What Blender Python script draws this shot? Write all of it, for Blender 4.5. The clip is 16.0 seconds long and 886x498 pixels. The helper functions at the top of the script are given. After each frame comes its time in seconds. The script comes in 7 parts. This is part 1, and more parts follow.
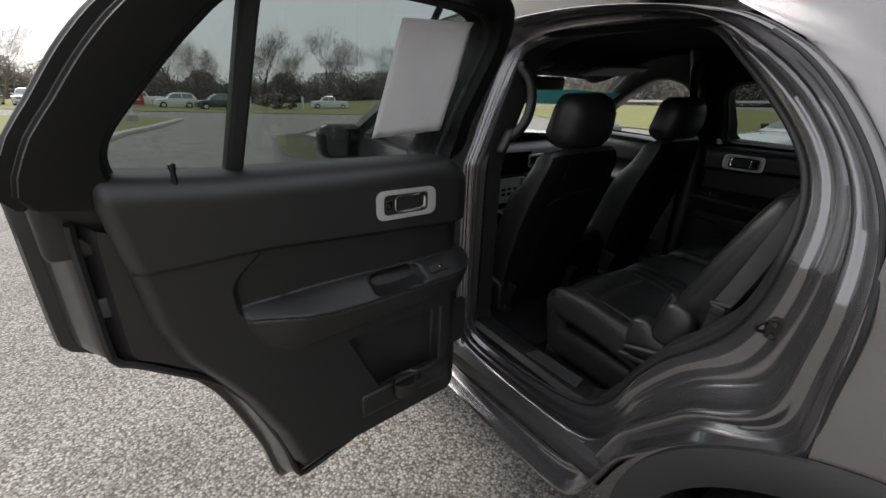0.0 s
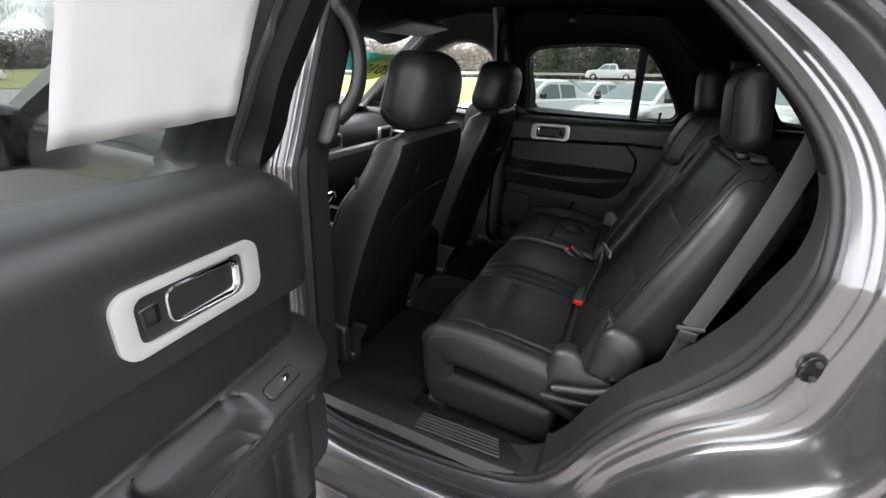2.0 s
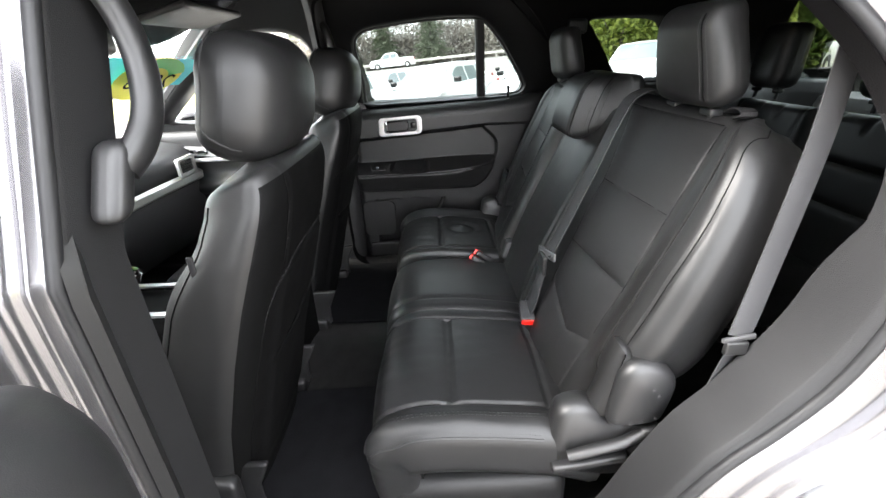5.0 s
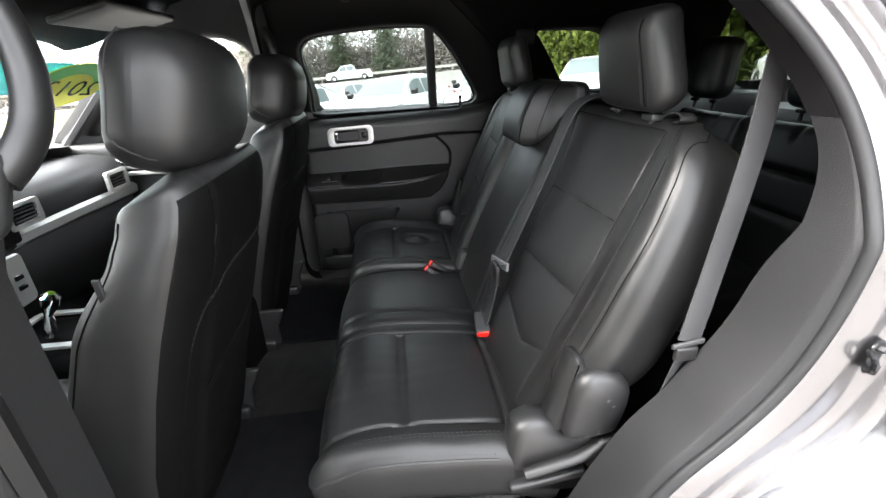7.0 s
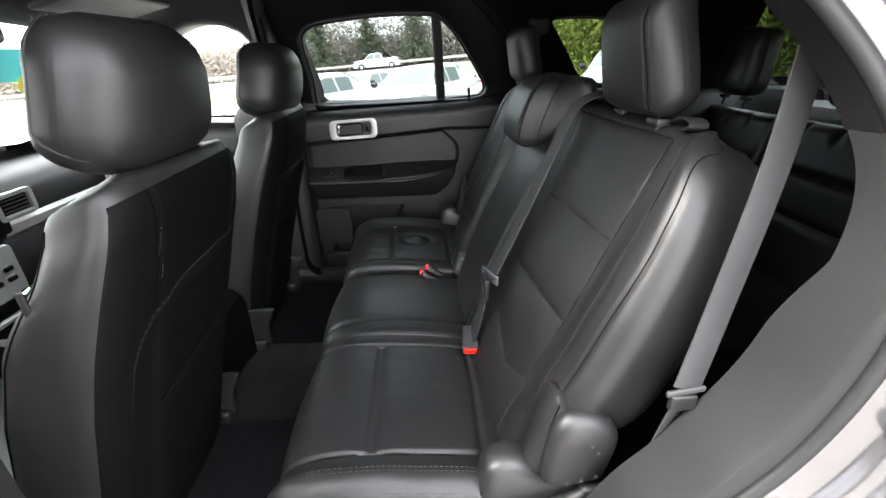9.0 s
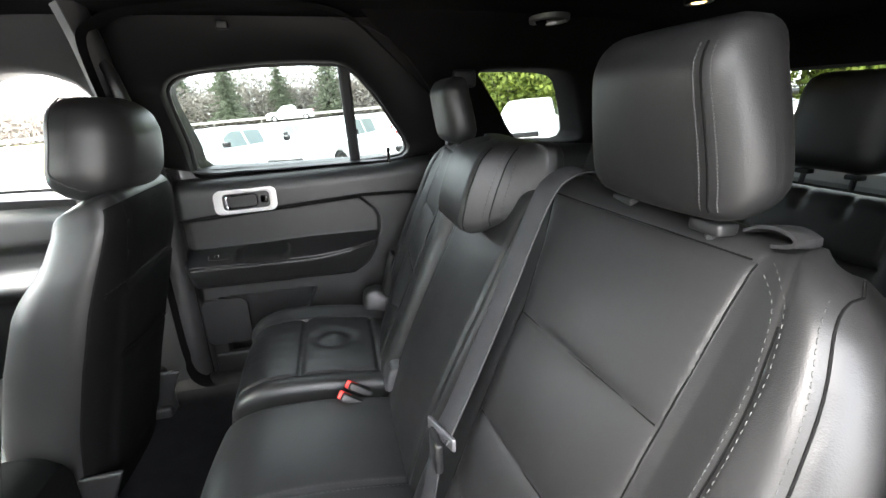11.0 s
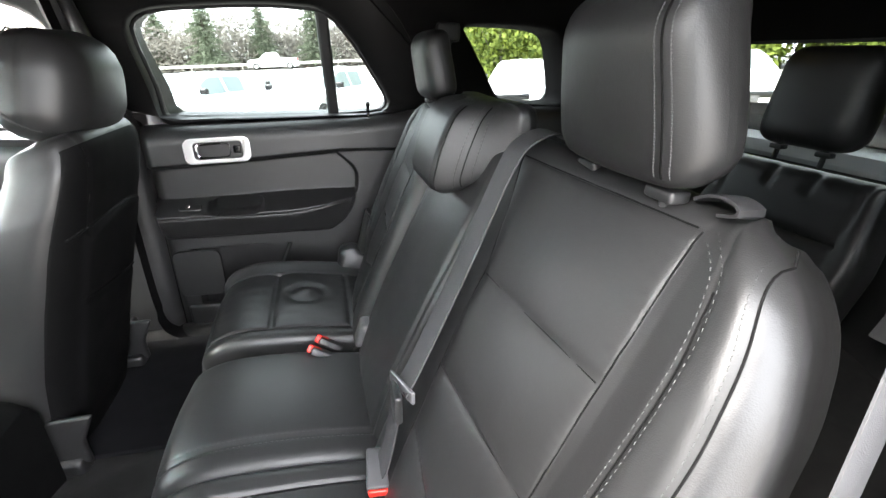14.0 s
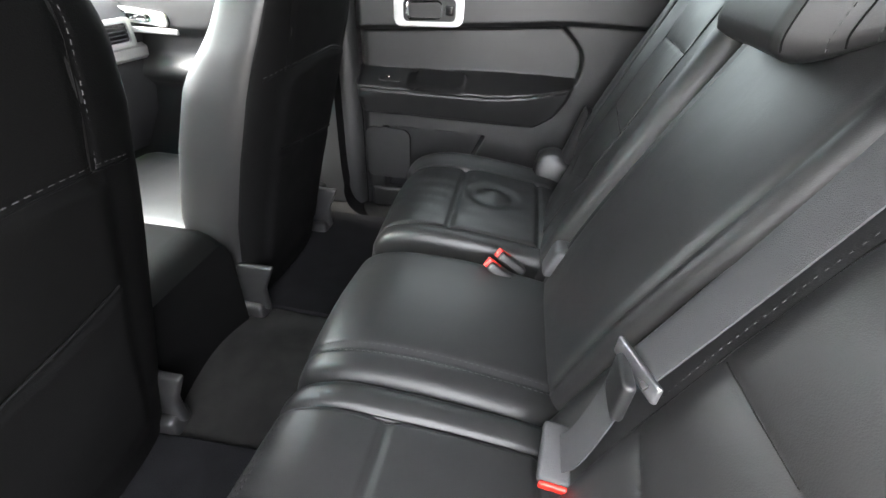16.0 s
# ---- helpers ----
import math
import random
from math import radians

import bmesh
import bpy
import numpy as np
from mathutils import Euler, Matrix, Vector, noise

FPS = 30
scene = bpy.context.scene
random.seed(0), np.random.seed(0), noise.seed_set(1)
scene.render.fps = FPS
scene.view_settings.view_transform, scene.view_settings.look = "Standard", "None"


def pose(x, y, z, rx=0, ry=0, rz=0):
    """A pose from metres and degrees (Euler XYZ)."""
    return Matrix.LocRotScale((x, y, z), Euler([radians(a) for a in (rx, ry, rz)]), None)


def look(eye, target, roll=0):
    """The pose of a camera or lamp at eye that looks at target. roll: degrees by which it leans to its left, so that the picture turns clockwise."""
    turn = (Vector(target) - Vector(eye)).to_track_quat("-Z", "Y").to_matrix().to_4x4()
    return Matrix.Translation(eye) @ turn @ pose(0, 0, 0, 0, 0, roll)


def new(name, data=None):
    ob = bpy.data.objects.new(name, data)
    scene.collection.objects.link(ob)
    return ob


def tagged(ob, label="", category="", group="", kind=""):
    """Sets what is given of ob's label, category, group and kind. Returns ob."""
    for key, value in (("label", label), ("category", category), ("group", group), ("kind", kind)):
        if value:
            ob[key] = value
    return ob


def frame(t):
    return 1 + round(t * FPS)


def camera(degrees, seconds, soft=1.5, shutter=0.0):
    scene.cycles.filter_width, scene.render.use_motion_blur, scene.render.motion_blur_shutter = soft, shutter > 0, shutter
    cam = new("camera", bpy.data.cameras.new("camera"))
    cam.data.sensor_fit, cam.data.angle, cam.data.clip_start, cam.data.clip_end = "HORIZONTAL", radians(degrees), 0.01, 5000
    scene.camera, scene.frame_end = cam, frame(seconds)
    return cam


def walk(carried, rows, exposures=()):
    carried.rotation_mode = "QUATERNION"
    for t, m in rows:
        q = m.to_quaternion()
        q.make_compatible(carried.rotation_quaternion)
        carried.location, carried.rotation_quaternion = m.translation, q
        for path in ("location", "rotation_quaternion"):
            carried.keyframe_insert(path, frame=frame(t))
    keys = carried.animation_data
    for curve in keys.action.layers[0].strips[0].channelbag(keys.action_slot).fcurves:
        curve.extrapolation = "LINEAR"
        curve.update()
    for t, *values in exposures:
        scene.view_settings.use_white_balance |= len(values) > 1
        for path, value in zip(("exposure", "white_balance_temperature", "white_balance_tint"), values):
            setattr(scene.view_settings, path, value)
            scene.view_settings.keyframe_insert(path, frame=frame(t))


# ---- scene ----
cam = camera(92.0, 16.0)
ROWS = [
    (0.0, -1.743, -0.842, 1.366, 71.32, -1.43, -33.65),
    (0.5, -1.619, -0.668, 1.391, 69.84, -3.05, -33.24),
    (1.0, -1.568, -0.527, 1.369, 69.35, -3.10, -42.25),
    (1.5, -1.557, -0.394, 1.353, 68.34, -1.06, -55.02),
    (2.0, -1.481, -0.301, 1.344, 68.61, -1.29, -65.28),
    (2.5, -1.355, -0.214, 1.329, 67.61, -0.85, -70.22),
    (3.0, -1.264, -0.144, 1.332, 65.52, 1.84, -73.68),
    (3.5, -1.234, -0.091, 1.328, 67.91, 3.63, -79.07),
    (4.0, -1.214, -0.042, 1.325, 66.82, 3.51, -84.42),
    (4.5, -1.191, -0.033, 1.332, 66.60, 4.83, -88.61),
    (7.0, -1.139, -0.063, 1.314, 68.07, 5.40, -96.75),
    (7.5, -1.132, -0.071, 1.316, 67.10, 6.20, -97.46),
    (8.0, -1.124, -0.082, 1.315, 67.47, 5.80, -97.42),
    (8.5, -1.110, -0.120, 1.314, 66.96, 4.94, -93.09),
    (11.0, -0.743, -0.182, 1.335, 72.16, 5.19, -103.98),
    (11.5, -0.713, -0.167, 1.341, 74.20, 5.96, -110.43),
    (12.0, -0.679, -0.125, 1.346, 74.20, 4.95, -117.27),
    (12.5, -0.651, -0.127, 1.349, 71.73, 5.36, -124.56),
    (13.0, -0.648, -0.150, 1.343, 68.61, 5.11, -124.95),
    (13.5, -0.677, -0.168, 1.341, 67.67, 3.81, -118.94),
    (14.0, -0.750, -0.206, 1.329, 67.02, 2.28, -105.15),
    (14.5, -0.815, -0.221, 1.318, 64.14, 2.52, -92.84),
    (15.0, -0.799, -0.233, 1.307, 61.26, 3.78, -85.71),
    (15.5, -0.708, -0.214, 1.276, 58.32, 3.22, -83.62),
    (16.0, -0.543, -0.140, 1.205, 57.17, 0.64, -79.91),
]
EXPOSURES = [(0.0, 0.60), (0.5, 0.80), (1.0, 1.30), (1.5, 2.06), (2.0, 2.40), (2.5, 2.78), (3.5, 3.68), (4.5, 3.98), (7.0, 3.72), (8.5, 3.68), (11.0, 4.64), (12.5, 4.86), (14.0, 4.92), (15.0, 4.90), (16.0, 5.05)]
walk(cam, [(r[0], pose(*r[1:])) for r in ROWS], EXPOSURES)

# ---- world, sun, exposure ----
world = bpy.data.worlds.new("overcast")
scene.world = world
world.use_nodes = True
_nt = world.node_tree
_bg = _nt.nodes["Background"]
_sky = _nt.nodes.new("ShaderNodeTexSky")
_sky.sky_type, _sky.sun_disc = "NISHITA", False
_sky.sun_elevation, _sky.sun_rotation = radians(43), radians(-19)
_sky.dust_density, _sky.air_density = 4.0, 1.0
_mix = _nt.nodes.new("ShaderNodeMix")
_mix.data_type = "RGBA"
_mix.inputs[0].default_value = 0.8
_nt.links.new(_sky.outputs[0], _mix.inputs[6])
_mix.inputs[7].default_value = (9.0, 9.05, 9.3, 1)
_nt.links.new(_mix.outputs[2], _bg.inputs[0])
_bg.inputs[1].default_value = 0.11
_sl = bpy.data.lights.new("sun", "SUN")
_sl.energy, _sl.angle, _sl.color = 1.2, radians(30), (1.0, 0.97, 0.93)
sun = new("sun", _sl)
sun.matrix_world = look((-7, 20, 20), (0, 0, 0))

# ---- materials ----


def material(name, base, rough=0.5, metal=0.0, vary=0.15, scale=8.0, bump=0.0, bscale=300.0, second=None, coat=0.0, spec=0.5, fine=True, voro=False, sheen=0.0, crease=0.0):
    """A surface with two scales of variation in colour and roughness and a fine relief."""
    m = bpy.data.materials.new(name)
    m.use_nodes = True
    nt = m.node_tree
    b = nt.nodes["Principled BSDF"]
    co = nt.nodes.new("ShaderNodeTexCoord").outputs["Object"]
    n1 = nt.nodes.new("ShaderNodeTexNoise")
    n1.inputs["Scale"].default_value, n1.inputs["Detail"].default_value = scale, 6
    nt.links.new(co, n1.inputs["Vector"])
    ramp = nt.nodes.new("ShaderNodeValToRGB")
    second = second or tuple(c * (1 - vary) for c in base)
    hi = tuple(min(1, c * (1 + vary)) for c in base)
    ramp.color_ramp.elements[0].color, ramp.color_ramp.elements[1].color = (*second, 1), (*hi, 1)
    ramp.color_ramp.elements[0].position, ramp.color_ramp.elements[1].position = 0.3, 0.7
    nt.links.new(n1.outputs["Fac"], ramp.inputs[0])
    nt.links.new(ramp.outputs[0], b.inputs["Base Color"])
    b.inputs["Metallic"].default_value = metal
    b.inputs["Specular IOR Level"].default_value = spec
    b.inputs["Coat Weight"].default_value = coat
    b.inputs["Coat Roughness"].default_value = 0.06
    b.inputs["Sheen Weight"].default_value = sheen
    mr = nt.nodes.new("ShaderNodeMapRange")
    mr.inputs["To Min"].default_value, mr.inputs["To Max"].default_value = max(0.02, rough - 0.08), min(1, rough + 0.08)
    n2 = nt.nodes.new("ShaderNodeTexNoise")
    n2.inputs["Scale"].default_value, n2.inputs["Detail"].default_value = scale * 4, 4
    nt.links.new(co, n2.inputs["Vector"])
    nt.links.new(n2.outputs["Fac"], mr.inputs["Value"])
    nt.links.new(mr.outputs[0], b.inputs["Roughness"])
    if bump:
        if voro:
            g = nt.nodes.new("ShaderNodeTexVoronoi")
            g.inputs["Scale"].default_value = bscale
            out = g.outputs["Distance"]
        else:
            g = nt.nodes.new("ShaderNodeTexNoise")
            g.inputs["Scale"].default_value, g.inputs["Detail"].default_value = bscale, 3
            out = g.outputs["Fac"]
        nt.links.new(co, g.inputs["Vector"])
        bp = nt.nodes.new("ShaderNodeBump")
        bp.inputs["Strength"].default_value, bp.inputs["Distance"].default_value = bump, 0.001
        nt.links.new(out, bp.inputs["Height"])
        nt.links.new(bp.outputs[0], b.inputs["Normal"])
        if crease:
            # soft wrinkles under the grain
            g2 = nt.nodes.new("ShaderNodeTexNoise")
            g2.inputs["Scale"].default_value, g2.inputs["Detail"].default_value, g2.inputs["Distortion"].default_value = 38, 5, 1.4
            nt.links.new(co, g2.inputs["Vector"])
            b2 = nt.nodes.new("ShaderNodeBump")
            b2.inputs["Strength"].default_value, b2.inputs["Distance"].default_value = crease, 0.004
            nt.links.new(g2.outputs["Fac"], b2.inputs["Height"])
            nt.links.new(b2.outputs[0], bp.inputs["Normal"])
    return m


LEATHER = material("black_leather", (0.0145, 0.0145, 0.0147), 0.42, vary=0.12, scale=5, bump=0.10, bscale=800, voro=True, spec=0.44, crease=0.06)
LEATHER2 = material("black_vinyl", (0.013, 0.013, 0.0132), 0.46, vary=0.12, scale=5, bump=0.14, bscale=700, voro=True, spec=0.28)
TRIM = material("black_grained_plastic", (0.0115, 0.0115, 0.0119), 0.45, vary=0.12, scale=3, bump=0.09, bscale=1300, voro=True, spec=0.65)
FRAMEBLACK = material("satin_black_frame", (0.0055, 0.0055, 0.0058), 0.45, vary=0.12, scale=4, bump=0.05, bscale=900, spec=0.25)
LINING = material("charcoal_matt_plastic", (0.0135, 0.0135, 0.0142), 0.60, vary=0.1, scale=3, bump=0.25, bscale=700, voro=True, spec=0.4)
TRIMG = material("charcoal_plastic", (0.042, 0.042, 0.044), 0.50, vary=0.1, scale=3, bump=0.2, bscale=600, voro=True)
CARPET = material("charcoal_carpet", (0.010, 0.0098, 0.0095), 0.95, vary=0.35, scale=30, bump=1.0, bscale=500, sheen=0.05, spec=0.1)
MATMAT = material("black_floor_mat", (0.007, 0.007, 0.008), 0.95, vary=0.3, scale=20, bump=1.0, bscale=400, spec=0.1)
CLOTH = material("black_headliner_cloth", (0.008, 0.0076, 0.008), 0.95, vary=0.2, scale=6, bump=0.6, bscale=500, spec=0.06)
BELT = material("grey_webbing", (0.038, 0.038, 0.040), 0.62, vary=0.1, scale=20, bump=0.6, bscale=900)
RUBBER = material("black_rubber", (0.012, 0.012, 0.013), 0.55, vary=0.2, scale=10, bump=0.2, bscale=200)
TYRE = material("tyre_rubber", (0.02, 0.02, 0.02), 0.75, vary=0.3, scale=14, bump=0.4, bscale=120)
PAINT = material("grey_metallic_paint", (0.22, 0.213, 0.217), 0.24, metal=0.85, vary=0.06, scale=2, bump=0.05, bscale=1500, coat=0.9)
INNERPAINT = material("grey_jamb_paint", (0.20, 0.196, 0.203), 0.22, metal=0.8, vary=0.08, scale=4, bump=0.015, bscale=1200, coat=0.7)
# body grey darkened in its colour for the shade on door insides
SHADEPAINT = material("shaded_door_paint", (0.022, 0.020, 0.021), 0.38, metal=0.3, vary=0.08, scale=4, bump=0.05, bscale=1200, coat=0.5)
CLAD = material("dark_grey_cladding", (0.024, 0.024, 0.025), 0.5, vary=0.12, scale=5, bump=0.3, bscale=500)
SILVER = material("satin_silver_trim", (0.72, 0.72, 0.71), 0.34, metal=0.6, vary=0.04, scale=6)
CHROME = material("chrome", (0.80, 0.80, 0.81), 0.08, metal=1.0, vary=0.03, scale=6)
BLACKGLOSS = material("gloss_black", (0.008, 0.008, 0.009), 0.15, vary=0.1, scale=5)
STITCH = material("grey_thread", (0.042, 0.042, 0.042), 0.8, vary=0.15, scale=40)
SEAM = material("black_seam", (0.003, 0.003, 0.003), 0.8, vary=0.1, scale=20, spec=0.1)
# black vinyl made near-black for the shade on seat backs, console and bowls
SHADEVINYL = material("shade_black_vinyl", (0.0038, 0.0038, 0.0039), 0.65, vary=0.15, scale=6, bump=0.14, bscale=700, voro=True, spec=0.07)
PIPING = material("leather_welt", (0.025, 0.025, 0.026), 0.42, vary=0.1, scale=10)
RED = material("red_button", (0.75, 0.02, 0.012), 0.35, vary=0.06, scale=30)
PAPER = material("white_paper", (0.60, 0.59, 0.61), 0.85, vary=0.05, scale=6, bump=0.25, bscale=14)
STEEL = material("zinc_steel", (0.35, 0.35, 0.36), 0.35, metal=0.9, vary=0.2, scale=30)


def glass_material(name, tint):
    m = bpy.data.materials.new(name)
    m.use_nodes = True
    nt = m.node_tree
    nt.nodes.remove(nt.nodes["Principled BSDF"])
    out = nt.nodes["Material Output"]
    tr = nt.nodes.new("ShaderNodeBsdfTransparent")
    tr.inputs[0].default_value = (*tint, 1)
    gl = nt.nodes.new("ShaderNodeBsdfGlossy")
    gl.inputs["Roughness"].default_value = 0.02
    lw = nt.nodes.new("ShaderNodeLayerWeight")
    lw.inputs["Blend"].default_value = 0.5
    pw = nt.nodes.new("ShaderNodeMath")
    pw.operation = "POWER"
    pw.inputs[1].default_value = 5.0
    nt.links.new(lw.outputs["Facing"], pw.inputs[0])
    fr = nt.nodes.new("ShaderNodeMath")
    fr.operation = "MULTIPLY_ADD"
    fr.inputs[1].default_value, fr.inputs[2].default_value = 0.90, 0.045
    nt.links.new(pw.outputs[0], fr.inputs[0])
    mx = nt.nodes.new("ShaderNodeMixShader")
    nt.links.new(fr.outputs[0], mx.inputs[0])
    nt.links.new(tr.outputs[0], mx.inputs[1])
    nt.links.new(gl.outputs[0], mx.inputs[2])
    nt.links.new(mx.outputs[0], out.inputs[0])
    return m


GLASS = glass_material("clear_glass", (0.93, 0.95, 0.94))
TINT = glass_material("privacy_glass", (0.24, 0.27, 0.265))

# ---- mesh helpers ----


# the cabin stands a little askew on its springs
CANT = Matrix.Translation((0, 0, 0.74)) @ Matrix.Rotation(radians(-2.0), 4, "Y") @ Matrix.Rotation(radians(3.5), 4, "X") @ Matrix.Translation((0, 0, -0.8))
LEVEL = Matrix.Identity(4)
stance = LEVEL


def mesh_of(bm, name, mat, smooth=True, angle=None):
    if stance is not LEVEL:
        bm.transform(stance)
    bmesh.ops.recalc_face_normals(bm, faces=bm.faces)
    me = bpy.data.meshes.new(name)
    bm.to_mesh(me)
    bm.free()
    me.materials.append(mat)
    if smooth:
        me.shade_smooth()
        if angle:
            me.set_sharp_from_angle(angle=radians(angle))
    return me


def part(name, bm, mat, parent=None, label="", smooth=True, angle=38):
    ob = new(name, mesh_of(bm, name, mat, smooth, angle))
    if parent is not None:
        ob.parent = parent
    if label:
        ob["label"] = label
    if name == "stitching":
        ob["kind"] = "stuff"
    return ob


def thing(name, label, category, group="", kind="", m=None):
    ob = new(name)
    if m is not None:
        ob.matrix_world = m
    return tagged(ob, label, category, group, kind)


def add_grid(bm, P, close_u=False, close_v=False):
    """Faces over a 2D list of points."""
    V = [[bm.verts.new(p) for p in row] for row in P]
    nu, nv = len(V), len(V[0])
    for i in range(nu if close_u else nu - 1):
        for j in range(nv if close_v else nv - 1):
            q = (V[i][j], V[(i + 1) % nu][j], V[(i + 1) % nu][(j + 1) % nv], V[i][(j + 1) % nv])
            bm.faces.new(q)
    return V


def rbox(size, r=0.01, n=6, centre=(0, 0, 0), warp=None, bm=None, puff=0.0):
    """A rounded block, its faces swollen by puff, bent by warp."""
    bm = bm or bmesh.new()
    sx, sy, sz = [s / 2 for s in size]
    r = min(r, sx, sy, sz)
    prof = lambda h: sorted({round(v, 6) for v in ([-h + r * (1 - math.cos(a * math.pi / 6)) for a in range(4)] + [h - r * (1 - math.cos(a * math.pi / 6)) for a in range(4)] + [-h + r + (2 * h - 2 * r) * k / n for k in range(n + 1)])})
    pts = {}

    def vert(q):
        key = tuple(round(c, 5) for c in q)
        if key not in pts:
            inner = Vector([max(-(h - r), min(h - r, c)) for c, h in zip(q, (sx, sy, sz))])
            d = Vector(q) - inner
            p = inner + (d.normalized() * r if d.length > 1e-9 else d)
            if puff:
                u, v, w = p.x / sx, p.y / sy, p.z / sz
                f = (1 - u ** 4) * (1 - w ** 4)
                p.y += puff * f * (1 if p.y > 0 else -1) * min(1, abs(v) * 1.5)
                p.x += 0.5 * puff * (1 - w ** 4) * u
                p.z += 0.5 * puff * (1 - u ** 4) * w
            p = p + Vector(centre)
            if warp:
                p = Vector(warp(p))
            pts[key] = bm.verts.new(p)
        return pts[key]
    X, Y, Z = prof(sx), prof(sy), prof(sz)
    for A, B, fix in ((X, Y, 2), (X, Z, 1), (Y, Z, 0)):
        for side in (-1, 1):
            h = (sx, sy, sz)[fix] * side
            for i in range(len(A) - 1):
                for j in range(len(B) - 1):
                    q = []
                    for a, b in ((A[i], B[j]), (A[i + 1], B[j]), (A[i + 1], B[j + 1]), (A[i], B[j + 1])):
                        c = [a, b]
                        c.insert(fix, h)
                        q.append(vert(c))
                    if len(set(q)) > 2:
                        try:
                            bm.faces.new(dict.fromkeys(q))
                        except ValueError:
                            pass
    return bm


def spline(pts, n, closed=False):
    """n points evenly along a smooth curve through pts."""
    P = [Vector(p) for p in pts]
    m = len(P)
    out = []
    segs = m if closed else m - 1
    for i in range(segs):
        if closed:
            a, b, c, d = P[i - 1], P[i], P[(i + 1) % m], P[(i + 2) % m]
        else:
            b, c = P[i], P[i + 1]
            a = P[i - 1] if i else b * 2 - c
            d = P[i + 2] if i + 2 < m else c * 2 - b
        for k in range(16):
            t = k / 16
            out.append(0.5 * (2 * b + (c - a) * t + (2 * a - 5 * b + 4 * c - d) * t * t + (3 * b - a - 3 * c + d) * t ** 3))
    out.append(P[0] if closed else P[-1])
    L = [0.0]
    for p, q in zip(out, out[1:]):
        L.append(L[-1] + (q - p).length)
    res, k = [], 0
    for i in range(n):
        s = L[-1] * i / (n if closed else n - 1)
        while k < len(L) - 2 and L[k + 1] < s:
            k += 1
        f = 0 if L[k + 1] == L[k] else (s - L[k]) / (L[k + 1] - L[k])
        res.append(out[k].lerp(out[k + 1], f))
    return res


def tube(pts, r, n=8, bm=None, closed=False, flat=1.0, up=(0, 0, 1), radii=None):
    """A round (or flattened) bar along points."""
    bm = bm or bmesh.new()
    pts = [Vector(p) for p in pts]
    rows = []
    m = len(pts)
    side = None
    for i, p in enumerate(pts):
        t = (pts[(i + 1) % m] - pts[i - 1]) if closed else (pts[min(i + 1, m - 1)] - pts[max(i - 1, 0)])
        t.normalize()
        if side is None:
            u = Vector(up)
            if abs(u.dot(t)) > 0.95:
                u = Vector((1, 0, 0))
            side = t.cross(u).normalized()
        side = (side - t * side.dot(t)).normalized()
        o = side.cross(t)
        rr = radii[i] if radii else r
        rows.append([p + side * (rr * math.cos(a)) + o * (rr * flat * math.sin(a)) for a in [2 * math.pi * k / n for k in range(n)]])
    V = add_grid(bm, rows, close_u=closed, close_v=True)
    if not closed:
        bm.faces.new(V[0][::-1])
        bm.faces.new(V[-1])
    return bm


def strap(pts, width, thick, across, bm=None):
    """A flat band along points; across: the way of its width."""
    bm = bm or bmesh.new()
    rows = []
    pts = [Vector(p) for p in pts]
    m = len(pts)
    for i, p in enumerate(pts):
        t = (pts[min(i + 1, m - 1)] - pts[max(i - 1, 0)]).normalized()
        w = Vector(across)
        w = (w - t * w.dot(t)).normalized()
        o = w.cross(t)
        h, k = width / 2, thick / 2
        rows.append([p + w * a + o * b for a, b in ((-h, -k), (-h * 0.94, -k * 1.3), (h * 0.94, -k * 1.3), (h, -k), (h, k), (h * 0.94, k * 1.3), (-h * 0.94, k * 1.3), (-h, k))])
    V = add_grid(bm, rows, close_v=True)
    bm.faces.new(V[0][::-1])
    bm.faces.new(V[-1])
    return bm


def slab(outline, thick, place, bm=None, bevel=0.0):
    """A plate with a 2D outline; place(a, b, d) gives the point, d from 0 to thick."""
    bm = bm or bmesh.new()
    n = len(outline)
    if bevel:
        c = Vector((sum(p[0] for p in outline) / n, sum(p[1] for p in outline) / n))
        ins = []
        for i in range(n):
            p, a, b = Vector(outline[i][:2]), Vector(outline[i - 1][:2]), Vector(outline[(i + 1) % n][:2])
            t = (b - a)
            nn = Vector((-t.y, t.x)).normalized() if t.length else Vector((0, 0))
            if nn.dot(c - p) < 0:
                nn = -nn
            ins.append(p + nn * bevel)
        rings = [(ins, 0), ([Vector(p[:2]) for p in outline], bevel), ([Vector(p[:2]) for p in outline], thick - bevel), (ins, thick)]
    else:
        rings = [(outline, 0), (outline, thick)]
    V = add_grid(bm, [[place(p[0], p[1], d) for p in ring] for ring, d in rings], close_v=True)
    bm.faces.new(V[0])
    bm.faces.new(V[-1])
    return bm


def rounded(w, h, r, n=5, cx=0.0, cy=0.0):
    """The outline of a rectangle with round corners."""
    out = []
    for sx, sy, a0 in ((1, 1, 0), (-1, 1, 90), (-1, -1, 180), (1, -1, 270)):
        for k in range(n + 1):
            a = radians(a0 + 90 * k / n)
            out.append((cx + sx * (w / 2 - r) + r * math.cos(a), cy + sy * (h / 2 - r) + r * math.sin(a)))
    return out


def ring_plate(outer, inner, thick, place, bm=None, dome=0.0):
    """A frame between two outlines with as many points each."""
    bm = bm or bmesh.new()
    mid = [((a[0] + b[0]) / 2, (a[1] + b[1]) / 2) for a, b in zip(outer, inner)]
    rings = [(outer, 0), (outer, thick), (mid, thick + dome), (inner, thick), (inner, 0)]
    add_grid(bm, [[place(p[0], p[1], d) for p in ring] for ring, d in rings], close_u=True, close_v=True)
    return bm


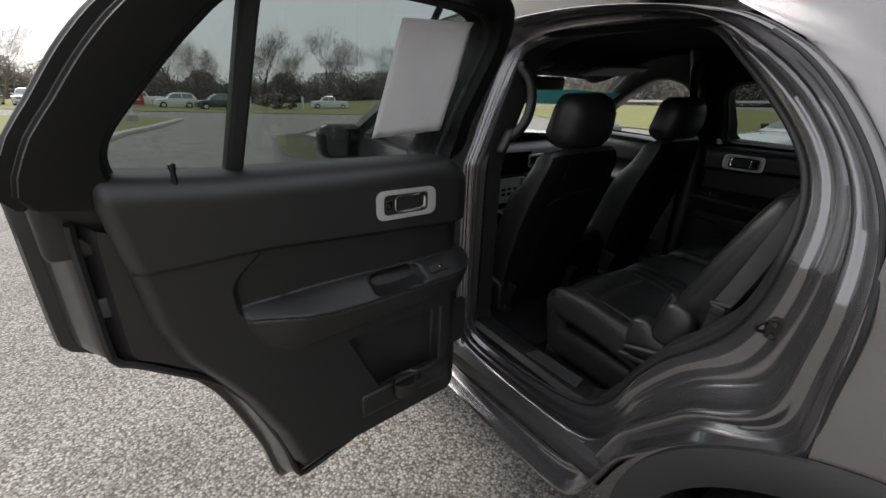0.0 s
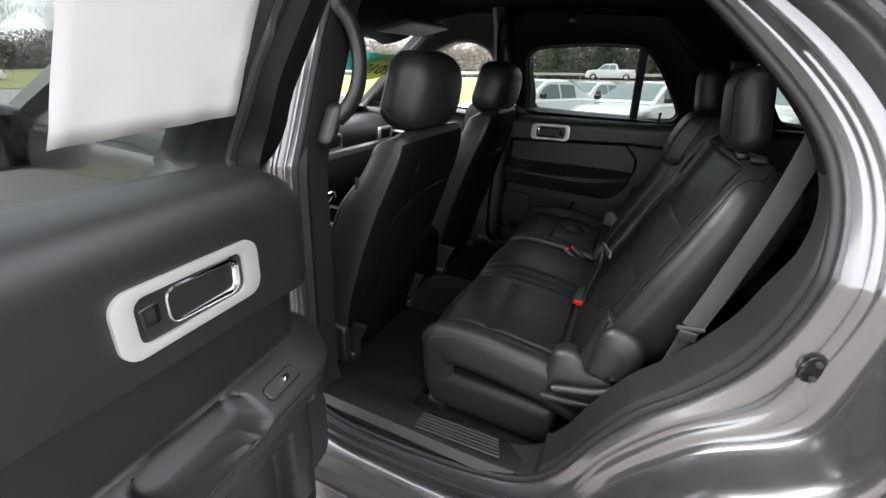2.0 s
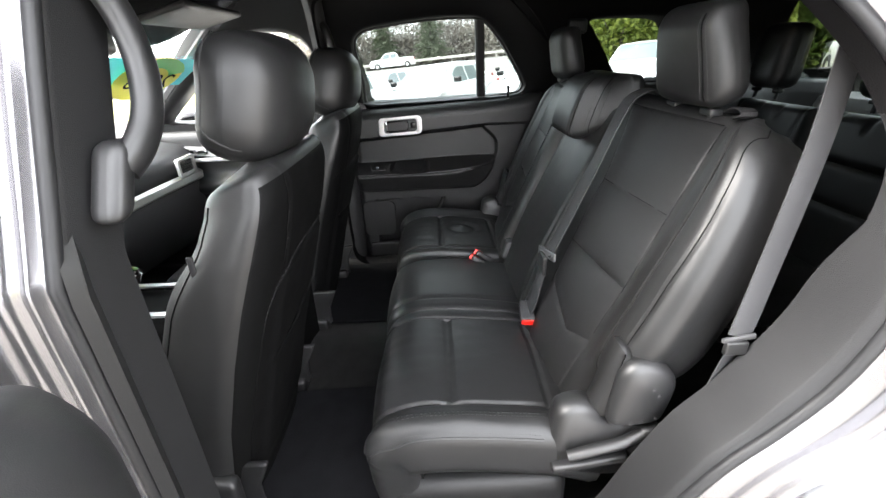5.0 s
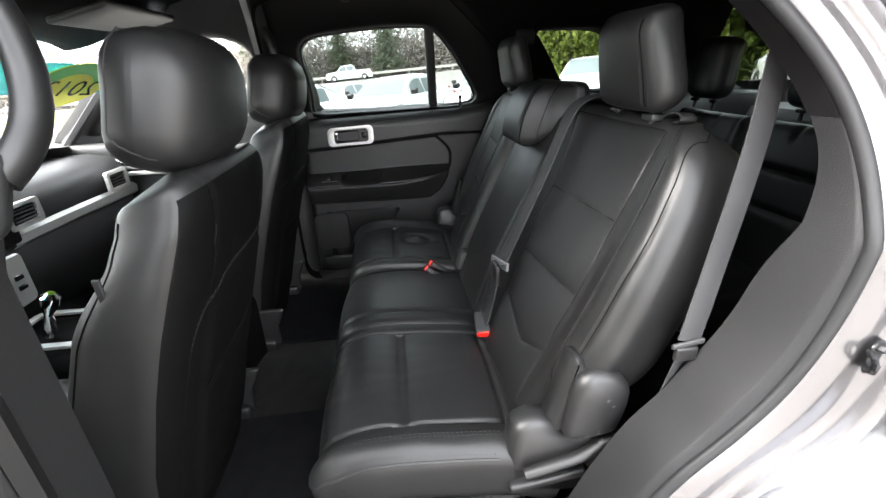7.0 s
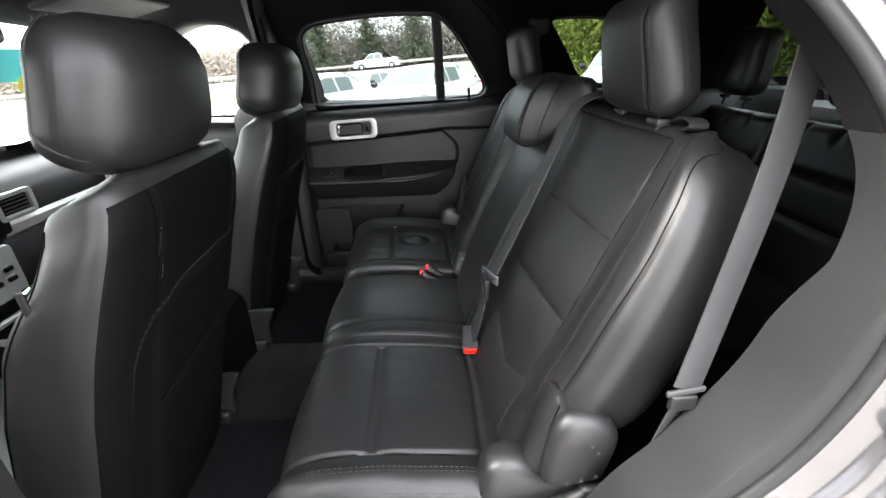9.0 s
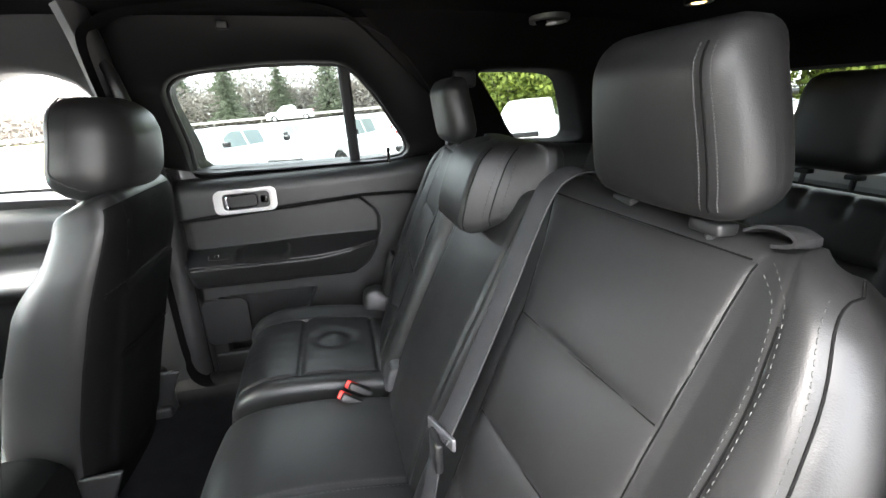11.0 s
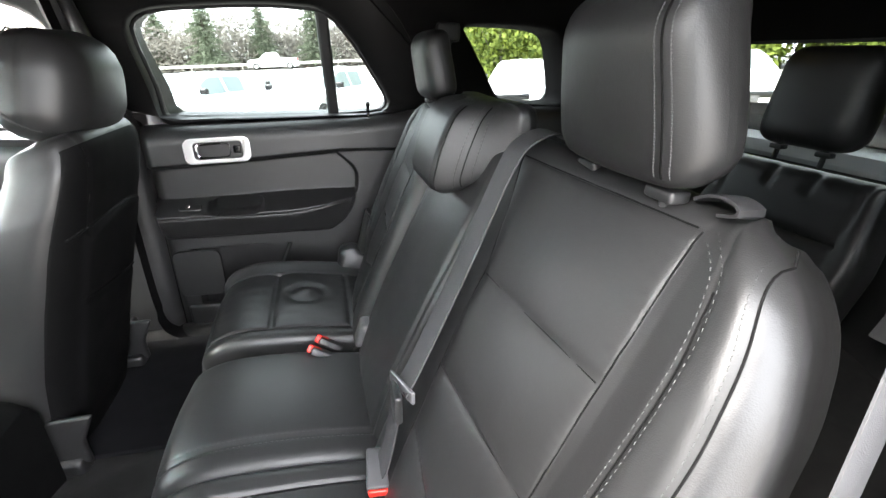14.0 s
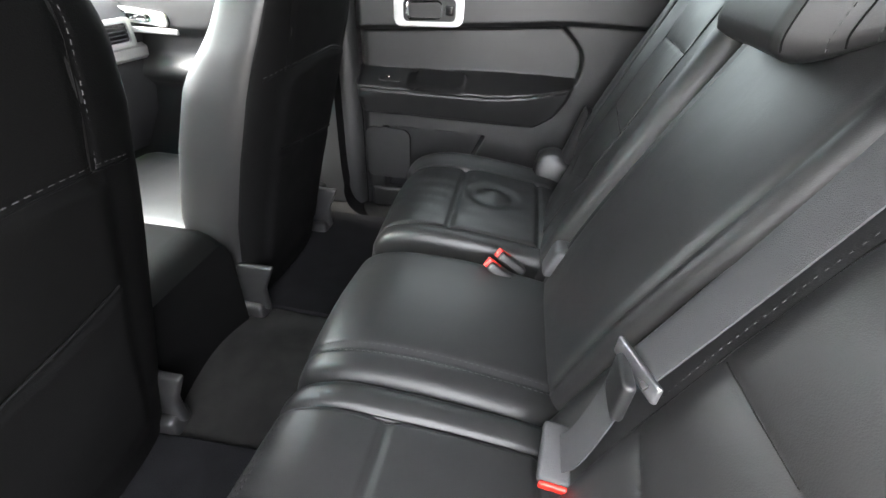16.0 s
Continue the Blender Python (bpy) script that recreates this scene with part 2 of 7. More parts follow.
class Hide:
    """A padded surface: a spine in the (y, z) plane, width by position, relief by (x, s)."""

    def __init__(self, cx, spine, wide, relief, edge=0.03, ns=110, nx=84, flip=1, mid=None):
        self.cx, self.wide, self.relief, self.edge, self.ns, self.nx, self.flip = cx, wide, relief, edge, ns, nx, flip
        self.mid = mid or (lambda q: 0.0)
        self.S = spline([(0, *p) for p in spine], 200)
        self.len = sum((b - a).length for a, b in zip(self.S, self.S[1:]))

    def at(self, x, s, d=0.0, flat=False):
        """x across in metres, s along from 0 to 1, d out of the surface."""
        f = max(0, min(1, s)) * 199
        i = min(198, int(f))
        p = self.S[i].lerp(self.S[i + 1], f - i)
        t = (self.S[min(199, i + 4)] - self.S[max(0, i - 4)]).normalized()
        n = Vector((0, -t.z, t.y)) * self.flip
        w = self.wide(s)
        h = d
        if not flat:
            h += self.relief(x, s)
            e = self.edge
            dist = min(w - abs(x - self.mid(s)), s * self.len, (1 - s) * self.len)
            if dist < e:
                k = (e - max(0, dist)) / e
                h -= e * (1 - math.sqrt(max(0, 1 - k * k)))
        return Vector((self.cx + x, p.y, p.z)) + n * h

    def yz(self, q):
        f = max(0, min(1, q)) * 199
        i = min(198, int(f))
        p = self.S[i].lerp(self.S[i + 1], f - i)
        return p.y, p.z

    def build(self, thick, bm=None, back=0.03, flare=0.0):
        bm = bm or bmesh.new()
        A = [0.5 - 0.5 * math.cos(math.pi * (0.08 + 0.84 * k / self.nx)) for k in range(self.nx + 1)]
        A = [(a - A[0]) / (A[-1] - A[0]) * 2 - 1 for a in A]
        Sg = [0.5 - 0.5 * math.cos(math.pi * (0.08 + 0.84 * k / self.ns)) for k in range(self.ns + 1)]
        Sg = [(a - Sg[0]) / (Sg[-1] - Sg[0]) for a in Sg]
        rows = [[self.at(self.mid(s) + a * self.wide(s), s) for a in A] for s in Sg]
        V = add_grid(bm, rows)
        loop = [(a, 0.0, V[0][j]) for j, a in enumerate(A)] + [(1.0, s, V[i][-1]) for i, s in enumerate(Sg)][1:] + [(a, 1.0, V[-1][j]) for j, a in list(enumerate(A))[::-1]][1:] + [(-1.0, s, V[i][0]) for i, s in list(enumerate(Sg))[::-1]][1:-1]
        prev = [v for _, _, v in loop]
        for d, shrink in ((-self.edge - 0.25 * (thick - self.edge), -flare * 0.6), (-self.edge - 0.5 * (thick - self.edge), -flare), (-thick + back, -flare), (-thick + back * 0.3, back * 0.3 - flare), (-thick, back)):
            ringv = []
            for a, s, _ in loop:
                ss = s + (shrink / self.len if s == 0 else -shrink / self.len if s == 1 else 0)
                ss = max(max(0, shrink) / self.len, min(1 - max(0, shrink) / self.len, ss))
                ringv.append(bm.verts.new(self.at(self.mid(s) + a * (self.wide(s) - (shrink if shrink > 0 or 0.02 < s < 0.98 else shrink * 0.3)), ss, d, True)))
            for i in range(len(loop)):
                j = (i + 1) % len(loop)
                bm.faces.new((prev[i], prev[j], ringv[j], ringv[i]))
            prev = ringv
        bm.faces.new(prev)
        return bm

    def stitches(self, path, bm, step=0.0085, size=(0.0055, 0.0013), lift=0.0006):
        """Threads along a path of (x, s)."""
        pts = spline([(x, s * self.len, 0) for x, s in path], 400)
        L = sum((b - a).length for a, b in zip(pts, pts[1:]))
        n = max(2, int(L / step))
        pts = spline([(x, s * self.len, 0) for x, s in path], n * 2)
        for i in range(0, n * 2 - 1, 2):
            a, b = pts[i], pts[i + 1]
            pa, pb = self.at(a.x, a.y / self.len, lift), self.at(b.x, b.y / self.len, lift)
            m = (pa + pb) / 2
            t = (pb - pa).normalized()
            nn = (self.at(a.x, a.y / self.len, lift + 0.01) - pa).normalized()
            w = t.cross(nn)
            l, k = size[0] / 2, size[1] / 2
            q = [bm.verts.new(m + t * (l * u) + w * (k * v) + nn * (k * o)) for u, v, o in ((-1, 0, -1), (-0.7, -1, 0), (0.7, -1, 0), (1, 0, -1), (0.7, 1, 0), (-0.7, 1, 0), (-0.5, 0, 0.9), (0.5, 0, 0.9))]
            for f in ((0, 1, 6), (1, 2, 7, 6), (2, 3, 7), (3, 4, 7), (4, 5, 6, 7), (5, 0, 6)):
                bm.faces.new([q[k2] for k2 in f])
        return bm

    def welt(self, path, bm, r=0.0022, n=60, lift=0.0):
        pts = spline([(x, s * self.len, 0) for x, s in path], n)
        return tube([self.at(p.x, p.y / self.len, lift) for p in pts], r, 6, bm)


def groove(d, width=0.006, depth=0.006):
    return -depth * math.exp(-(d / width) ** 2)


def smooth(a, b, x):
    t = max(0.0, min(1.0, (x - a) / (b - a)))
    return t * t * (3 - 2 * t)

# ---- ground ----


def ground_material():
    m = bpy.data.materials.new("exposed_aggregate")
    m.use_nodes = True
    nt = m.node_tree
    b = nt.nodes["Principled BSDF"]
    co = nt.nodes.new("ShaderNodeTexCoord").outputs["Object"]
    v = nt.nodes.new("ShaderNodeTexVoronoi")
    v.inputs["Scale"].default_value, v.inputs["Randomness"].default_value = 95, 1.0
    nt.links.new(co, v.inputs["Vector"])
    ramp = nt.nodes.new("ShaderNodeValToRGB")
    e = ramp.color_ramp.elements
    e[0].position, e[0].color = 0.0, (0.20, 0.18, 0.155, 1)
    e[1].position, e[1].color = 1.0, (0.52, 0.50, 0.46, 1)
    for p, c in ((0.25, (0.34, 0.315, 0.28, 1)), (0.5, (0.27, 0.255, 0.24, 1)), (0.75, (0.44, 0.415, 0.375, 1))):
        x = e.new(p)
        x.color = c
    sep = nt.nodes.new("ShaderNodeSeparateColor")
    nt.links.new(v.outputs["Color"], sep.inputs[0])
    nt.links.new(sep.outputs[0], ramp.inputs[0])
    edge = nt.nodes.new("ShaderNodeValToRGB")
    edge.color_ramp.elements[0].position, edge.color_ramp.elements[0].color = 0.35, (1, 1, 1, 1)
    edge.color_ramp.elements[1].position, edge.color_ramp.elements[1].color = 0.75, (0.33, 0.31, 0.29, 1)
    nt.links.new(v.outputs["Distance"], edge.inputs[0])
    n = nt.nodes.new("ShaderNodeTexNoise")
    n.inputs["Scale"].default_value, n.inputs["Detail"].default_value = 1.3, 8
    nt.links.new(co, n.inputs["Vector"])
    stain = nt.nodes.new("ShaderNodeMapRange")
    stain.inputs["From Min"].default_value, stain.inputs["From Max"].default_value = 0.3, 0.7
    stain.inputs["To Min"].default_value, stain.inputs["To Max"].default_value = 0.8, 1.1
    nt.links.new(n.outputs["Fac"], stain.inputs["Value"])
    m1 = nt.nodes.new("ShaderNodeMix")
    m1.data_type, m1.blend_type = "RGBA", "MULTIPLY"
    m1.inputs[0].default_value = 1
    nt.links.new(ramp.outputs[0], m1.inputs[6])
    nt.links.new(edge.outputs[0], m1.inputs[7])
    m2 = nt.nodes.new("ShaderNodeMix")
    m2.data_type, m2.blend_type = "RGBA", "MULTIPLY"
    m2.inputs[0].default_value = 1
    nt.links.new(m1.outputs[2], m2.inputs[6])
    nt.links.new(stain.outputs[0], m2.inputs[7])
    nt.links.new(m2.outputs[2], b.inputs["Base Color"])
    b.inputs["Roughness"].default_value = 0.8
    bp = nt.nodes.new("ShaderNodeBump")
    bp.inputs["Strength"].default_value, bp.inputs["Distance"].default_value = 0.8, 0.004
    bp.invert = True
    nt.links.new(v.outputs["Distance"], bp.inputs["Height"])
    nt.links.new(bp.outputs[0], b.inputs["Normal"])
    return m


GROUND = ground_material()
ASPHALT = material("worn_grey_asphalt", (0.30, 0.285, 0.26), 0.9, vary=0.18, scale=1.2, bump=0.8, bscale=60)
ROADM = material("grey_road", (0.34, 0.33, 0.32), 0.9, vary=0.12, scale=0.6, bump=0.6, bscale=40)
GRASS = material("spring_lawn", (0.15, 0.17, 0.045), 0.95, vary=0.3, scale=0.5, bump=1.0, bscale=30, second=(0.20, 0.17, 0.07))



def lie(x, y):
    """The height of the land: level round the car, rising gently beyond the road to the east."""
    return 2.0 * smooth(16, 62, x) * smooth(-60, -10, y) + 0.4 * smooth(40, 90, y)


bm = bmesh.new()
AX = [-1500, -400, -150, -60, -30, -15, -8, -4, 0, 4, 8, 12, 16, 20, 25, 30, 36, 42, 48, 55, 62, 70, 90, 150, 400, 1500]
AY = [-1500, -400, -150, -80, -60, -45, -30, -20, -10, -4, 0, 4, 10, 20, 30, 40, 50, 60, 75, 90, 150, 400, 1500]
add_grid(bm, [[(x, y, lie(x, y)) for y in AY] for x in AX])
tagged(part("ground", bm, GROUND), "pale exposed-aggregate pavement of a car park", "ground", kind="structure")

# ---- car body ----
OPEN = [(0.405, 1.56), (0.36, 1.622), (0.24, 1.652), (0.0, 1.664), (-0.15, 1.661), (-0.225, 1.640), (-0.30, 1.585), (-0.40, 1.500), (-0.47, 1.430), (-0.512, 1.368), (-0.534, 1.30), (-0.538, 1.22), (-0.524, 1.12), (-0.490, 1.03), (-0.437, 0.955), (-0.375, 0.885), (-0.315, 0.785), (-0.265, 0.675), (-0.205, 0.602), (-0.11, 0.563), (0.05, 0.535), (0.27, 0.525), (0.375, 0.55), (0.405, 0.65), (0.408, 0.95), (0.408, 1.25)]
CUT = [(0.50, 1.60), (0.44, 1.68), (0.28, 1.715), (0.0, 1.722), (-0.30, 1.69), (-0.47, 1.625), (-0.59, 1.53), (-0.69, 1.40), (-0.735, 1.26), (-0.74, 1.12), (-0.74, 0.985), (-0.69, 0.925), (-0.59, 0.868), (-0.52, 0.79), (-0.435, 0.68), (-0.39, 0.57), (-0.34, 0.455), (-0.24, 0.41), (0.05, 0.40), (0.35, 0.40), (0.475, 0.44), (0.50, 0.65), (0.50, 0.95), (0.50, 1.25)]
MIDC = (-0.05, 1.08)


def by_angle(pts, n=300):
    """Points of a closed outline at even steps of the angle about its middle."""
    dense = spline([(0, y, z) for y, z in pts], 900, True)
    angs = sorted((math.atan2(p.z - MIDC[1], p.y - MIDC[0]), math.hypot(p.z - MIDC[1], p.y - MIDC[0])) for p in dense)
    A = np.array([a for a, _ in angs])
    Rr = np.array([r for _, r in angs])
    A = np.concatenate([A - 2 * math.pi, A, A + 2 * math.pi])
    Rr = np.concatenate([Rr, Rr, Rr])
    want = np.linspace(-math.pi, math.pi, n, endpoint=False)
    out = np.interp(want, A, Rr)
    for _ in range(2):
        out = (np.roll(out, 1) + 2 * out + np.roll(out, -1)) / 4
    return [(MIDC[0] + r * math.cos(a), MIDC[1] + r * math.sin(a)) for a, r in zip(want, out)]


def drawn(pts):
    """An outline drawn in a little towards the front edge and the sill."""
    return [(0.42 + (y - 0.42) * 0.975, 0.525 + (z - 0.525) * 0.982) for y, z in pts]


OPENC, CUTC = by_angle(OPEN), by_angle(drawn(CUT))


def lean(z):
    """How far the side leans inwards above the belt line."""
    k = max(0.0, z - 1.22)
    return 0.41 * k + 0.25 * max(0.0, z - 1.6) ** 1.0


def interp_lin(x, xs, ys):
    return float(np.interp(x, xs, ys))


def belly(z):
    """The outer skin's distance from the middle, below the belt."""
    return 0.955 - 0.10 * max(0.0, 0.85 - z) ** 2 * 2 - 0.05 * max(0, z - 0.95)


def loft(bm, rings):
    return add_grid(bm, rings, close_v=True)


def opening_rings(s, steps):
    """Rings between the opening's edge (0) and the door's cut line (1): (f, distance from the middle)."""
    rows = []
    for f, x in steps:
        row = []
        for (oy, oz), (cy, cz) in zip(OPENC, CUTC):
            y, z = oy + (cy - oy) * f, oz + (cz - oz) * f
            row.append((s * (x - lean(z)), y, z))
        rows.append(row)
    return rows


car = thing("parked_suv", "dark grey metallic SUV with an open rear door on pale pavement", "car")

stance = CANT
# the near side's door frame, from the seal to the skin
bm = bmesh.new()
loft(bm, opening_rings(-1, [(-0.012, 0.742), (0.0, 0.748), (0.10, 0.756), (0.16, 0.761), (0.20, 0.764), (0.24, 0.763), (0.29, 0.762), (0.33, 0.767), (0.36, 0.771), (0.42, 0.773), (0.50, 0.776), (0.54, 0.790), (0.57, 0.814), (0.60, 0.848), (0.63, 0.866), (0.66, 0.876), (0.70, 0.881), (0.74, 0.880), (0.78, 0.878), (0.82, 0.884), (0.86, 0.893), (0.89, 0.901), (0.93, 0.925), (0.965, 0.934), (1.0, 0.934), (1.05, 0.915)]))
part("door_frame", bm, INNERPAINT, car, "grey metallic painted door frame", angle=60)
# body seal round the opening, and the outer seal strip
bm = bmesh.new()
tube([(-(0.748 - lean(z)), y, z) for y, z in OPENC], 0.0085, 10, bm, closed=True)
part("door_seal", bm, RUBBER, car, "black rubber door seal")
bm = bmesh.new()
gap = [(x - 0.010 * smooth(1.20, 1.30, z), y, z) for x, y, z in opening_rings(-1, [(0.99, 0.9450)])[0]]
keep = [p for p in gap if p[1] < -0.40 and 0.86 < p[2] < 1.62]
tube(sorted(keep, key=lambda p: math.atan2(p[2] - MIDC[1], -(p[1] - MIDC[0]))), 0.0042, 8, bm)
part("gap_seal", bm, RUBBER, car, "black seal strip along the door gap")
# roof side on the far side
bm = bmesh.new()
add_grid(bm, [[(0.50, y, 1.735), (0.60, y, 1.727), (0.67, y, 1.70), (0.715, y, 1.655), (0.735, y, 1.62)] for y in np.linspace(-0.9, 0.98, 16)])
part("roof_side", bm, PAINT, car)
stance = LEVEL
# quarter panel with its wheel arch
WY, WZ, WR = -0.91, 0.38, 0.44


def skin(s, y, z):
    tail = max(0.0, -1.2 - y)
    return (s * (belly(z) - lean(z) - 0.12 * tail ** 2), y, z)


def quarter_panel(s):
    bm = bmesh.new()
    rows = []
    ys = [-0.724 - 1.381 * (k / 50) for k in range(51)]
    for y in ys:
        d = abs(y - WY)
        lo = WZ + math.sqrt(max(0, WR ** 2 - d * d)) if d < WR else 0.40
        hi = 1.31 if s < 0 else 1.16
        rows.append([skin(s, y, lo + (hi - lo) * k / 24) for k in range(25)])
    add_grid(bm, rows)
    return bm


part("quarter_panel", quarter_panel(-1), PAINT, car, "grey metallic quarter panel")
# strip between door cut and wheel arch
arch = [(WY + WR * math.cos(radians(a)), WZ + WR * math.sin(radians(a))) for a in np.linspace(2, 78, 30)]
cutl = spline([(0, -0.345, 0.42), (0, -0.38, 0.50), (0, -0.43, 0.60), (0, -0.51, 0.71), (0, -0.595, 0.785), (0, -0.675, 0.83), (0, -0.735, 0.85)], 30)
bm = bmesh.new()
add_grid(bm, [[skin(-1, c.y + (a[0] - c.y) * f, c.z + (a[1] - c.z) * f) for f in (0.12, 0.3, 0.5, 0.75, 1.0)] for c, a in zip(cutl, arch)])
part("arch_panel", bm, PAINT, car)
for s in (-1, 1):
    bm = bmesh.new()
    rows = []
    for a in np.linspace(0, 180, 50):
        c, q = math.cos(radians(a)), math.sin(radians(a))
        row = []
        for rr, dx in ((0.505, 0.002), (0.503, 0.012), (0.485, 0.018), (0.445, 0.018), (0.43, 0.010), (0.425, -0.05), (0.43, -0.16)):
            y, z = WY + rr * c, WZ + rr * q
            x, _, _ = skin(1, y, z)
            row.append((s * (x + dx), y, z))
        rows.append(row)
    add_grid(bm, rows)
    part("wheel_arch_moulding", bm, CLAD, car, "dark grey wheel arch moulding")
    # inner wheel house
    bm = bmesh.new()
    add_grid(bm, [[(s * x, WY + r * math.cos(radians(a)), WZ + r * math.sin(radians(a))) for x, r in ((0.80, 0.44), (0.62, 0.44), (0.60, 0.2))] for a in np.linspace(-10, 190, 30)])
    part("wheel_house", bm, RUBBER, car)
    # rocker
    bm = bmesh.new()
    prof = [(0.86, 0.47), (0.886, 0.456), (0.890, 0.43), (0.882, 0.40), (0.85, 0.375), (0.78, 0.37), (0.74, 0.42)]
    add_grid(bm, [[(s * x, y, z) for x, z in prof] for y in np.linspace(-0.34, 1.62, 24)], close_v=False)
    part("rocker_panel", bm, CLAD, car, "dark grey rocker cladding")


def wheel(y, s):
    w = part("wheel", tyre_mesh(s, y), TYRE, car, "black tyre on a silver alloy wheel")
    bm = bmesh.new()
    xo = s * 0.915
    for k in range(5):
        a0 = 2 * math.pi * k / 5
        out = []
        for da, r in ((-0.30, 0.08), (-0.16, 0.24), (0.16, 0.24), (0.30, 0.08)):
            out.append((r * math.cos(a0 + da), r * math.sin(a0 + da)))
        slab(out, 0.03, lambda a, b, d, y=y: (xo - s * d, y + a, 0.38 + b), bm, 0.006)
    add_grid(bm, [[(xo - s * dx, y + r * math.cos(a), 0.38 + r * math.sin(a)) for dx, r in ((0.0, 0.235), (-0.008, 0.25), (0.0, 0.262), (0.1, 0.255))] for a in np.linspace(0, 2 * math.pi, 40, endpoint=False)], close_u=True)
    part("rim", bm, SILVER, w)


def tyre_mesh(s, y):
    bm = bmesh.new()
    prof = [(0.93, 0.262), (0.945, 0.30), (0.94, 0.345), (0.915, 0.372)] + [(0.905 - 0.02 * k, 0.379 if k % 3 else 0.370) for k in range(10)] + [(0.69, 0.345), (0.70, 0.262)]
    add_grid(bm, [[(s * x, y + r * math.cos(a), 0.38 + r * math.sin(a)) for x, r in prof] for a in np.linspace(0, 2 * math.pi, 64, endpoint=False)], close_u=True, close_v=True)
    return bm


for y in (WY, WY + 2.86):
    for s in (-1, 1):
        wheel(y, s)

# roof skin and rails, far side skin, front end
bm = bmesh.new()
rows = []
for y in np.linspace(-1.95, 1.05, 40):
    zc = 1.775 - 0.035 * ((y + 0.3) / 1.4) ** 2
    rows.append([(x, y, zc - 0.055 * abs(x / 0.66) ** 3.2) for x in np.linspace(-0.69, 0.69, 28)])
add_grid(bm, rows)
part("roof_panel", bm, PAINT, car, "grey metallic roof")
for s in (-1, 1):
    pts = [(s * 0.63, y, 1.80 - 0.03 * ((y + 0.4) / 1.3) ** 2) for y in np.linspace(-1.6, 0.85, 30)]
    pts = [(s * 0.63, -1.68, 1.72)] + pts + [(s * 0.63, 0.93, 1.70)]
    part("roof_rail", tube(pts, 0.016, 8), BLACKGLOSS, car, "black roof rail")

bm = bmesh.new()
rows = []
for y in np.linspace(1.62, 2.95, 30):
    f = (y - 1.62) / 1.33
    d = abs(y - (WY + 2.86))
    lo = WZ + math.sqrt(max(0, WR ** 2 - d * d)) if d < WR else 0.40
    hi = 1.17 - 0.10 * f ** 2
    rows.append([(-(0.955 - 0.05 * max(0, 0.85 - z) - 0.30 * max(0, f - 0.55) ** 2 - 0.1 * max(0, z - 1.0)), y, z) for z in np.linspace(lo, hi, 14)])
add_grid(bm, rows)
part("fender", bm, PAINT, car)
bm = bmesh.new()
rows = []
for y in np.linspace(1.62, 2.95, 30):
    f = (y - 1.62) / 1.33
    d = abs(y - (WY + 2.86))
    lo = WZ + math.sqrt(max(0, WR ** 2 - d * d)) if d < WR else 0.40
    hi = 1.17 - 0.10 * f ** 2
    rows.append([((0.955 - 0.05 * max(0, 0.85 - z) - 0.30 * max(0, f - 0.55) ** 2 - 0.1 * max(0, z - 1.0)), y, z) for z in np.linspace(lo, hi, 14)])
add_grid(bm, rows)
part("fender", bm, PAINT, car)
bm = bmesh.new()
rows = []
for y in np.linspace(1.20, 2.98, 34):
    f = max(0, (y - 1.62) / 1.33)
    w = 0.93 - 0.30 * max(0, f - 0.55) ** 2
    rows.append([(x * w, y, 1.17 - 0.10 * f ** 2 + 0.045 * (1 - x * x) - 0.25 * max(0, f - 0.9) + (0.012 if 0.55 < abs(x) < 0.8 else 0)) for x in np.linspace(-1, 1, 30)])
add_grid(bm, rows)
part("hood", bm, PAINT, car, "grey metallic hood")
bm = rbox((1.66, 0.30, 0.62), 0.10, 4, (0, 2.86, 0.72))
part("bumper", bm, PAINT, car)
# far flank below the belt, and tail
part("quarter_panel", quarter_panel(1), PAINT, car)
bm = bmesh.new()
rows = []
for x in np.linspace(-0.84, 0.84, 20):
    e = 0.10 * abs(x / 0.84) ** 4
    rows.append([(x, -2.10 + e + 0.02, 0.42), (x, -2.13 + e, 0.62), (x, -2.08 + e, 0.90), (x, -2.02 + e, 1.02), (x * 0.98, -1.84 + e, 1.10), (x * 0.95, -1.72 + e, 1.17)])
add_grid(bm, rows)
part("tailgate", bm, PAINT, car, "grey metallic tailgate")

stance = CANT
# glass: windscreen, back glass, rear quarter glass
bm = bmesh.new()
rows = []
for k in range(13):
    f = k / 12
    rows.append([(x * (0.76 - 0.16 * f), 1.44 - 0.70 * f - 0.16 * x * x, 1.15 + 0.53 * f - 0.02 * x * x) for x in np.linspace(-1, 1, 20)])
add_grid(bm, rows)
g = part("windscreen", bm, GLASS, car, "clear windscreen")
bm = bmesh.new()
rows = []
for k in range(7):
    f = k / 6
    rows.append([(x * (0.62 - 0.06 * f), -1.70 + 0.16 * f + 0.08 * abs(x) ** 3, 1.205 + 0.42 * f) for x in np.linspace(-1, 1.22, 24)])
add_grid(bm, rows)
g = part("back_glass", bm, TINT, car, "tinted back glass")
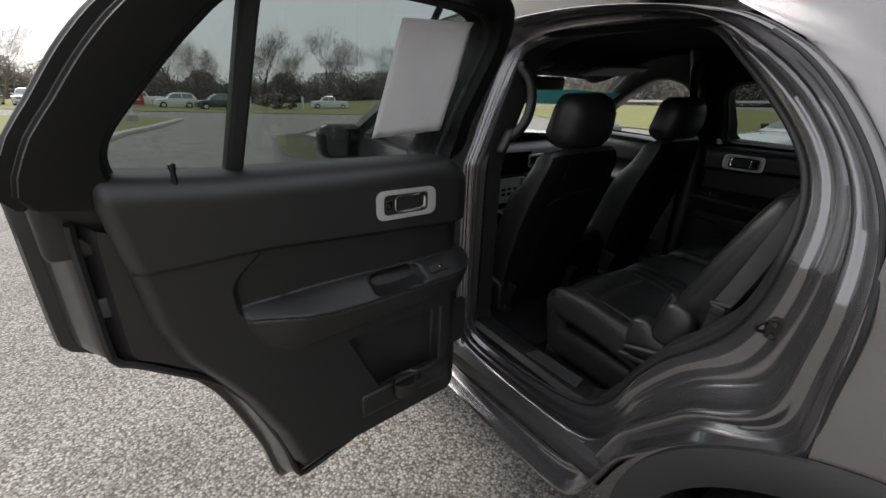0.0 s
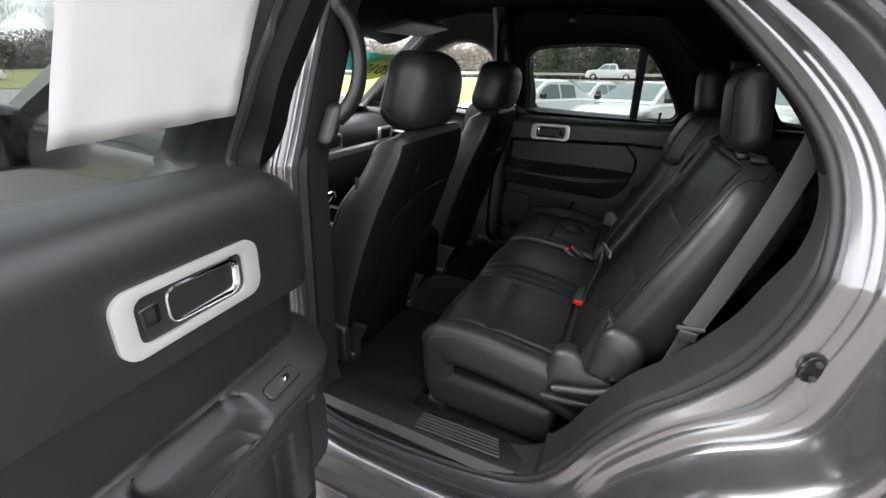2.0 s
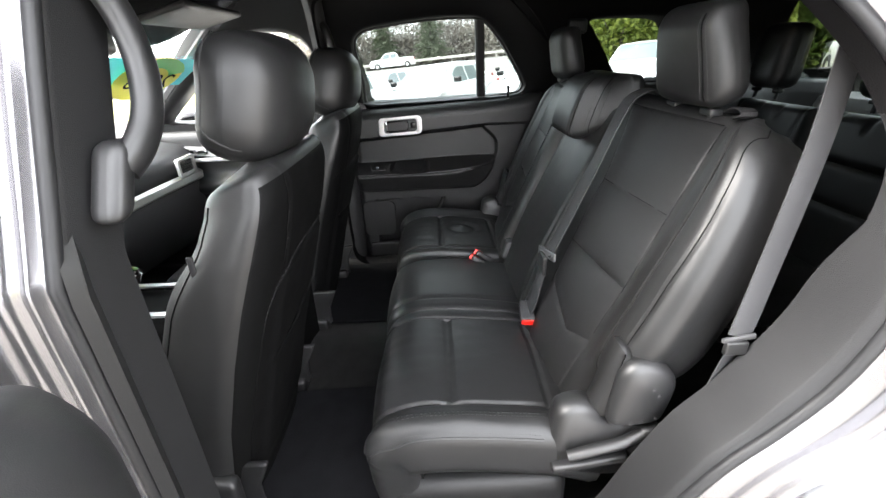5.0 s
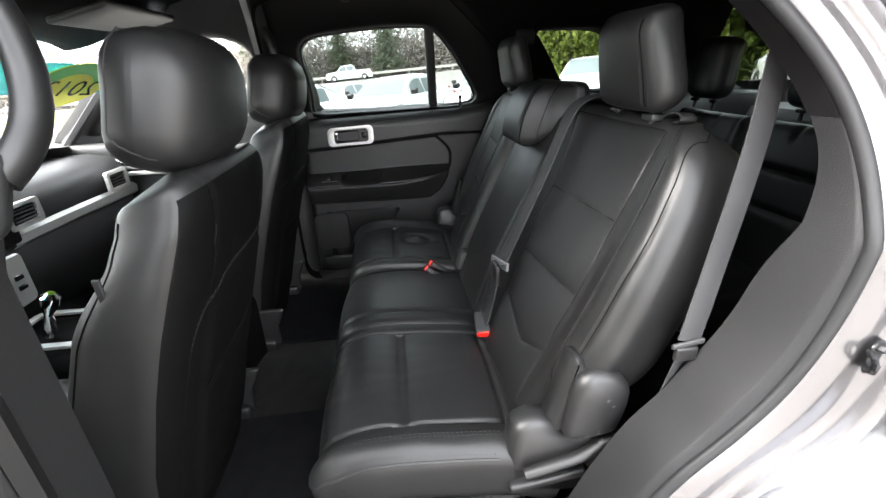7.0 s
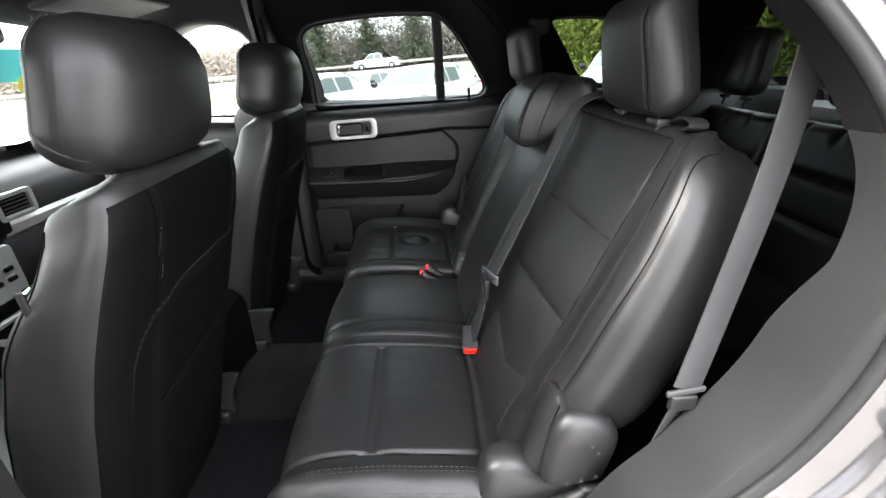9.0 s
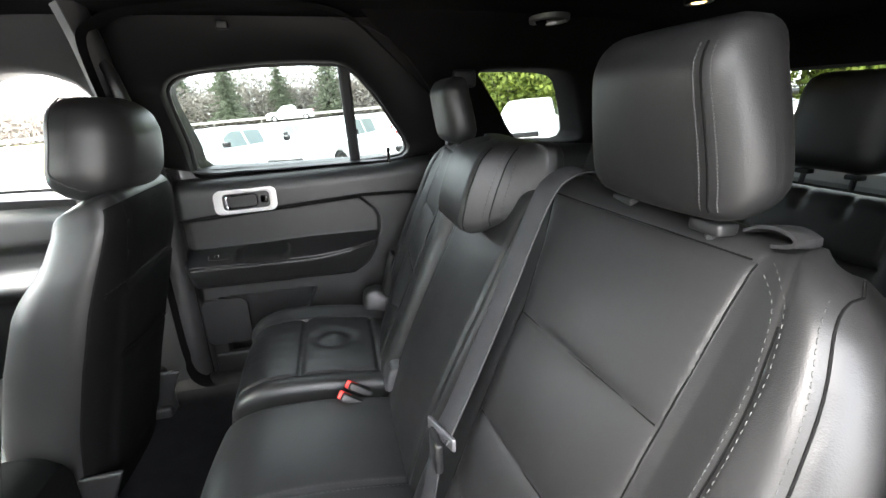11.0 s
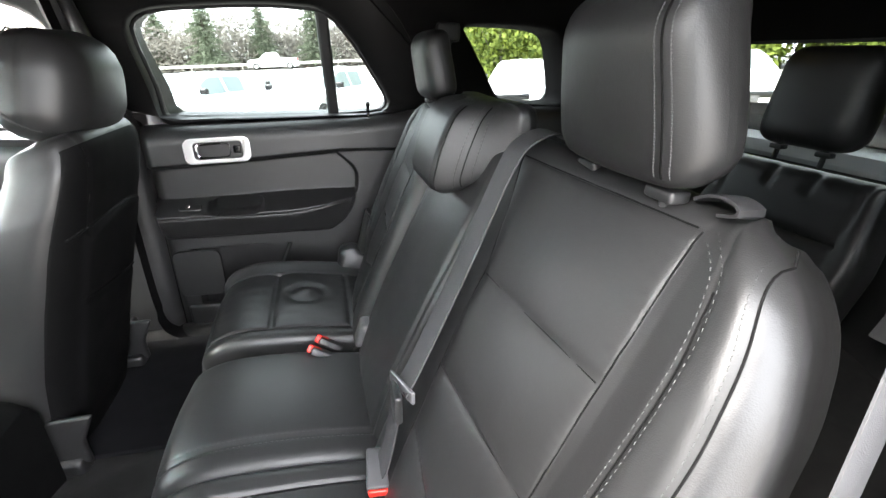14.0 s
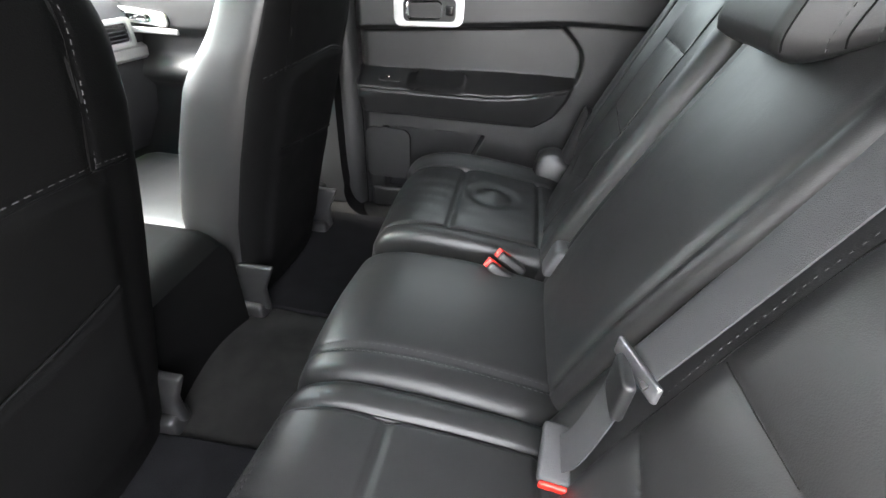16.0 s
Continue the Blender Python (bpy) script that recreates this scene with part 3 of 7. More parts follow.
# the glass wraps round the far rear corner
bm = bmesh.new()
add_grid(bm, [[(x - 0.7 * lean(z), y, z) for x, y in ((0.885, -1.34), (0.872, -1.44), (0.84, -1.53), (0.79, -1.585), (0.745, -1.60))] for z in np.linspace(1.20, 1.60, 6)])
part("corner_glass", bm, TINT, car, "tinted corner glass")
bm = bmesh.new()
add_grid(bm, [[(0.93 - 0.5 * lean(z), -1.30, z), (0.91 - 0.5 * lean(z), -1.50, z), (0.85 - 0.5 * lean(z), -1.66, z), (0.74 - 0.5 * lean(z), -1.72, z)] for z in (1.10, 1.14, 1.175)])
part("corner_skin", bm, PAINT, car)
bm = bmesh.new()
add_grid(bm, [[(0.78 - k, -1.30, 1.60 + k), (0.76 - k, -1.46, 1.60 + k), (0.70 - k, -1.56, 1.60 + k), (0.60 - k, -1.60, 1.60 + k)] for k in (0.0, 0.05, 0.10)])
part("roof_corner", bm, PAINT, car)


def quarter_outline(s=1):
    if s > 0:
        return [(-0.61, 1.518), (-0.76, 1.524), (-0.87, 1.518), (-0.925, 1.497), (-0.965, 1.43), (-1.005, 1.345), (-1.015, 1.305), (-0.985, 1.290), (-0.90, 1.290), (-0.80, 1.296), (-0.755, 1.315), (-0.69, 1.40), (-0.63, 1.475)]
    return [(-0.74, 1.545), (-0.90, 1.55), (-1.06, 1.545), (-1.14, 1.52), (-1.20, 1.46), (-1.245, 1.37), (-1.25, 1.335), (-1.22, 1.312), (-1.14, 1.31), (-1.02, 1.31), (-0.93, 1.315), (-0.89, 1.335), (-0.82, 1.42)]


for s in (-1, 1):
    bm = bmesh.new()
    out = quarter_outline(s)
    c = (-0.87 - (0.14 if s < 0 else 0.0), 1.42)
    rows = [[(s * (belly(z) - 0.035 - lean(z)), y, z) for y, z in ((c[0] + (p.y - c[0]) * f * 1.06, c[1] + (p.z - c[1]) * f * 1.08) for p in spline([(0, *q) for q in out], 60, True))] for f in (0.02, 0.5, 1.0)]
    add_grid(bm, rows, close_v=True)
    g = part("quarter_glass", bm, TINT, car, "tinted quarter glass")

# painted pillar skin round the quarter glass, outside
for s in (-1, 1):
    win = spline([(0, *q) for q in quarter_outline(s)], 80, True)
    rows = [[], [], [], []]
    for p in win:
        d = Vector((p.y + (1.01 if s < 0 else 0.87), p.z - 1.43)).normalized()
        q = Vector((p.y, p.z))
        for k in range(600):
            if not ((-1.98 if s < 0 else -1.36) < q.x < interp_lin(q.y, [1.20, 1.26, 1.40, 1.53, 1.625, 1.70], [-0.708, -0.702, -0.658, -0.556, -0.435, -0.25]) and 1.22 < q.y < 1.735):
                break
            q += d * 0.004
        for i, f in enumerate((0.0, 0.08, 0.5, 1.0)):
            y, z = p.y + (q.x - p.y) * f, p.z + (q.y - p.z) * f
            rows[i].append((s * (belly(z) - lean(z) - (0.03, 0.004, 0.004, 0.022)[i] - 0.12 * max(0, -1.2 - y) ** 2), y, z))
    bm = bmesh.new()
    add_grid(bm, rows, close_v=True)
    part("pillar_skin", bm, PAINT, car, "grey metallic rear pillar", angle=60)

# ---- seats ----
stance = CANT


def corner(wi, wo, r_top, L, r_bot=0.0):
    """Half width by s, with round upper corners."""
    def f(s):
        w = wi + (wo - wi) * s
        d = (1 - s) * L
        if d < r_top:
            w -= r_top - math.sqrt(max(0, r_top ** 2 - (r_top - d) ** 2))
        d = s * L
        if r_bot and d < r_bot:
            w -= r_bot - math.sqrt(max(0, r_bot ** 2 - (r_bot - d) ** 2))
        return w
    return f


def interp(x, xs, ys):
    return float(np.interp(x, xs, ys))


BACK_SPINE = [(-0.200, 0.72), (-0.240, 0.84), (-0.290, 0.96), (-0.377, 1.165), (-0.425, 1.28), (-0.447, 1.338)]


def z_to_s(hide, z):
    best = min(range(900), key=lambda i: abs(hide.yz(i / 900)[1] - z))
    return best / 900


def second_row_back(cx, s):
    """An outer seat of the second row; s: the way to the door."""
    seat = thing("second_row_seat", "black leather outer rear seat with grey double stitching", "car seat", "second-row seats")
    Zs = [0.72, 0.86, 0.927, 1.03, 1.17, 1.25, 1.31, 1.34]
    inn = [-0.10, -0.118, -0.126, -0.134, -0.138, -0.152, -0.172, -0.180]
    outr = [0.070, 0.080, 0.084, 0.087, 0.086, 0.087, 0.089, 0.090]
    st1 = [0.120, 0.134, 0.139, 0.143, 0.144, 0.139, 0.118, 0.10]
    st2 = [0.160, 0.180, 0.187, 0.193, 0.190, 0.176, 0.148, 0.13]

    def relief(x, q):
        z = hide.yz(q)[1]
        u = x * s
        a, b = interp(z, Zs, inn), interp(z, Zs, outr)
        h = 0.0
        if a < u < b:
            # padded panels that fall away to their seams
            f = (u - a) / (b - a)
            zz = z - 0.004 * math.sin(6 * u)
            hems = [0.72, 0.885 + 0.35 * abs(u - 0.01), 1.027, 1.165, 1.312, 1.42]
            k = next((k for k in range(4) if zz < hems[k + 1]), 4)
            g = min(1.0, max(0.0, (zz - hems[k]) / (hems[k + 1] - hems[k])))
            h += 0.0068 * math.sin(math.pi * f) ** 0.30 * math.sin(math.pi * (0.5 * g if k == 4 else g)) ** 0.34
            h += 0.0006 * noise.noise((u * 40, z * 130, 5)) * math.exp(-((b - u) / 0.016) ** 2)
            h += 0.0006 * noise.noise((u * 60, z * 60, 9)) * math.exp(-((1 - g) / 0.10) ** 2)
        h -= 0.12 * (min(u, 0.10) + 0.02)
        bol = smooth(b + 0.004, b + 0.08, u)
        h += bol * 0.016 * (1 - 0.25 * smooth(0.13, 0.24, u)) * smooth(0.80, 1.0, z)
        c1 = interp(z, Zs, st1)
        h += groove(u - c1, 0.0042, 0.0022)
        h += groove(u - interp(z, Zs, st2), 0.0055, 0.0014)
        return h + 0.0012 * noise.noise((x * 14, z * 14, s)) * 1.2
    def outer(q):
        z0 = hide.yz(q)[1]
        return sum(interp(z0 + d, [0.72, 0.86, 0.89, 0.91, 0.93, 0.96, 1.0, 1.1, 1.16, 1.22, 1.27, 1.295, 1.32, 1.335], [0.125, 0.130, 0.15, 0.18, 0.203, 0.217, 0.226, 0.222, 0.214, 0.202, 0.182, 0.163, 0.128, 0.09]) for d in (-0.02, -0.012, -0.005, 0.002, 0.008)) / 5
    hide = Hide(cx, BACK_SPINE, lambda q: (outer(q) + 0.225) / 2, relief, 0.04, 270, 320, -1, lambda q: s * (outer(q) - 0.225) / 2)
    backrest = part("backrest", hide.build(0.135, flare=-0.012), LEATHER, seat, angle=70)
    bm = bmesh.new()
    zz = [0.90, 0.96, 1.03, 1.10, 1.17, 1.24, 1.29]
    for off in (-0.005, 0.005):
        hide.stitches([(s * (interp(z, Zs, st1) + off), z_to_s(hide, z)) for z in zz[:-2]] + [(s * (0.140 + off), z_to_s(hide, 1.235)), (s * (0.131 + off), z_to_s(hide, 1.270)), (s * (0.122 + off * 0.8), z_to_s(hide, 1.290 + off * 0.3)), (s * (0.110 + off * 0.4), z_to_s(hide, 1.303 + off * 0.7)), (s * 0.098, z_to_s(hide, 1.312 + off))], bm, step=0.0070, size=(0.0046, 0.0010))
    hide.stitches([(s * (interp(z, Zs, st2) - 0.006), z_to_s(hide, z)) for z in zz + [1.32]], bm, step=0.0070, size=(0.0046, 0.0010))
    hide.stitches([(s * (interp(z, Zs, inn) - 0.008), z_to_s(hide, z)) for z in zz[1:] + [1.31]], bm, size=(0.004, 0.0009))
    for zz2 in (1.316, 1.324):
        hide.stitches([(s * -0.215, z_to_s(hide, zz2)), (s * -0.182, z_to_s(hide, zz2))], bm)
    part("stitching", bm, STITCH, backrest, "grey double stitching")
    def seam(path, n=60):
        part("seam", hide.welt(path, bmesh.new(), 0.0010, n, 0.0002), SEAM, backrest)
    for xs, lo, hi in ((st2, 0.84, 1.325), (inn, 0.92, 1.312), (outr, 0.93, 1.312), (st1, 0.87, 1.28)):
        seam([(s * interp(z, Zs, xs), z_to_s(hide, z)) for z in np.linspace(lo, hi, 9)], 90)
    for zz2 in (1.027, 1.165, 1.312):
        lo, hi = interp(zz2, Zs, inn), interp(zz2, Zs, outr)
        seam([(s * (lo + (hi - lo) * f), z_to_s(hide, zz2 + 0.004 * math.sin(6 * (lo + (hi - lo) * f)))) for f in (0.02, 0.25, 0.5, 0.75, 0.98)], 40)
    return seat


def second_row_cushion(cx, s, seat, near):
    spine = [(-0.30, 0.757), (-0.22, 0.784), (-0.10, 0.804), (0.0, 0.812), (0.08, 0.808), (0.135, 0.780), (0.160, 0.715), (0.155, 0.62), (0.14, 0.56)]

    def relief(x, q):
        y, z = hide.yz(q)
        u = x * s
        top = smooth(0.70, 0.765, z)
        h = 0.0
        a, b = -0.165, 0.130
        h += top * (groove(u - a, 0.0045, 0.005) + groove(u - b, 0.0045, 0.005))
        if a < u < b:
            h += (groove(y + 0.008, 0.005, 0.006) + groove(y + 0.008, 0.022, 0.005)) * top
            h += 0.008 * math.cos(math.pi * (u + 0.0175) / 0.31) * top * (0.7 + 0.3 * abs(math.sin(6 * y)))
            h += groove(y + 0.20, 0.006, 0.006) * top
        h += top * 0.016 * smooth(b, b + 0.05, u)
        h += top * 0.012 * (1 - smooth(a - 0.05, a, u))
        h += groove(z - 0.735, 0.004, 0.004) * (1 if y > 0.1 else 0)
        if not near:
            d = math.hypot(u, y + 0.09)
            h += 0.007 * math.exp(-(d / 0.020) ** 2) - 0.007 * math.exp(-((d - 0.045) / 0.017) ** 2)
        h += 0.0025 * noise.noise((x * 9, y * 9, 3 + s)) * top + 0.0010 * noise.noise((x * 34, y * 16, 8 + s)) * top
        return h
    w = lambda q: 0.215 - 0.02 * smooth(0.5, 1, q)
    hide = Hide(cx, spine, w, relief, 0.04, 170, 170, 1)
    cushion = part("seat_cushion", hide.build(0.10, back=0.02), LEATHER, seat, angle=70)
    bm = bmesh.new()
    for off in (0.168, 0.177):
        hide.stitches([(s * off, q) for q in (0.18, 0.3, 0.45, 0.55, 0.60)] + [(s * (off - 0.012), 0.635 + (off - 0.168))], bm, step=0.008, size=(0.005, 0.0012))
    for q in (0.642, 0.655):
        hide.stitches([(s * 0.15, q), (0, q), (s * -0.16, q)], bm, step=0.008, size=(0.005, 0.0012))
    hide.stitches([(s * 0.206, q) for q in (0.2, 0.3, 0.45, 0.55, 0.62)] + [(s * 0.195, 0.70)], bm, step=0.008, size=(0.005, 0.0012))
    hide.stitches([(s * 0.18, 0.72), (0, 0.725), (-s * 0.18, 0.72)], bm, step=0.008, size=(0.005, 0.0012))
    bw = bmesh.new()
    hide.welt([(s * 0.210, q) for q in (0.2, 0.3, 0.45, 0.55, 0.62)] + [(s * 0.200, 0.70)], bw, 0.0022, 60, -0.0005)
    hide.welt([(s * 0.20, 0.71), (s * 0.15, 0.732), (0, 0.735), (-s * 0.19, 0.732)], bw, 0.0022, 60, -0.0005)
    part("welt", bw, PIPING, cushion)
    q0 = min(range(400), key=lambda i: abs(hide.yz(i / 400)[0] + 0.008)) / 400
    for path in ([(s * x, q0) for x in (-0.162, -0.08, 0.0, 0.07, 0.127)], [(s * -0.165, q) for q in (0.08, 0.2, 0.35, 0.5, 0.58)], [(s * 0.130, q) for q in (0.08, 0.2, 0.35, 0.5, 0.58)]):
        part("seam", hide.welt(path, bmesh.new(), 0.0011, 50, -0.0002), SEAM, cushion)
    part("stitching", bm, STITCH, cushion, "grey double stitching")
    # cloth-covered base and side shield
    bm = rbox((0.40, 0.36, 0.13), 0.03, 5, (cx, -0.05, 0.605))
    part("seat_base", bm, LEATHER2, seat)
    return hide


def headrest(cx, cy, cz, size, seat, tilt, front=1, r=0.030, top=0.22, rows=()):
    """A padded head restraint on two posts; rows: offsets of its stitched seams on the padded face."""
    W, D, Hh = [v / 2 for v in size]
    C = Vector((cx, cy, cz))
    R = Matrix.Rotation(radians(tilt), 3, "X")

    def bend(q):
        k = q.z / Hh
        x = q.x * (1 - top * smooth(-0.6, 1.15, k) - 0.05 * smooth(-0.6, -1.0, k))
        y = q.y - front * (0.010 if front > 0 else 0.026) * (x / W) ** 2 - front * (0.006 * smooth(0.5, 1.0, k) if front > 0 else 0.012 * k * k)
        return C + R @ Vector((x, y, q.z))
    hr = part("headrest", rbox(size, r, 12, (0, 0, 0), bend, puff=0.005), LEATHER, seat, angle=70)
    bm = bmesh.new()
    for xx, kind in rows:
        line = []
        n = 44
        for k in range(n + 1):
            z = -Hh + r * 0.5 + (2 * Hh - r) * k / n
            over = max(0.0, abs(xx) - (W - r))
            ov2 = max(0.0, abs(z) - (Hh - r))
            y = D - r + math.sqrt(max(0, r * r - over * over - ov2 * ov2)) + 0.005 * (1 - (xx / W) ** 4) * (1 - (z / Hh) ** 4)
            line.append(bend(Vector((xx, front * (y + 0.0004), z))))
        if kind:
            part("seam", tube(line, 0.0010, 6), SEAM, hr)
            continue
        for a, b in list(zip(line, line[1:]))[::1]:
            m = a.lerp(b, 0.5)
            d = (b - a) * 0.33
            tube([m - d, m + d], 0.0007, 4, bm)
    if rows:
        part("stitching", bm, STITCH, hr, "grey double stitching")
    if front < 0:
        bm, bs = bmesh.new(), bmesh.new()
        loop = spline([(0, a, b) for a, b in rounded(2 * W, 2 * Hh, r, 6)], 210, True)

        def seam(i):
            """The loop runs round the front edge and along the foot of the rear face."""
            p, e = loop[i % 210], loop[(i + 1) % 210] - loop[i - 1]
            out = Vector((0, e.z, -e.y)).normalized()
            if out.dot(p) < 0:
                out = -out
            y = 0.030 - 0.078 * smooth(-0.35, -0.95, p.z / Hh)
            d = r - math.sqrt(max(0, r * r - max(0, abs(y) - (D - r)) ** 2)) - 0.0008
            return bend(Vector((p.y - out.y * d, y, p.z - out.z * d)))
        for i in range(0, 210, 2):
            a, b = seam(i), seam(i + 1)
            tube([a, a.lerp(b, 0.8)], 0.0008, 4, bm)
        tube([seam(i) + R @ Vector((0, 0.0035, 0)) for i in range(0, 210, 2)], 0.0014, 6, bs, closed=True)
        part("seam", bs, PIPING, hr)
        part("stitching", bm, STITCH, hr, "grey seam stitching")
    for dx in (-0.055, 0.055):
        p = C + Vector((dx, 0, 0)) + R @ Vector((0, 0, -Hh + 0.01))
        part("headrest_post", tube([p, p + R @ Vector((0, 0, -0.05))], 0.006, 8), TRIMG, seat)
        part("post_sleeve", rbox((0.034, 0.022, 0.012), 0.004, 2, p + R @ Vector((0, 0, -0.020))), TRIM, seat)
    return hr


for cx, s in ((-0.392, -1), (0.392, 1)):
    seat = second_row_back(cx, s)
    second_row_cushion(cx, s, seat, s < 0)
    headrest(cx - s * 0.012, -0.437, 1.409, (0.198, 0.058, 0.150), seat, -10, r=0.025, top=0.15, rows=[(s * 0.069, 0), (s * 0.0755, 1), (s * 0.082, 0), (-s * 0.094, 0)])
    # recliner, side shield and lever beside the cushion
    X = lambda d: cx + s * (0.205 + d)
    col = [(-0.252, 0.835), (-0.262, 0.90), (-0.278, 0.965), (-0.290, 0.985), (-0.318, 0.955), (-0.330, 0.90), (-0.335, 0.835)]
    bm = slab([(p.y, p.z) for p in spline([(0, *q) for q in col], 40, True)], 0.05, lambda a, b, d: (X(-0.045 + d), a, b), bevel=0.012)
    part("backrest_wing", bm, LEATHER2, seat, "black leather wing of the seat frame", angle=60)
    col = [(-0.272, 0.845), (-0.276, 0.90), (-0.284, 0.945), (-0.305, 0.965), (-0.340, 0.963), (-0.366, 0.945), (-0.376, 0.915), (-0.370, 0.87), (-0.358, 0.843), (-0.315, 0.832), (-0.285, 0.834)]
    bm = slab([(p.y, p.z) for p in spline([(0, *q) for q in col], 56, True)], 0.042, lambda a, b, d: (X(-0.012 + d), a, b), bevel=0.012)
    cover = part("recliner_cover", bm, TRIM, seat, "black plastic recliner cover", angle=60)
    for yy, zz2 in ((-0.306, 0.846), (-0.326, 0.850), (-0.347, 0.857), (-0.345, 0.905), (-0.335, 0.918)):
        part("pictogram", rbox((0.0005, 0.005, 0.006), 0.0002, 1, (X(0.0302), yy, zz2)), TRIMG, cover)
    col = [(-0.188, 0.835), (-0.200, 0.858), (-0.235, 0.866), (-0.262, 0.852), (-0.285, 0.830), (-0.345, 0.815), (-0.372, 0.775), (-0.36, 0.72), (-0.30, 0.690), (-0.20, 0.715), (-0.183, 0.76)]
    bm = slab([(p.y, p.z) for p in spline([(0, *q) for q in col], 60, True)], 0.055, lambda a, b, d: (X(-0.045 + d), a, b), bevel=0.010)
    part("side_shield", bm, TRIM, seat, "black plastic side shield", angle=60)
    bm = tube(spline([(X(0.024), -0.208, 0.770), (X(0.027), -0.25, 0.785), (X(0.027), -0.30, 0.800), (X(0.022), -0.335, 0.815)], 14), 0.0115, 10, flat=0.8)
    part("recline_lever", bm, TRIM, seat, "black recline lever", angle=60)
    part("lever_pivot", rbox((0.036, 0.042, 0.066), 0.014, 4, (X(0.014), -0.342, 0.795), lambda p: (p.x, p.y - 0.25 * (p.z - 0.795), p.z)), TRIM, seat)
    part("shield_ledge", rbox((0.024, 0.135, 0.018), 0.006, 3, (X(0.014), -0.250, 0.742), lambda p: (p.x, p.y, p.z - 0.16 * (p.y + 0.25))), TRIM, seat)
    part("anchor_bolt", tube([(cx + s * 0.205, -0.226, 0.545), (cx + s * 0.205, -0.226, 0.60)], 0.008, 8), STEEL, seat)
    bm = rbox((0.40, 0.06, 0.05), 0.015, 3, (cx, 0.10, 0.545))
    part("front_runner", bm, TRIM, seat)
    # floor runner
    bm = rbox((0.045, 0.34, 0.04), 0.008, 3, (cx + s * 0.15, -0.06, 0.545))
    part("seat_runner", bm, TRIM, seat)
    bm = strap(spline([(cx + s * dx, -0.468, 1.324 + dz) for dx, dz in ((0.069, 0.003), (0.081, 0.009), (0.097, 0.011), (0.109, 0.007), (0.107, 0.001), (0.093, -0.003))], 16), 0.026, 0.0025, (0, 1, 0.1))
    part("release_strap", bm, RUBBER, seat, "black webbing release strap")

# middle place
mid = thing("second_row_seat", "plain black leather middle rear seat with a low folded headrest", "car seat", "second-row seats")


def mid_relief(x, q):
    z = midback.yz(q)[1]
    h = groove(abs(x) - 0.125, 0.006, 0.004)
    h += 0.012 * math.cos(math.pi * x / 0.36)
    return h + 0.001 * noise.noise((x * 10, z * 10, 7))


midback = Hide(0.0, [(-0.20, 0.72), (-0.235, 0.84), (-0.28, 0.96), (-0.375, 1.165), (-0.425, 1.27), (-0.44, 1.305)], lambda q: 0.158 - (0.04 - math.sqrt(max(0, 0.04 ** 2 - max(0, 0.04 - (1 - q) * 0.65) ** 2))) * 0.5, mid_relief, 0.03, 110, 64, -1)
part("backrest", midback.build(0.12), LEATHER, mid, angle=70)


def midc_relief(x, q):
    y = midcush.yz(q)[0]
    return 0.010 * math.cos(math.pi * x / 0.32) + groove(x + 0.105, 0.005, 0.006) + 0.002 * noise.noise((x * 8, y * 8, 5))


midcush = Hide(-0.02, [(-0.30, 0.750), (-0.22, 0.778), (-0.10, 0.800), (0.0, 0.808), (0.08, 0.803), (0.135, 0.775), (0.158, 0.71), (0.15, 0.62), (0.14, 0.57)], lambda q: 0.162, midc_relief, 0.03, 110, 64, 1)
c = part("seat_cushion", midcush.build(0.10, back=0.02), LEATHER, mid, angle=70)
bm = bmesh.new()
for off in (-0.098, -0.112):
    midcush.stitches([(off, q) for q in (0.1, 0.3, 0.5, 0.64, 0.72)], bm)
part("stitching", bm, STITCH, c)
part("seat_base", rbox((0.30, 0.34, 0.12), 0.03, 4, (-0.01, -0.06, 0.60)), LEATHER2, mid)


def pad_ring(z, k):
    """The outline of the folded headrest at the height z, drawn in by k."""
    yf = interp(z, [1.214, 1.224, 1.24, 1.28, 1.32, 1.345, 1.358, 1.366], [-0.350, -0.338, -0.336, -0.345, -0.358, -0.370, -0.386, -0.415])
    plan = [(0.0, yf), (0.076, yf), (0.086, yf - 0.004), (0.091, yf - 0.013), (0.108, yf - 0.045), (0.158, -0.458), (0.163, -0.472), (0.158, -0.485), (0.146, -0.49), (0.0, -0.49)]
    steps = (10, 5, 5, 6, 10, 5, 4, 4, 6)
    half = [(a[0] + (b[0] - a[0]) * i / n, a[1] + (b[1] - a[1]) * i / n) for a, b, n in zip(plan, plan[1:], steps) for i in range(n)] + [plan[-1]]
    out = []
    for x, y in half + [(-x, y) for x, y in half[-2:0:-1]]:
        c = Vector((x, y + 0.42))
        c -= c.normalized() * k
        out.append(Vector((0.028 + 0.94 * c.x, c.y - 0.42, z + 0.034 * smooth(-0.352, -0.44, y) * smooth(1.30, 1.225, z))))
    return out


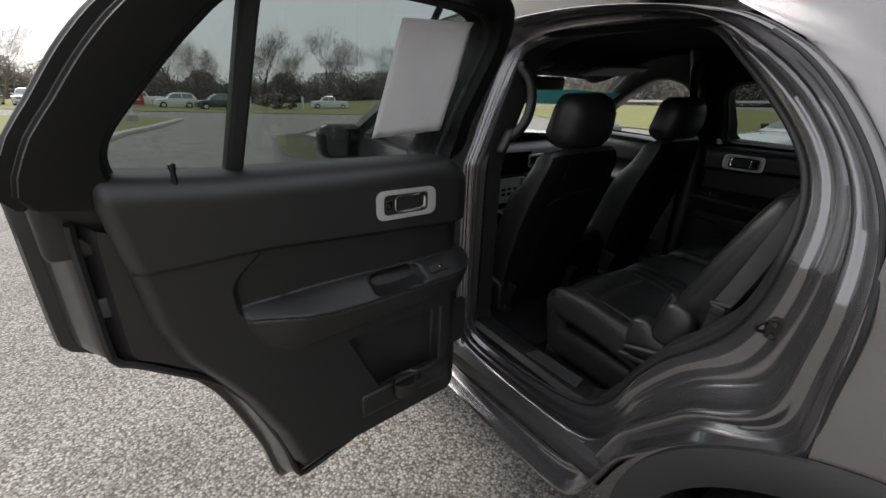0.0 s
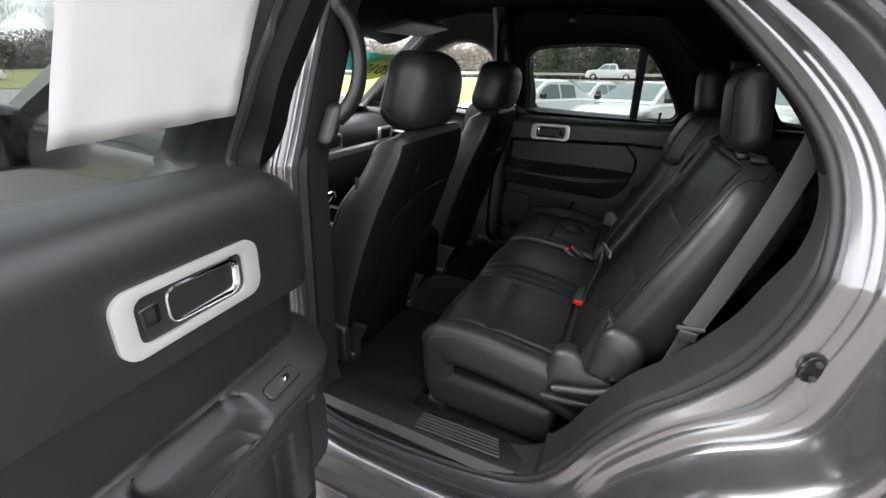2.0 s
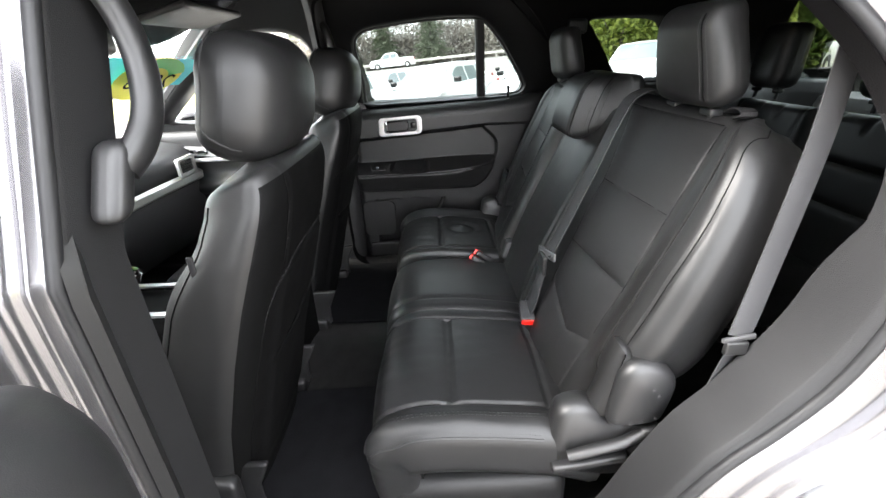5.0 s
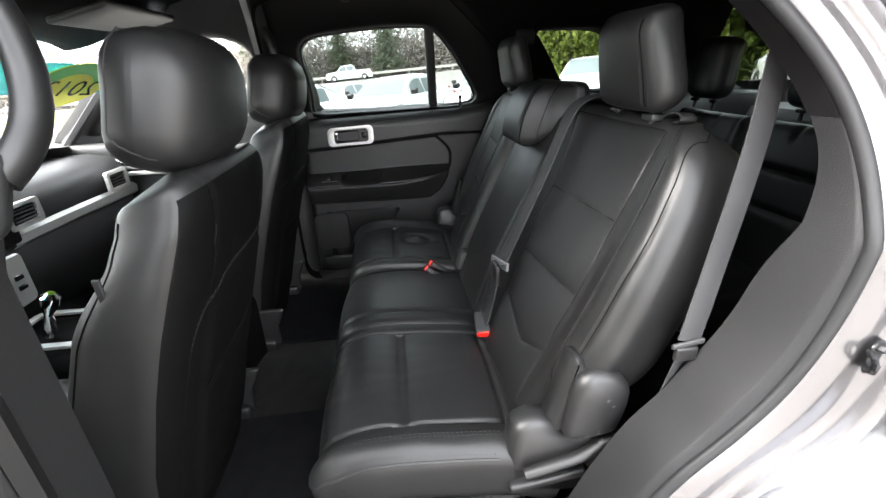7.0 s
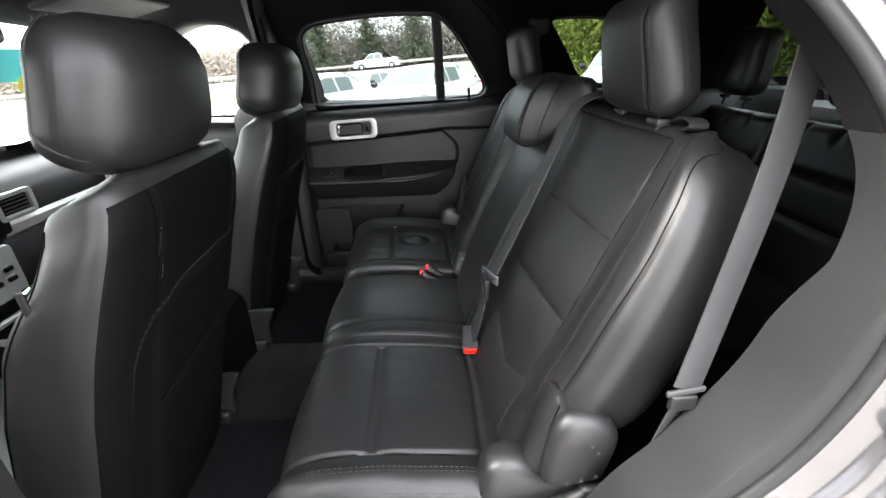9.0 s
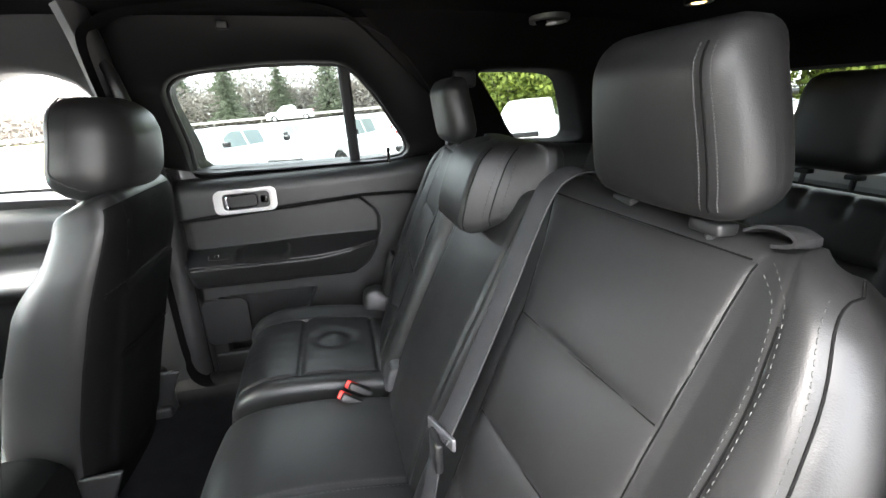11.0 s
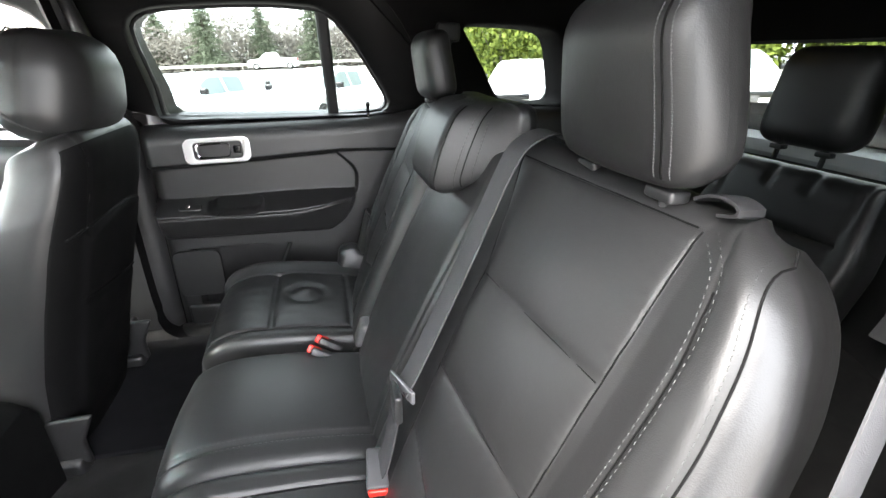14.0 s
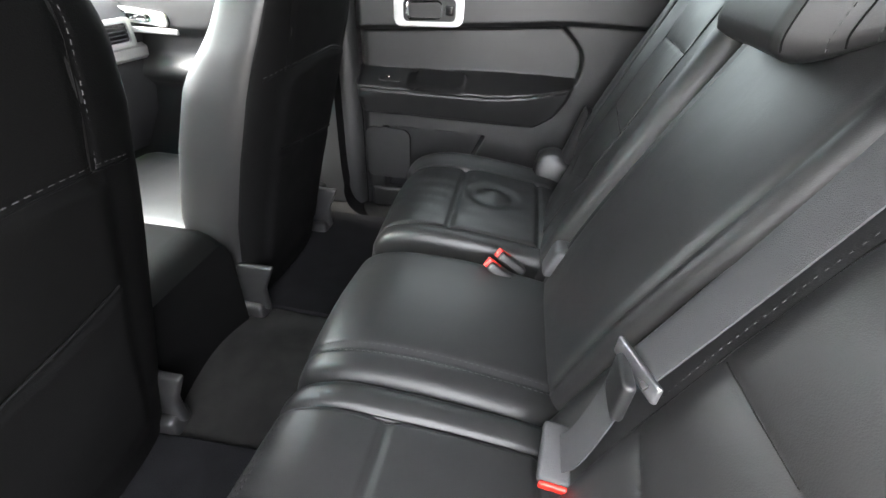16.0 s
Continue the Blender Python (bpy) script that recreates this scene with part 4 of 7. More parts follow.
LEVELS = [(1.2135, 0.030), (1.214, 0.012), (1.217, 0.005), (1.224, 0.0), (1.24, -0.001), (1.28, -0.002), (1.31, -0.001), (1.335, 0.0), (1.350, 0.002), (1.358, 0.006), (1.363, 0.013), (1.366, 0.024), (1.367, 0.045)]
bm = bmesh.new()
V = add_grid(bm, [pad_ring(z, k) for z, k in LEVELS], close_v=True)
bm.faces.new(V[0])
bm.faces.new(V[-1])
pad = part("headrest", bm, LEATHER, mid, "low black leather headrest", angle=70)
st = bmesh.new()
for i, thread in ((16, 0), (24, 1), (26, 0), (28, 1), (94, 0), (86, 1), (84, 0), (82, 1)):
    run = spline([pad_ring(z, k - 0.0006)[i] for z, k in LEVELS[3:10]], 40)
    if thread:
        for a, b in zip(run[::2], run[1::2]):
            tube([a, b], 0.0008, 4, st)
    else:
        part("seam", tube(run, 0.0010, 6), SEAM, pad)
part("stitching", st, STITCH, pad, "grey double stitching")


# front seats, seen from behind
def front_seat(cx, s, back, low, wide):
    """back and low: how far the seat is slid and its headrest lowered."""
    seat = thing("bucket_seat", "black leather front seat with a map pocket on its back", "car seat", "front seats")
    zs = [0.56, 0.66, 0.80, 0.95, 1.06, 1.15, 1.22, 1.262]
    rear = [v + back for v in (0.462, 0.440, 0.405, 0.362, 0.328, 0.300, 0.282, 0.276)]
    half = [v + wide for v in (0.182, 0.198, 0.212, 0.216, 0.212, 0.202, 0.188, 0.176)]
    deep = [0.19, 0.20, 0.21, 0.205, 0.195, 0.182, 0.168, 0.16]
    top = 1.285

    def at(a, z, d=0.0, k=1.0):
        """A point of the padded back at the angle a (0 at the outer side, a quarter turn at the rear)."""
        zz = min(z, top)
        cap = 1.0
        if zz > top - 0.055:
            cap = 0.72 + 0.28 * math.sqrt(max(0.0, 1 - ((zz - top + 0.055) / 0.055) ** 2))
        hw = interp(zz, zs, half) * (1 - 0.35 * (1 - cap)) * k + d
        hd = interp(zz, zs, deep) / 2 * cap * k + d
        yc = interp(zz, zs, rear) + interp(zz, zs, deep) / 2
        c, q = math.cos(a), math.sin(a)
        e = 2 / 3.4
        x = hw * math.copysign(abs(c) ** e, c)
        y = -hd * math.copysign(abs(q) ** e, q)
        u = abs(x)
        if q > 0:
            # pocket panel, its welts and the seams
            pk = 1.092 + 0.012 * math.cos(x * 14)
            y -= 0.007 * (1 - smooth(pk - 0.006, pk + 0.006, zz)) * (1 - smooth(0.125, 0.15, u)) * smooth(0.60, 0.66, zz)
            y += 0.004 * math.exp(-((u - 0.128) / 0.004) ** 2) * smooth(1.05, 1.10, zz)
            y += 0.007 * math.exp(-((zz - 0.90 - 0.16 * (0.14 - s * x)) / 0.006) ** 2) * (1 - smooth(0.125, 0.14, u))
            y += 0.0016 * noise.noise((x * 11, zz * 11, cx))
        z -= 0.42 * smooth(1.05, 1.27, zz) * max(0.0, y + hd)
        return Vector((cx + x, yc + y, z))
    bm = bmesh.new()
    A = np.linspace(0, 2 * math.pi, 96, endpoint=False)
    Z = [0.56 + (top - 0.06 - 0.56) * k / 80 for k in range(81)] + [top - 0.055 + 0.055 * math.sin(k * math.pi / 16) for k in range(9)]
    rows = [[at(a, z) for a in A] for z in Z] + [[at(a, top, 0.0, k) for a in A] for k in (0.85, 0.6, 0.3, 0.08)]
    V = add_grid(bm, rows, close_v=True)
    bm.faces.new(V[-1])
    bm.faces.new(V[0])
    b = part("backrest", bm, LEATHER, seat, angle=70)
    # rear of the back, its shade carried by a darker vinyl sheet
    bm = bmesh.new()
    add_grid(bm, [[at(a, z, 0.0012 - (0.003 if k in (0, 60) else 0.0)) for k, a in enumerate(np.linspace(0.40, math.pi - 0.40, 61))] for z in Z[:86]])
    part("rear_panel", bm, SHADEVINYL, b, "black vinyl seat back, darkened for shade", angle=70)

    def rear_pt(x, z, lift=0.0018):
        hw = interp(z, zs, half)
        return at(math.acos(max(-1, min(1, math.copysign(min(1, abs(x) / hw) ** 1.7, x)))), z, lift)
    st, we = bmesh.new(), bmesh.new()
    hem = [(s * 0.178, 0.62), (s * 0.182, 0.80), (s * 0.180, 0.96), (s * 0.172, 1.03), (s * 0.150, 1.068), (s * 0.12, 1.088), (s * 0.05, 1.104), (-s * 0.05, 1.104), (-s * 0.13, 1.10), (-s * 0.18, 1.09)]
    pts = [rear_pt(p.y, p.z) for p in spline([(0, *q) for q in hem], 150)]
    tube(pts, 0.0013, 6, we)
    for p, q in zip(pts[::2], pts[1::2]):
        tube([p + Vector((0, -0.0012, 0.006)), q + Vector((0, -0.0012, 0.006))], 0.0006, 4, st)
    for xx in (-0.128, 0.128):
        pts = [rear_pt(xx, z) for z in np.linspace(1.10, 1.262, 40)]
        tube(pts, 0.0014, 6, we)
        for p, q in zip(pts[::2], pts[1::2]):
            tube([p + Vector((0.005, -0.001, 0)), q + Vector((0.005, -0.001, 0))], 0.0006, 4, st)
    pts = [rear_pt(x, 0.90 + 0.16 * (0.14 - s * x) + 0.006, 0.003) for x in np.linspace(-0.128, 0.128, 30)]
    tube(pts, 0.0022, 6, we)
    # seam round the outer side
    pts = [at((0 if s > 0 else math.pi) - s * 0.35, z, 0.0006) for z in np.linspace(0.75, 1.275, 120)]
    tube(pts, 0.0013, 6, we)
    for p, q in zip(pts[::2], pts[1::2]):
        tube([p + Vector((0, -0.006, 0)), q + Vector((0, -0.006, 0))], 0.0006, 4, st)
    part("stitching", st, STITCH, b, "grey stitching")
    part("seam_welt", we, SHADEVINYL, b)
    tg = at((0 if s > 0 else math.pi) - s * 0.25, 1.165)
    part("seat_tag", rbox((0.005, 0.010, 0.055), 0.002, 2, tg), RUBBER, seat, "small black side airbag tag")
    bm = rbox((0.40, 0.46, 0.14), 0.05, 6, (cx + s * 0.02, 0.78 + back, 0.675), puff=0.01)
    part("seat_cushion", bm, LEATHER, seat, angle=70)
    part("seat_base", rbox((0.40, 0.46, 0.14), 0.03, 3, (cx, 0.70, 0.60)), TRIM, seat)
    bm = rbox((0.035, 0.36, 0.13), 0.014, 4, (cx + s * 0.225, 0.60, 0.64), lambda p: (p.x, p.y, p.z + 0.10 * (p.y - 0.6)))
    part("side_shield", bm, TRIM, seat)
    for k in (-1, 1):
        part("seat_runner", rbox((0.05, 0.50, 0.05), 0.012, 3, (cx + k * s * 0.19, 0.66, 0.555)), TRIM, seat)
        part("runner_cover", rbox((0.016, 0.085, 0.13), 0.007, 4, (cx + k * s * 0.192, 0.425, 0.625), lambda p: (p.x, p.y - 0.45 * (p.z - 0.66) - 0.5 * max(0.0, 0.62 - p.z), p.z)), TRIM, seat, "grey plastic runner cover")
    headrest(cx + 0.006 - 0.5 * wide, 0.330 + back, 1.372 + low, (0.290, 0.125, 0.196), seat, 8, front=-1, r=0.058, top=0.15)


front_seat(-0.342, -1, -0.042, 0.0, 0.020)
front_seat(0.345, 1, -0.028, -0.018, 0.0)

# third row
for cx in (0.03, 0.49):
    seat = thing("folding_seat", "black leather third-row seat folded upright behind the second row", "car seat", "third-row seats")

    def rel3(x, q):
        h = groove(abs(x) - 0.16, 0.006, 0.006)
        for k in (0.45, 0.7):
            h += groove((q - k) * 0.5, 0.008, 0.012) if abs(x) < 0.16 else 0
        h += groove(abs(x) - 0.05, 0.01, 0.010) * smooth(0.86, 0.92, q)
        return h + 0.02 * smooth(0.16, 0.24, abs(x)) * (1 - smooth(0.22, 0.26, abs(x)))
    hide = Hide(cx, [(-1.10, 0.75), (-1.17, 0.95), (-1.24, 1.15), (-1.26, 1.22)], lambda q: 0.222 - 0.03 * smooth(0.6, 1, q), rel3, 0.04, 60, 50, -1)
    part("backrest", hide.build(0.11), LEATHER, seat, angle=70)
    part("seat_cushion", rbox((0.43, 0.46, 0.12), 0.045, 5, (cx, -0.92, 0.74), puff=0.008), LEATHER, seat, angle=70)
    part("seat_base", rbox((0.44, 0.40, 0.16), 0.03, 3, (cx, -0.95, 0.60)), CARPET, seat)
    headrest(cx + (0.03 if cx > 0.2 else 0.0), -1.265, 1.368, (0.17 if cx > 0.2 else 0.216, 0.09, 0.212), seat, 5, r=0.032, top=0.08)

# ---- rear doors ----
HINGE_Y = 0.44


def soft_interp(x, xs, ys):
    """A piecewise line with its corners rounded off."""
    return sum(interp(x + d, xs, ys) for d in (-0.018, -0.012, -0.006, 0.0, 0.006, 0.012, 0.018)) / 7


def rear_door(s, m, shut):
    """A rear door in its own axes: u back from the hinge, w into the cabin, z up. s mirrors it for the other side."""
    global stance
    stance = LEVEL
    label = "shut rear car door with black trim and silver handle" if shut else "open rear car door with black trim and silver handle"
    door = thing("car_door", label, "car door", "car doors", m=m)
    P = lambda u, w, z: Vector((u + 0.45 * max(0.0, -w - 0.06) * smooth(0.4, 0.0, u), s * w, z))
    tw = lambda z: lean(z) * (0.92 if shut else 0.70)

    def fw(u, w, z):
        """The window frame's depth: it draws outwards towards the hinge."""
        k = 0.0 if shut else smooth(0.13, 0.06, u)
        return P(u, w - 0.066 * k + lean(z) * ((0.92 if shut else 0.70) + 0.28 * k), z)
    # lower shell: skin, folded edge and inner sheet
    low = spline([(0, a, b) for a, b in [(0.015, 1.27), (0.015, 0.90), (0.02, 0.50), (0.045, 0.415), (0.12, 0.385), (0.40, 0.335), (0.61, 0.285), (0.665, 0.295), (0.70, 0.45), (0.765, 0.64), (0.81, 0.725), (0.862, 0.79), (0.944, 0.86), (1.01, 0.912), (1.038, 0.928), (1.046, 0.955), (1.048, 1.08), (1.048, 1.236), (1.045, 1.28)]], 110)
    c = Vector((0, 0.45, 1.0))
    bm = bmesh.new()
    rings = []
    for f, w in ((1.0, -0.215), (1.012, -0.205), (1.0, -0.192), (0.965, -0.188), (0.945, -0.16), (0.905, -0.11), (0.885, -0.085), (0.86, -0.075), (0.83, -0.07), (0.81, -0.05)):
        rings.append([P(c.y + (p.y - c.y) * f, w + tw(p.z) + (0.025 * max(0, 0.9 - p.z) if w < -0.15 else 0), c.z + (p.z - c.z) * f) for p in low])
    add_grid(bm, rings)
    add_grid(bm, [[P(c.y + (p.y - c.y) * f, -0.05 - 0.004 * (0.81 - f) + tw(p.z) * f, c.z + (p.z - c.z) * f) for p in low] for f in (0.81, 0.5, 0.05)])
    # the shell's shade is put into its paint
    part("door_shell", bm, SHADEPAINT, door, "grey painted door shell, darkened for shade", angle=50)
    bm = bmesh.new()
    rows = []
    for p in low:
        rows.append([P(c.y + (p.y - c.y) * f, -0.215 - 0.03 * (1 - f) * f * 2 + tw(p.z) * 1.0 + 0.025 * max(0, 0.9 - (c.z + (p.z - c.z) * f)), c.z + (p.z - c.z) * f) for f in np.linspace(1, 0.03, 10)])
    add_grid(bm, rows)
    part("door_skin", bm, PAINT, door)
    # window frame
    outer = [(0.028, 1.26), (0.008, 1.38), (-0.012, 1.48), (-0.030, 1.58), (0.005, 1.662), (0.11, 1.698), (0.40, 1.712), (0.62, 1.695), (0.76, 1.66), (0.845, 1.605), (0.912, 1.535), (0.972, 1.45), (1.022, 1.375), (1.048, 1.275), (0.9, 1.255), (0.6, 1.25), (0.3, 1.245)]
    win = [(0.096, 1.262), (0.076, 1.38), (0.054, 1.46), (0.030, 1.56), (0.045, 1.614), (0.12, 1.643), (0.40, 1.656), (0.58, 1.648), (0.665, 1.625), (0.74, 1.56), (0.82, 1.47), (0.885, 1.385), (0.890, 1.322), (0.85, 1.300), (0.60, 1.285), (0.30, 1.270)]
    if shut:
        win = [(0.160, 1.220), (0.152, 1.33), (0.142, 1.46), (0.16, 1.500), (0.22, 1.524), (0.42, 1.544), (0.56, 1.547), (0.645, 1.536), (0.715, 1.470), (0.775, 1.385), (0.822, 1.308), (0.824, 1.276), (0.79, 1.256), (0.60, 1.241), (0.30, 1.227)]
    mid = (0.47, 1.45 if not shut else 1.41)

    def polar(pts, n=120):
        d = spline([(0, a, b) for a, b in pts], 500, True)
        an = sorted((math.atan2(p.z - mid[1], p.y - mid[0]), math.hypot(p.z - mid[1], p.y - mid[0])) for p in d)
        A = np.array([a for a, _ in an])
        Rr = np.array([r for _, r in an])
        A, Rr = np.concatenate([A - 2 * math.pi, A, A + 2 * math.pi]), np.concatenate([Rr] * 3)
        w = np.linspace(-math.pi, math.pi, n, endpoint=False)
        return [(mid[0] + r * math.cos(a), mid[1] + r * math.sin(a)) for a, r in zip(w, np.interp(w, A, Rr))]
    po, pw = polar(outer), polar(win)
    bm = bmesh.new()
    rings = []
    for f, w in ((0.0, -0.08), (0.0, -0.045), (0.05, -0.035), (0.5, -0.03), (0.72, -0.035), (0.74, -0.052), (0.78, -0.055), (0.80, -0.085), (0.93, -0.09), (0.95, -0.12), (0.985, -0.125), (1.0, -0.15), (0.98, -0.185), (0.3, -0.175), (0.0, -0.15)):
        rings.append([fw(a + (A - a) * f, w, b + (B - b) * f) for (a, b), (A, B) in zip(pw, po)])
    add_grid(bm, rings, close_u=True, close_v=True)
    part("window_frame", bm, FRAMEBLACK, door, "black window frame", angle=40)
    bm = bmesh.new()
    tube([fw(a, -0.075, b) for a, b in pw], 0.008, 6, bm, closed=True)
    part("window_seal", bm, RUBBER, door)
    bm = bmesh.new()
    add_grid(bm, [[fw(mid[0] + (a - mid[0]) * f, -0.10, mid[1] + (b - mid[1]) * f) for a, b in pw] for f in (0.02, 0.35, 0.7, 1.03)], close_v=True)
    g = part("window_glass", bm, TINT, door, "tinted window glass")
    bm = bmesh.new()
    rows = []
    for k in range(13):
        z = (1.24 if shut else 1.30) + ((1.57 if shut else 1.645) - (1.24 if shut else 1.30)) * k / 12
        u = (0.652 if shut else 0.684) - (0.020 if shut else 0.052) * k / 12
        rows.append([P(u + a, b + tw(z), z) for a, b in ((-0.018, -0.10), (-0.017, -0.078), (-0.010, -0.07), (0.010, -0.07), (0.017, -0.078), (0.018, -0.10), (0.012, -0.125), (-0.012, -0.125))])
    add_grid(bm, rows, close_v=True)
    part("division_bar", bm, RUBBER, door, "black window division bar")

    # trim panel: upper roll, insert and lower part as one moulded sheet with relief
    edge_r = lambda z: interp(z, [0.44, 0.60, 0.75, 0.84, 0.92, 1.01, 1.15, 1.31, 1.40], [0.64, 0.685, 0.748, 0.80, 0.853, 0.888, 0.905, 0.930, 0.935])
    top = lambda u: (1.211 if shut else 1.280) + (0.048 if shut else 0.040) * u + 0.012 * smooth(0.7, 0.95, u) - (0.0 if shut else 0.045 * smooth(0.16, 0.0, u))
    crease = lambda u: 1.086 + 0.080 * min(u, 0.66)
    foot = 0.866
    rear_u = lambda z: soft_interp(z, [0.865, 0.89, 0.95, 1.02, 1.07, 1.10, 1.14], [0.60, 0.655, 0.695, 0.714, 0.714, 0.690, 0.64] if shut else [0.62, 0.672, 0.712, 0.732, 0.734, 0.706, 0.655])
    shelf = lambda u: (0.948 + 0.004 * u + 0.032 * smooth(0.45, 0.74, u), 0.992 + 0.014 * smooth(0.1, 0.6, u))

    def inlay(u, z):
        """How far inside the recess of the insert a point lies, 0 to 1."""
        return smooth(-0.004, 0.008, crease(u) - 0.004 - z) * smooth(-0.004, 0.008, z - foot) * smooth(-0.004, 0.009, rear_u(z) - u)

    def arm(u, z):
        """The depth of the insert and of the armrest that grows out of it."""
        lo, hi = shelf(u)
        d = 0.046 * (1 - 0.8 * smooth(0.58, 0.73, u))
        if z >= hi:
            return -0.024
        if z >= lo:
            k = (hi - z) / (hi - lo)
            w = -0.024 + (d + 0.024) * min(1, k * 1.12) ** 0.8
            cup = 1 - smooth(0.78, 1.0, (((u - 0.325) / 0.088) ** 4 + ((k - 0.50) / 0.46) ** 4) ** 0.25)
            return w - cup * 0.050
        k = (lo - z) / (lo - foot)
        return d + (0.012 - d) * k ** 1.3 - 0.004 * math.exp(-((z - lo + 0.004) / 0.0025) ** 2)

    def relief(u, z):
        t = top(u)
        d = z - crease(u)
        m = inlay(u, z)
        h = 0.016 * smooth(-0.004, 0.010, d)
        k = max(0.0, (z - (t - 0.055)) / 0.055)
        h -= 0.05 * (1 - math.sqrt(max(0, 1 - min(1, k) ** 2)))
        h = h * (1 - m) + arm(u, z) * m
        h -= 0.004 * math.exp(-((m - 0.5) / 0.28) ** 2)
        # lower pocket
        b = smooth(0.155, 0.165, u) * (1 - smooth(0.475 - 0.45 * (0.84 - z), 0.485 - 0.45 * (0.84 - z), u)) * smooth(0.585, 0.595, z) * (1 - smooth(0.818, 0.826, z))
        h -= 0.040 * b
        e = edge_r(z) - u
        if e < 0.03:
            h -= 0.035 * ((0.03 - max(0, e)) / 0.03) ** 2
        if u < 0.13 and not shut:
            h -= 0.105 * ((0.13 - u) / 0.122) ** 2
        if u < 0.117 and shut:
            h -= 0.035 * ((0.117 - u) / 0.035) ** 2
        return h
    front = 0.082 if shut else 0.008
    bm = bmesh.new()
    rows = []
    n, mz = 230, 250
    for j in range(mz + 1):
        fz = j / mz
        row = []
        for i in range(n + 1):
            fu = i / n
            u0 = front + (0.96 - front) * fu
            z = 0.475 + (top(u0) - 0.475) * fz
            f0 = front - (0.0 if shut else 0.035 * smooth(1.24, 1.10, z))
            u = f0 + (edge_r(z) - f0) * fu
            z = 0.475 + (top(u) - 0.475) * fz
            row.append(P(u, relief(u, z) - 0.015 * max(0, 0.75 - z), z))
        rows.append(row)
    V = add_grid(bm, rows)
    # folded rim behind
    rim = [V[0][i] for i in range(n + 1)] + [V[j][n] for j in range(1, mz + 1)] + [V[mz][i] for i in range(n - 1, -1, -1)] + [V[j][0] for j in range(mz - 1, 0, -1)]
    back = [bm.verts.new((v.co.x, v.co.y - s * 0.055, v.co.z)) for v in rim]
    for i in range(len(rim)):
        j = (i + 1) % len(rim)
        bm.faces.new((rim[i], rim[j], back[j], back[i]))
    part("trim_panel", bm, TRIM, door, "black padded door trim", angle=70)
    # seam round the recessed insert
    run = [P(u, relief(u, crease(u) - 0.005) + 0.0008, crease(u) - 0.005) for u in np.linspace(front + 0.03, 0.64, 60)]
    part("seam", tube(run, 0.0014, 6), SEAM, door)
    # armrest pad over the shelf, with its double seam
    bm = bmesh.new()
    rows = []
    for k in range(121):
        u = (0.135 if not shut else 0.10) + (0.700 - 0.135) * k / 120
        lo, hi = shelf(u)
        rows.append([P(u, arm(u, z) + 0.0010, z) for z in np.linspace(lo - 0.030, hi - 0.001, 26)])
    add_grid(bm, rows)
    pad = part("armrest", bm, TRIM, door, "black padded armrest with pull cup", angle=60)
    bm = bmesh.new()
    for off in (-0.0085, 0.0015):
        for k in range(62):
            q = []
            for f in (0.15, 0.75):
                u = 0.14 + 0.55 * (k + f) / 62
                z = shelf(u)[0] + off
                q.append(P(u, arm(u, z) + 0.003, z))
            tube(q, 0.0007, 4, bm)
    part("stitching", bm, STITCH, pad, "grey stitching")
    # window switch
    sx = lambda a, b, d: P(a + 0.02, 0.020 + b * 0.86 + d * 0.5, 0.972 - b * 0.5 + d * 0.86)
    sw = part("window_switch", slab(rounded(0.066, 0.026, 0.009, cx=0.170, cy=0.0), 0.005, sx, bevel=0.002), TRIM, door, "black window switch with a chrome rocker")
    part("switch_rocker", rbox((0.013, 0.010, 0.009), 0.003, 3, sx(0.165, 0.0, 0.008)), CHROME, sw)
    # handle in its bezel
    hz = 1.150 if shut else 1.186
    tiltz = lambda u: 0.045 * (u - 0.28)
    sil = lambda a, b, d: P(a, 0.012 + d, hz + b + tiltz(a))
    bz = part("door_handle", ring_plate(rounded(0.186, 0.076, 0.021, 6, 0.297, 0), rounded(0.140, 0.053, 0.013, 6, 0.299, 0), 0.008, sil, dome=0.0015), SILVER, door, "satin silver door handle bezel")
    part("handle_bowl", slab(rounded(0.146, 0.060, 0.020, 6, 0.299, 0), 0.01, lambda a, b, d: P(a, -0.008 + d, hz + b + tiltz(a))), SHADEVINYL, bz, "dark bowl behind the handle")
    loop = [(a, b) for a, b in rounded(0.092, 0.040, 0.012, 6, 0.286, 0)]
    lever = part("handle_lever", tube([P(a, 0.015, hz + b + tiltz(a)) for a, b in loop], 0.0026, 8, closed=True, radii=[0.0022 + 0.0028 * smooth(0.29, 0.245, a) for a, b in loop]), CHROME, bz, "chrome pull lever")
    part("lever_plate", slab(rounded(0.030, 0.034, 0.008, 5, 0.312, 0), 0.004, lambda a, b, d: P(a, 0.010 + d, hz + b + tiltz(a)), bevel=0.0015), BLACKGLOSS, lever)
    part("lock_knob", rbox((0.024, 0.012, 0.026), 0.005, 3, P(0.352, 0.012, hz + tiltz(0.352))), BLACKGLOSS, bz, "black lock knob")
    # inner sheet between trim and window frame at the latch end
    part("belt_filler", rbox((0.12, 0.045, 0.12), 0.018, 4, P(0.955, -0.088, 1.228)), TRIM, door)
    # lock pin
    pu = 0.76 if shut else 0.80
    pz = top(pu) - (0.010 if shut else 0.028)
    pw2 = -0.018 if shut else -0.004
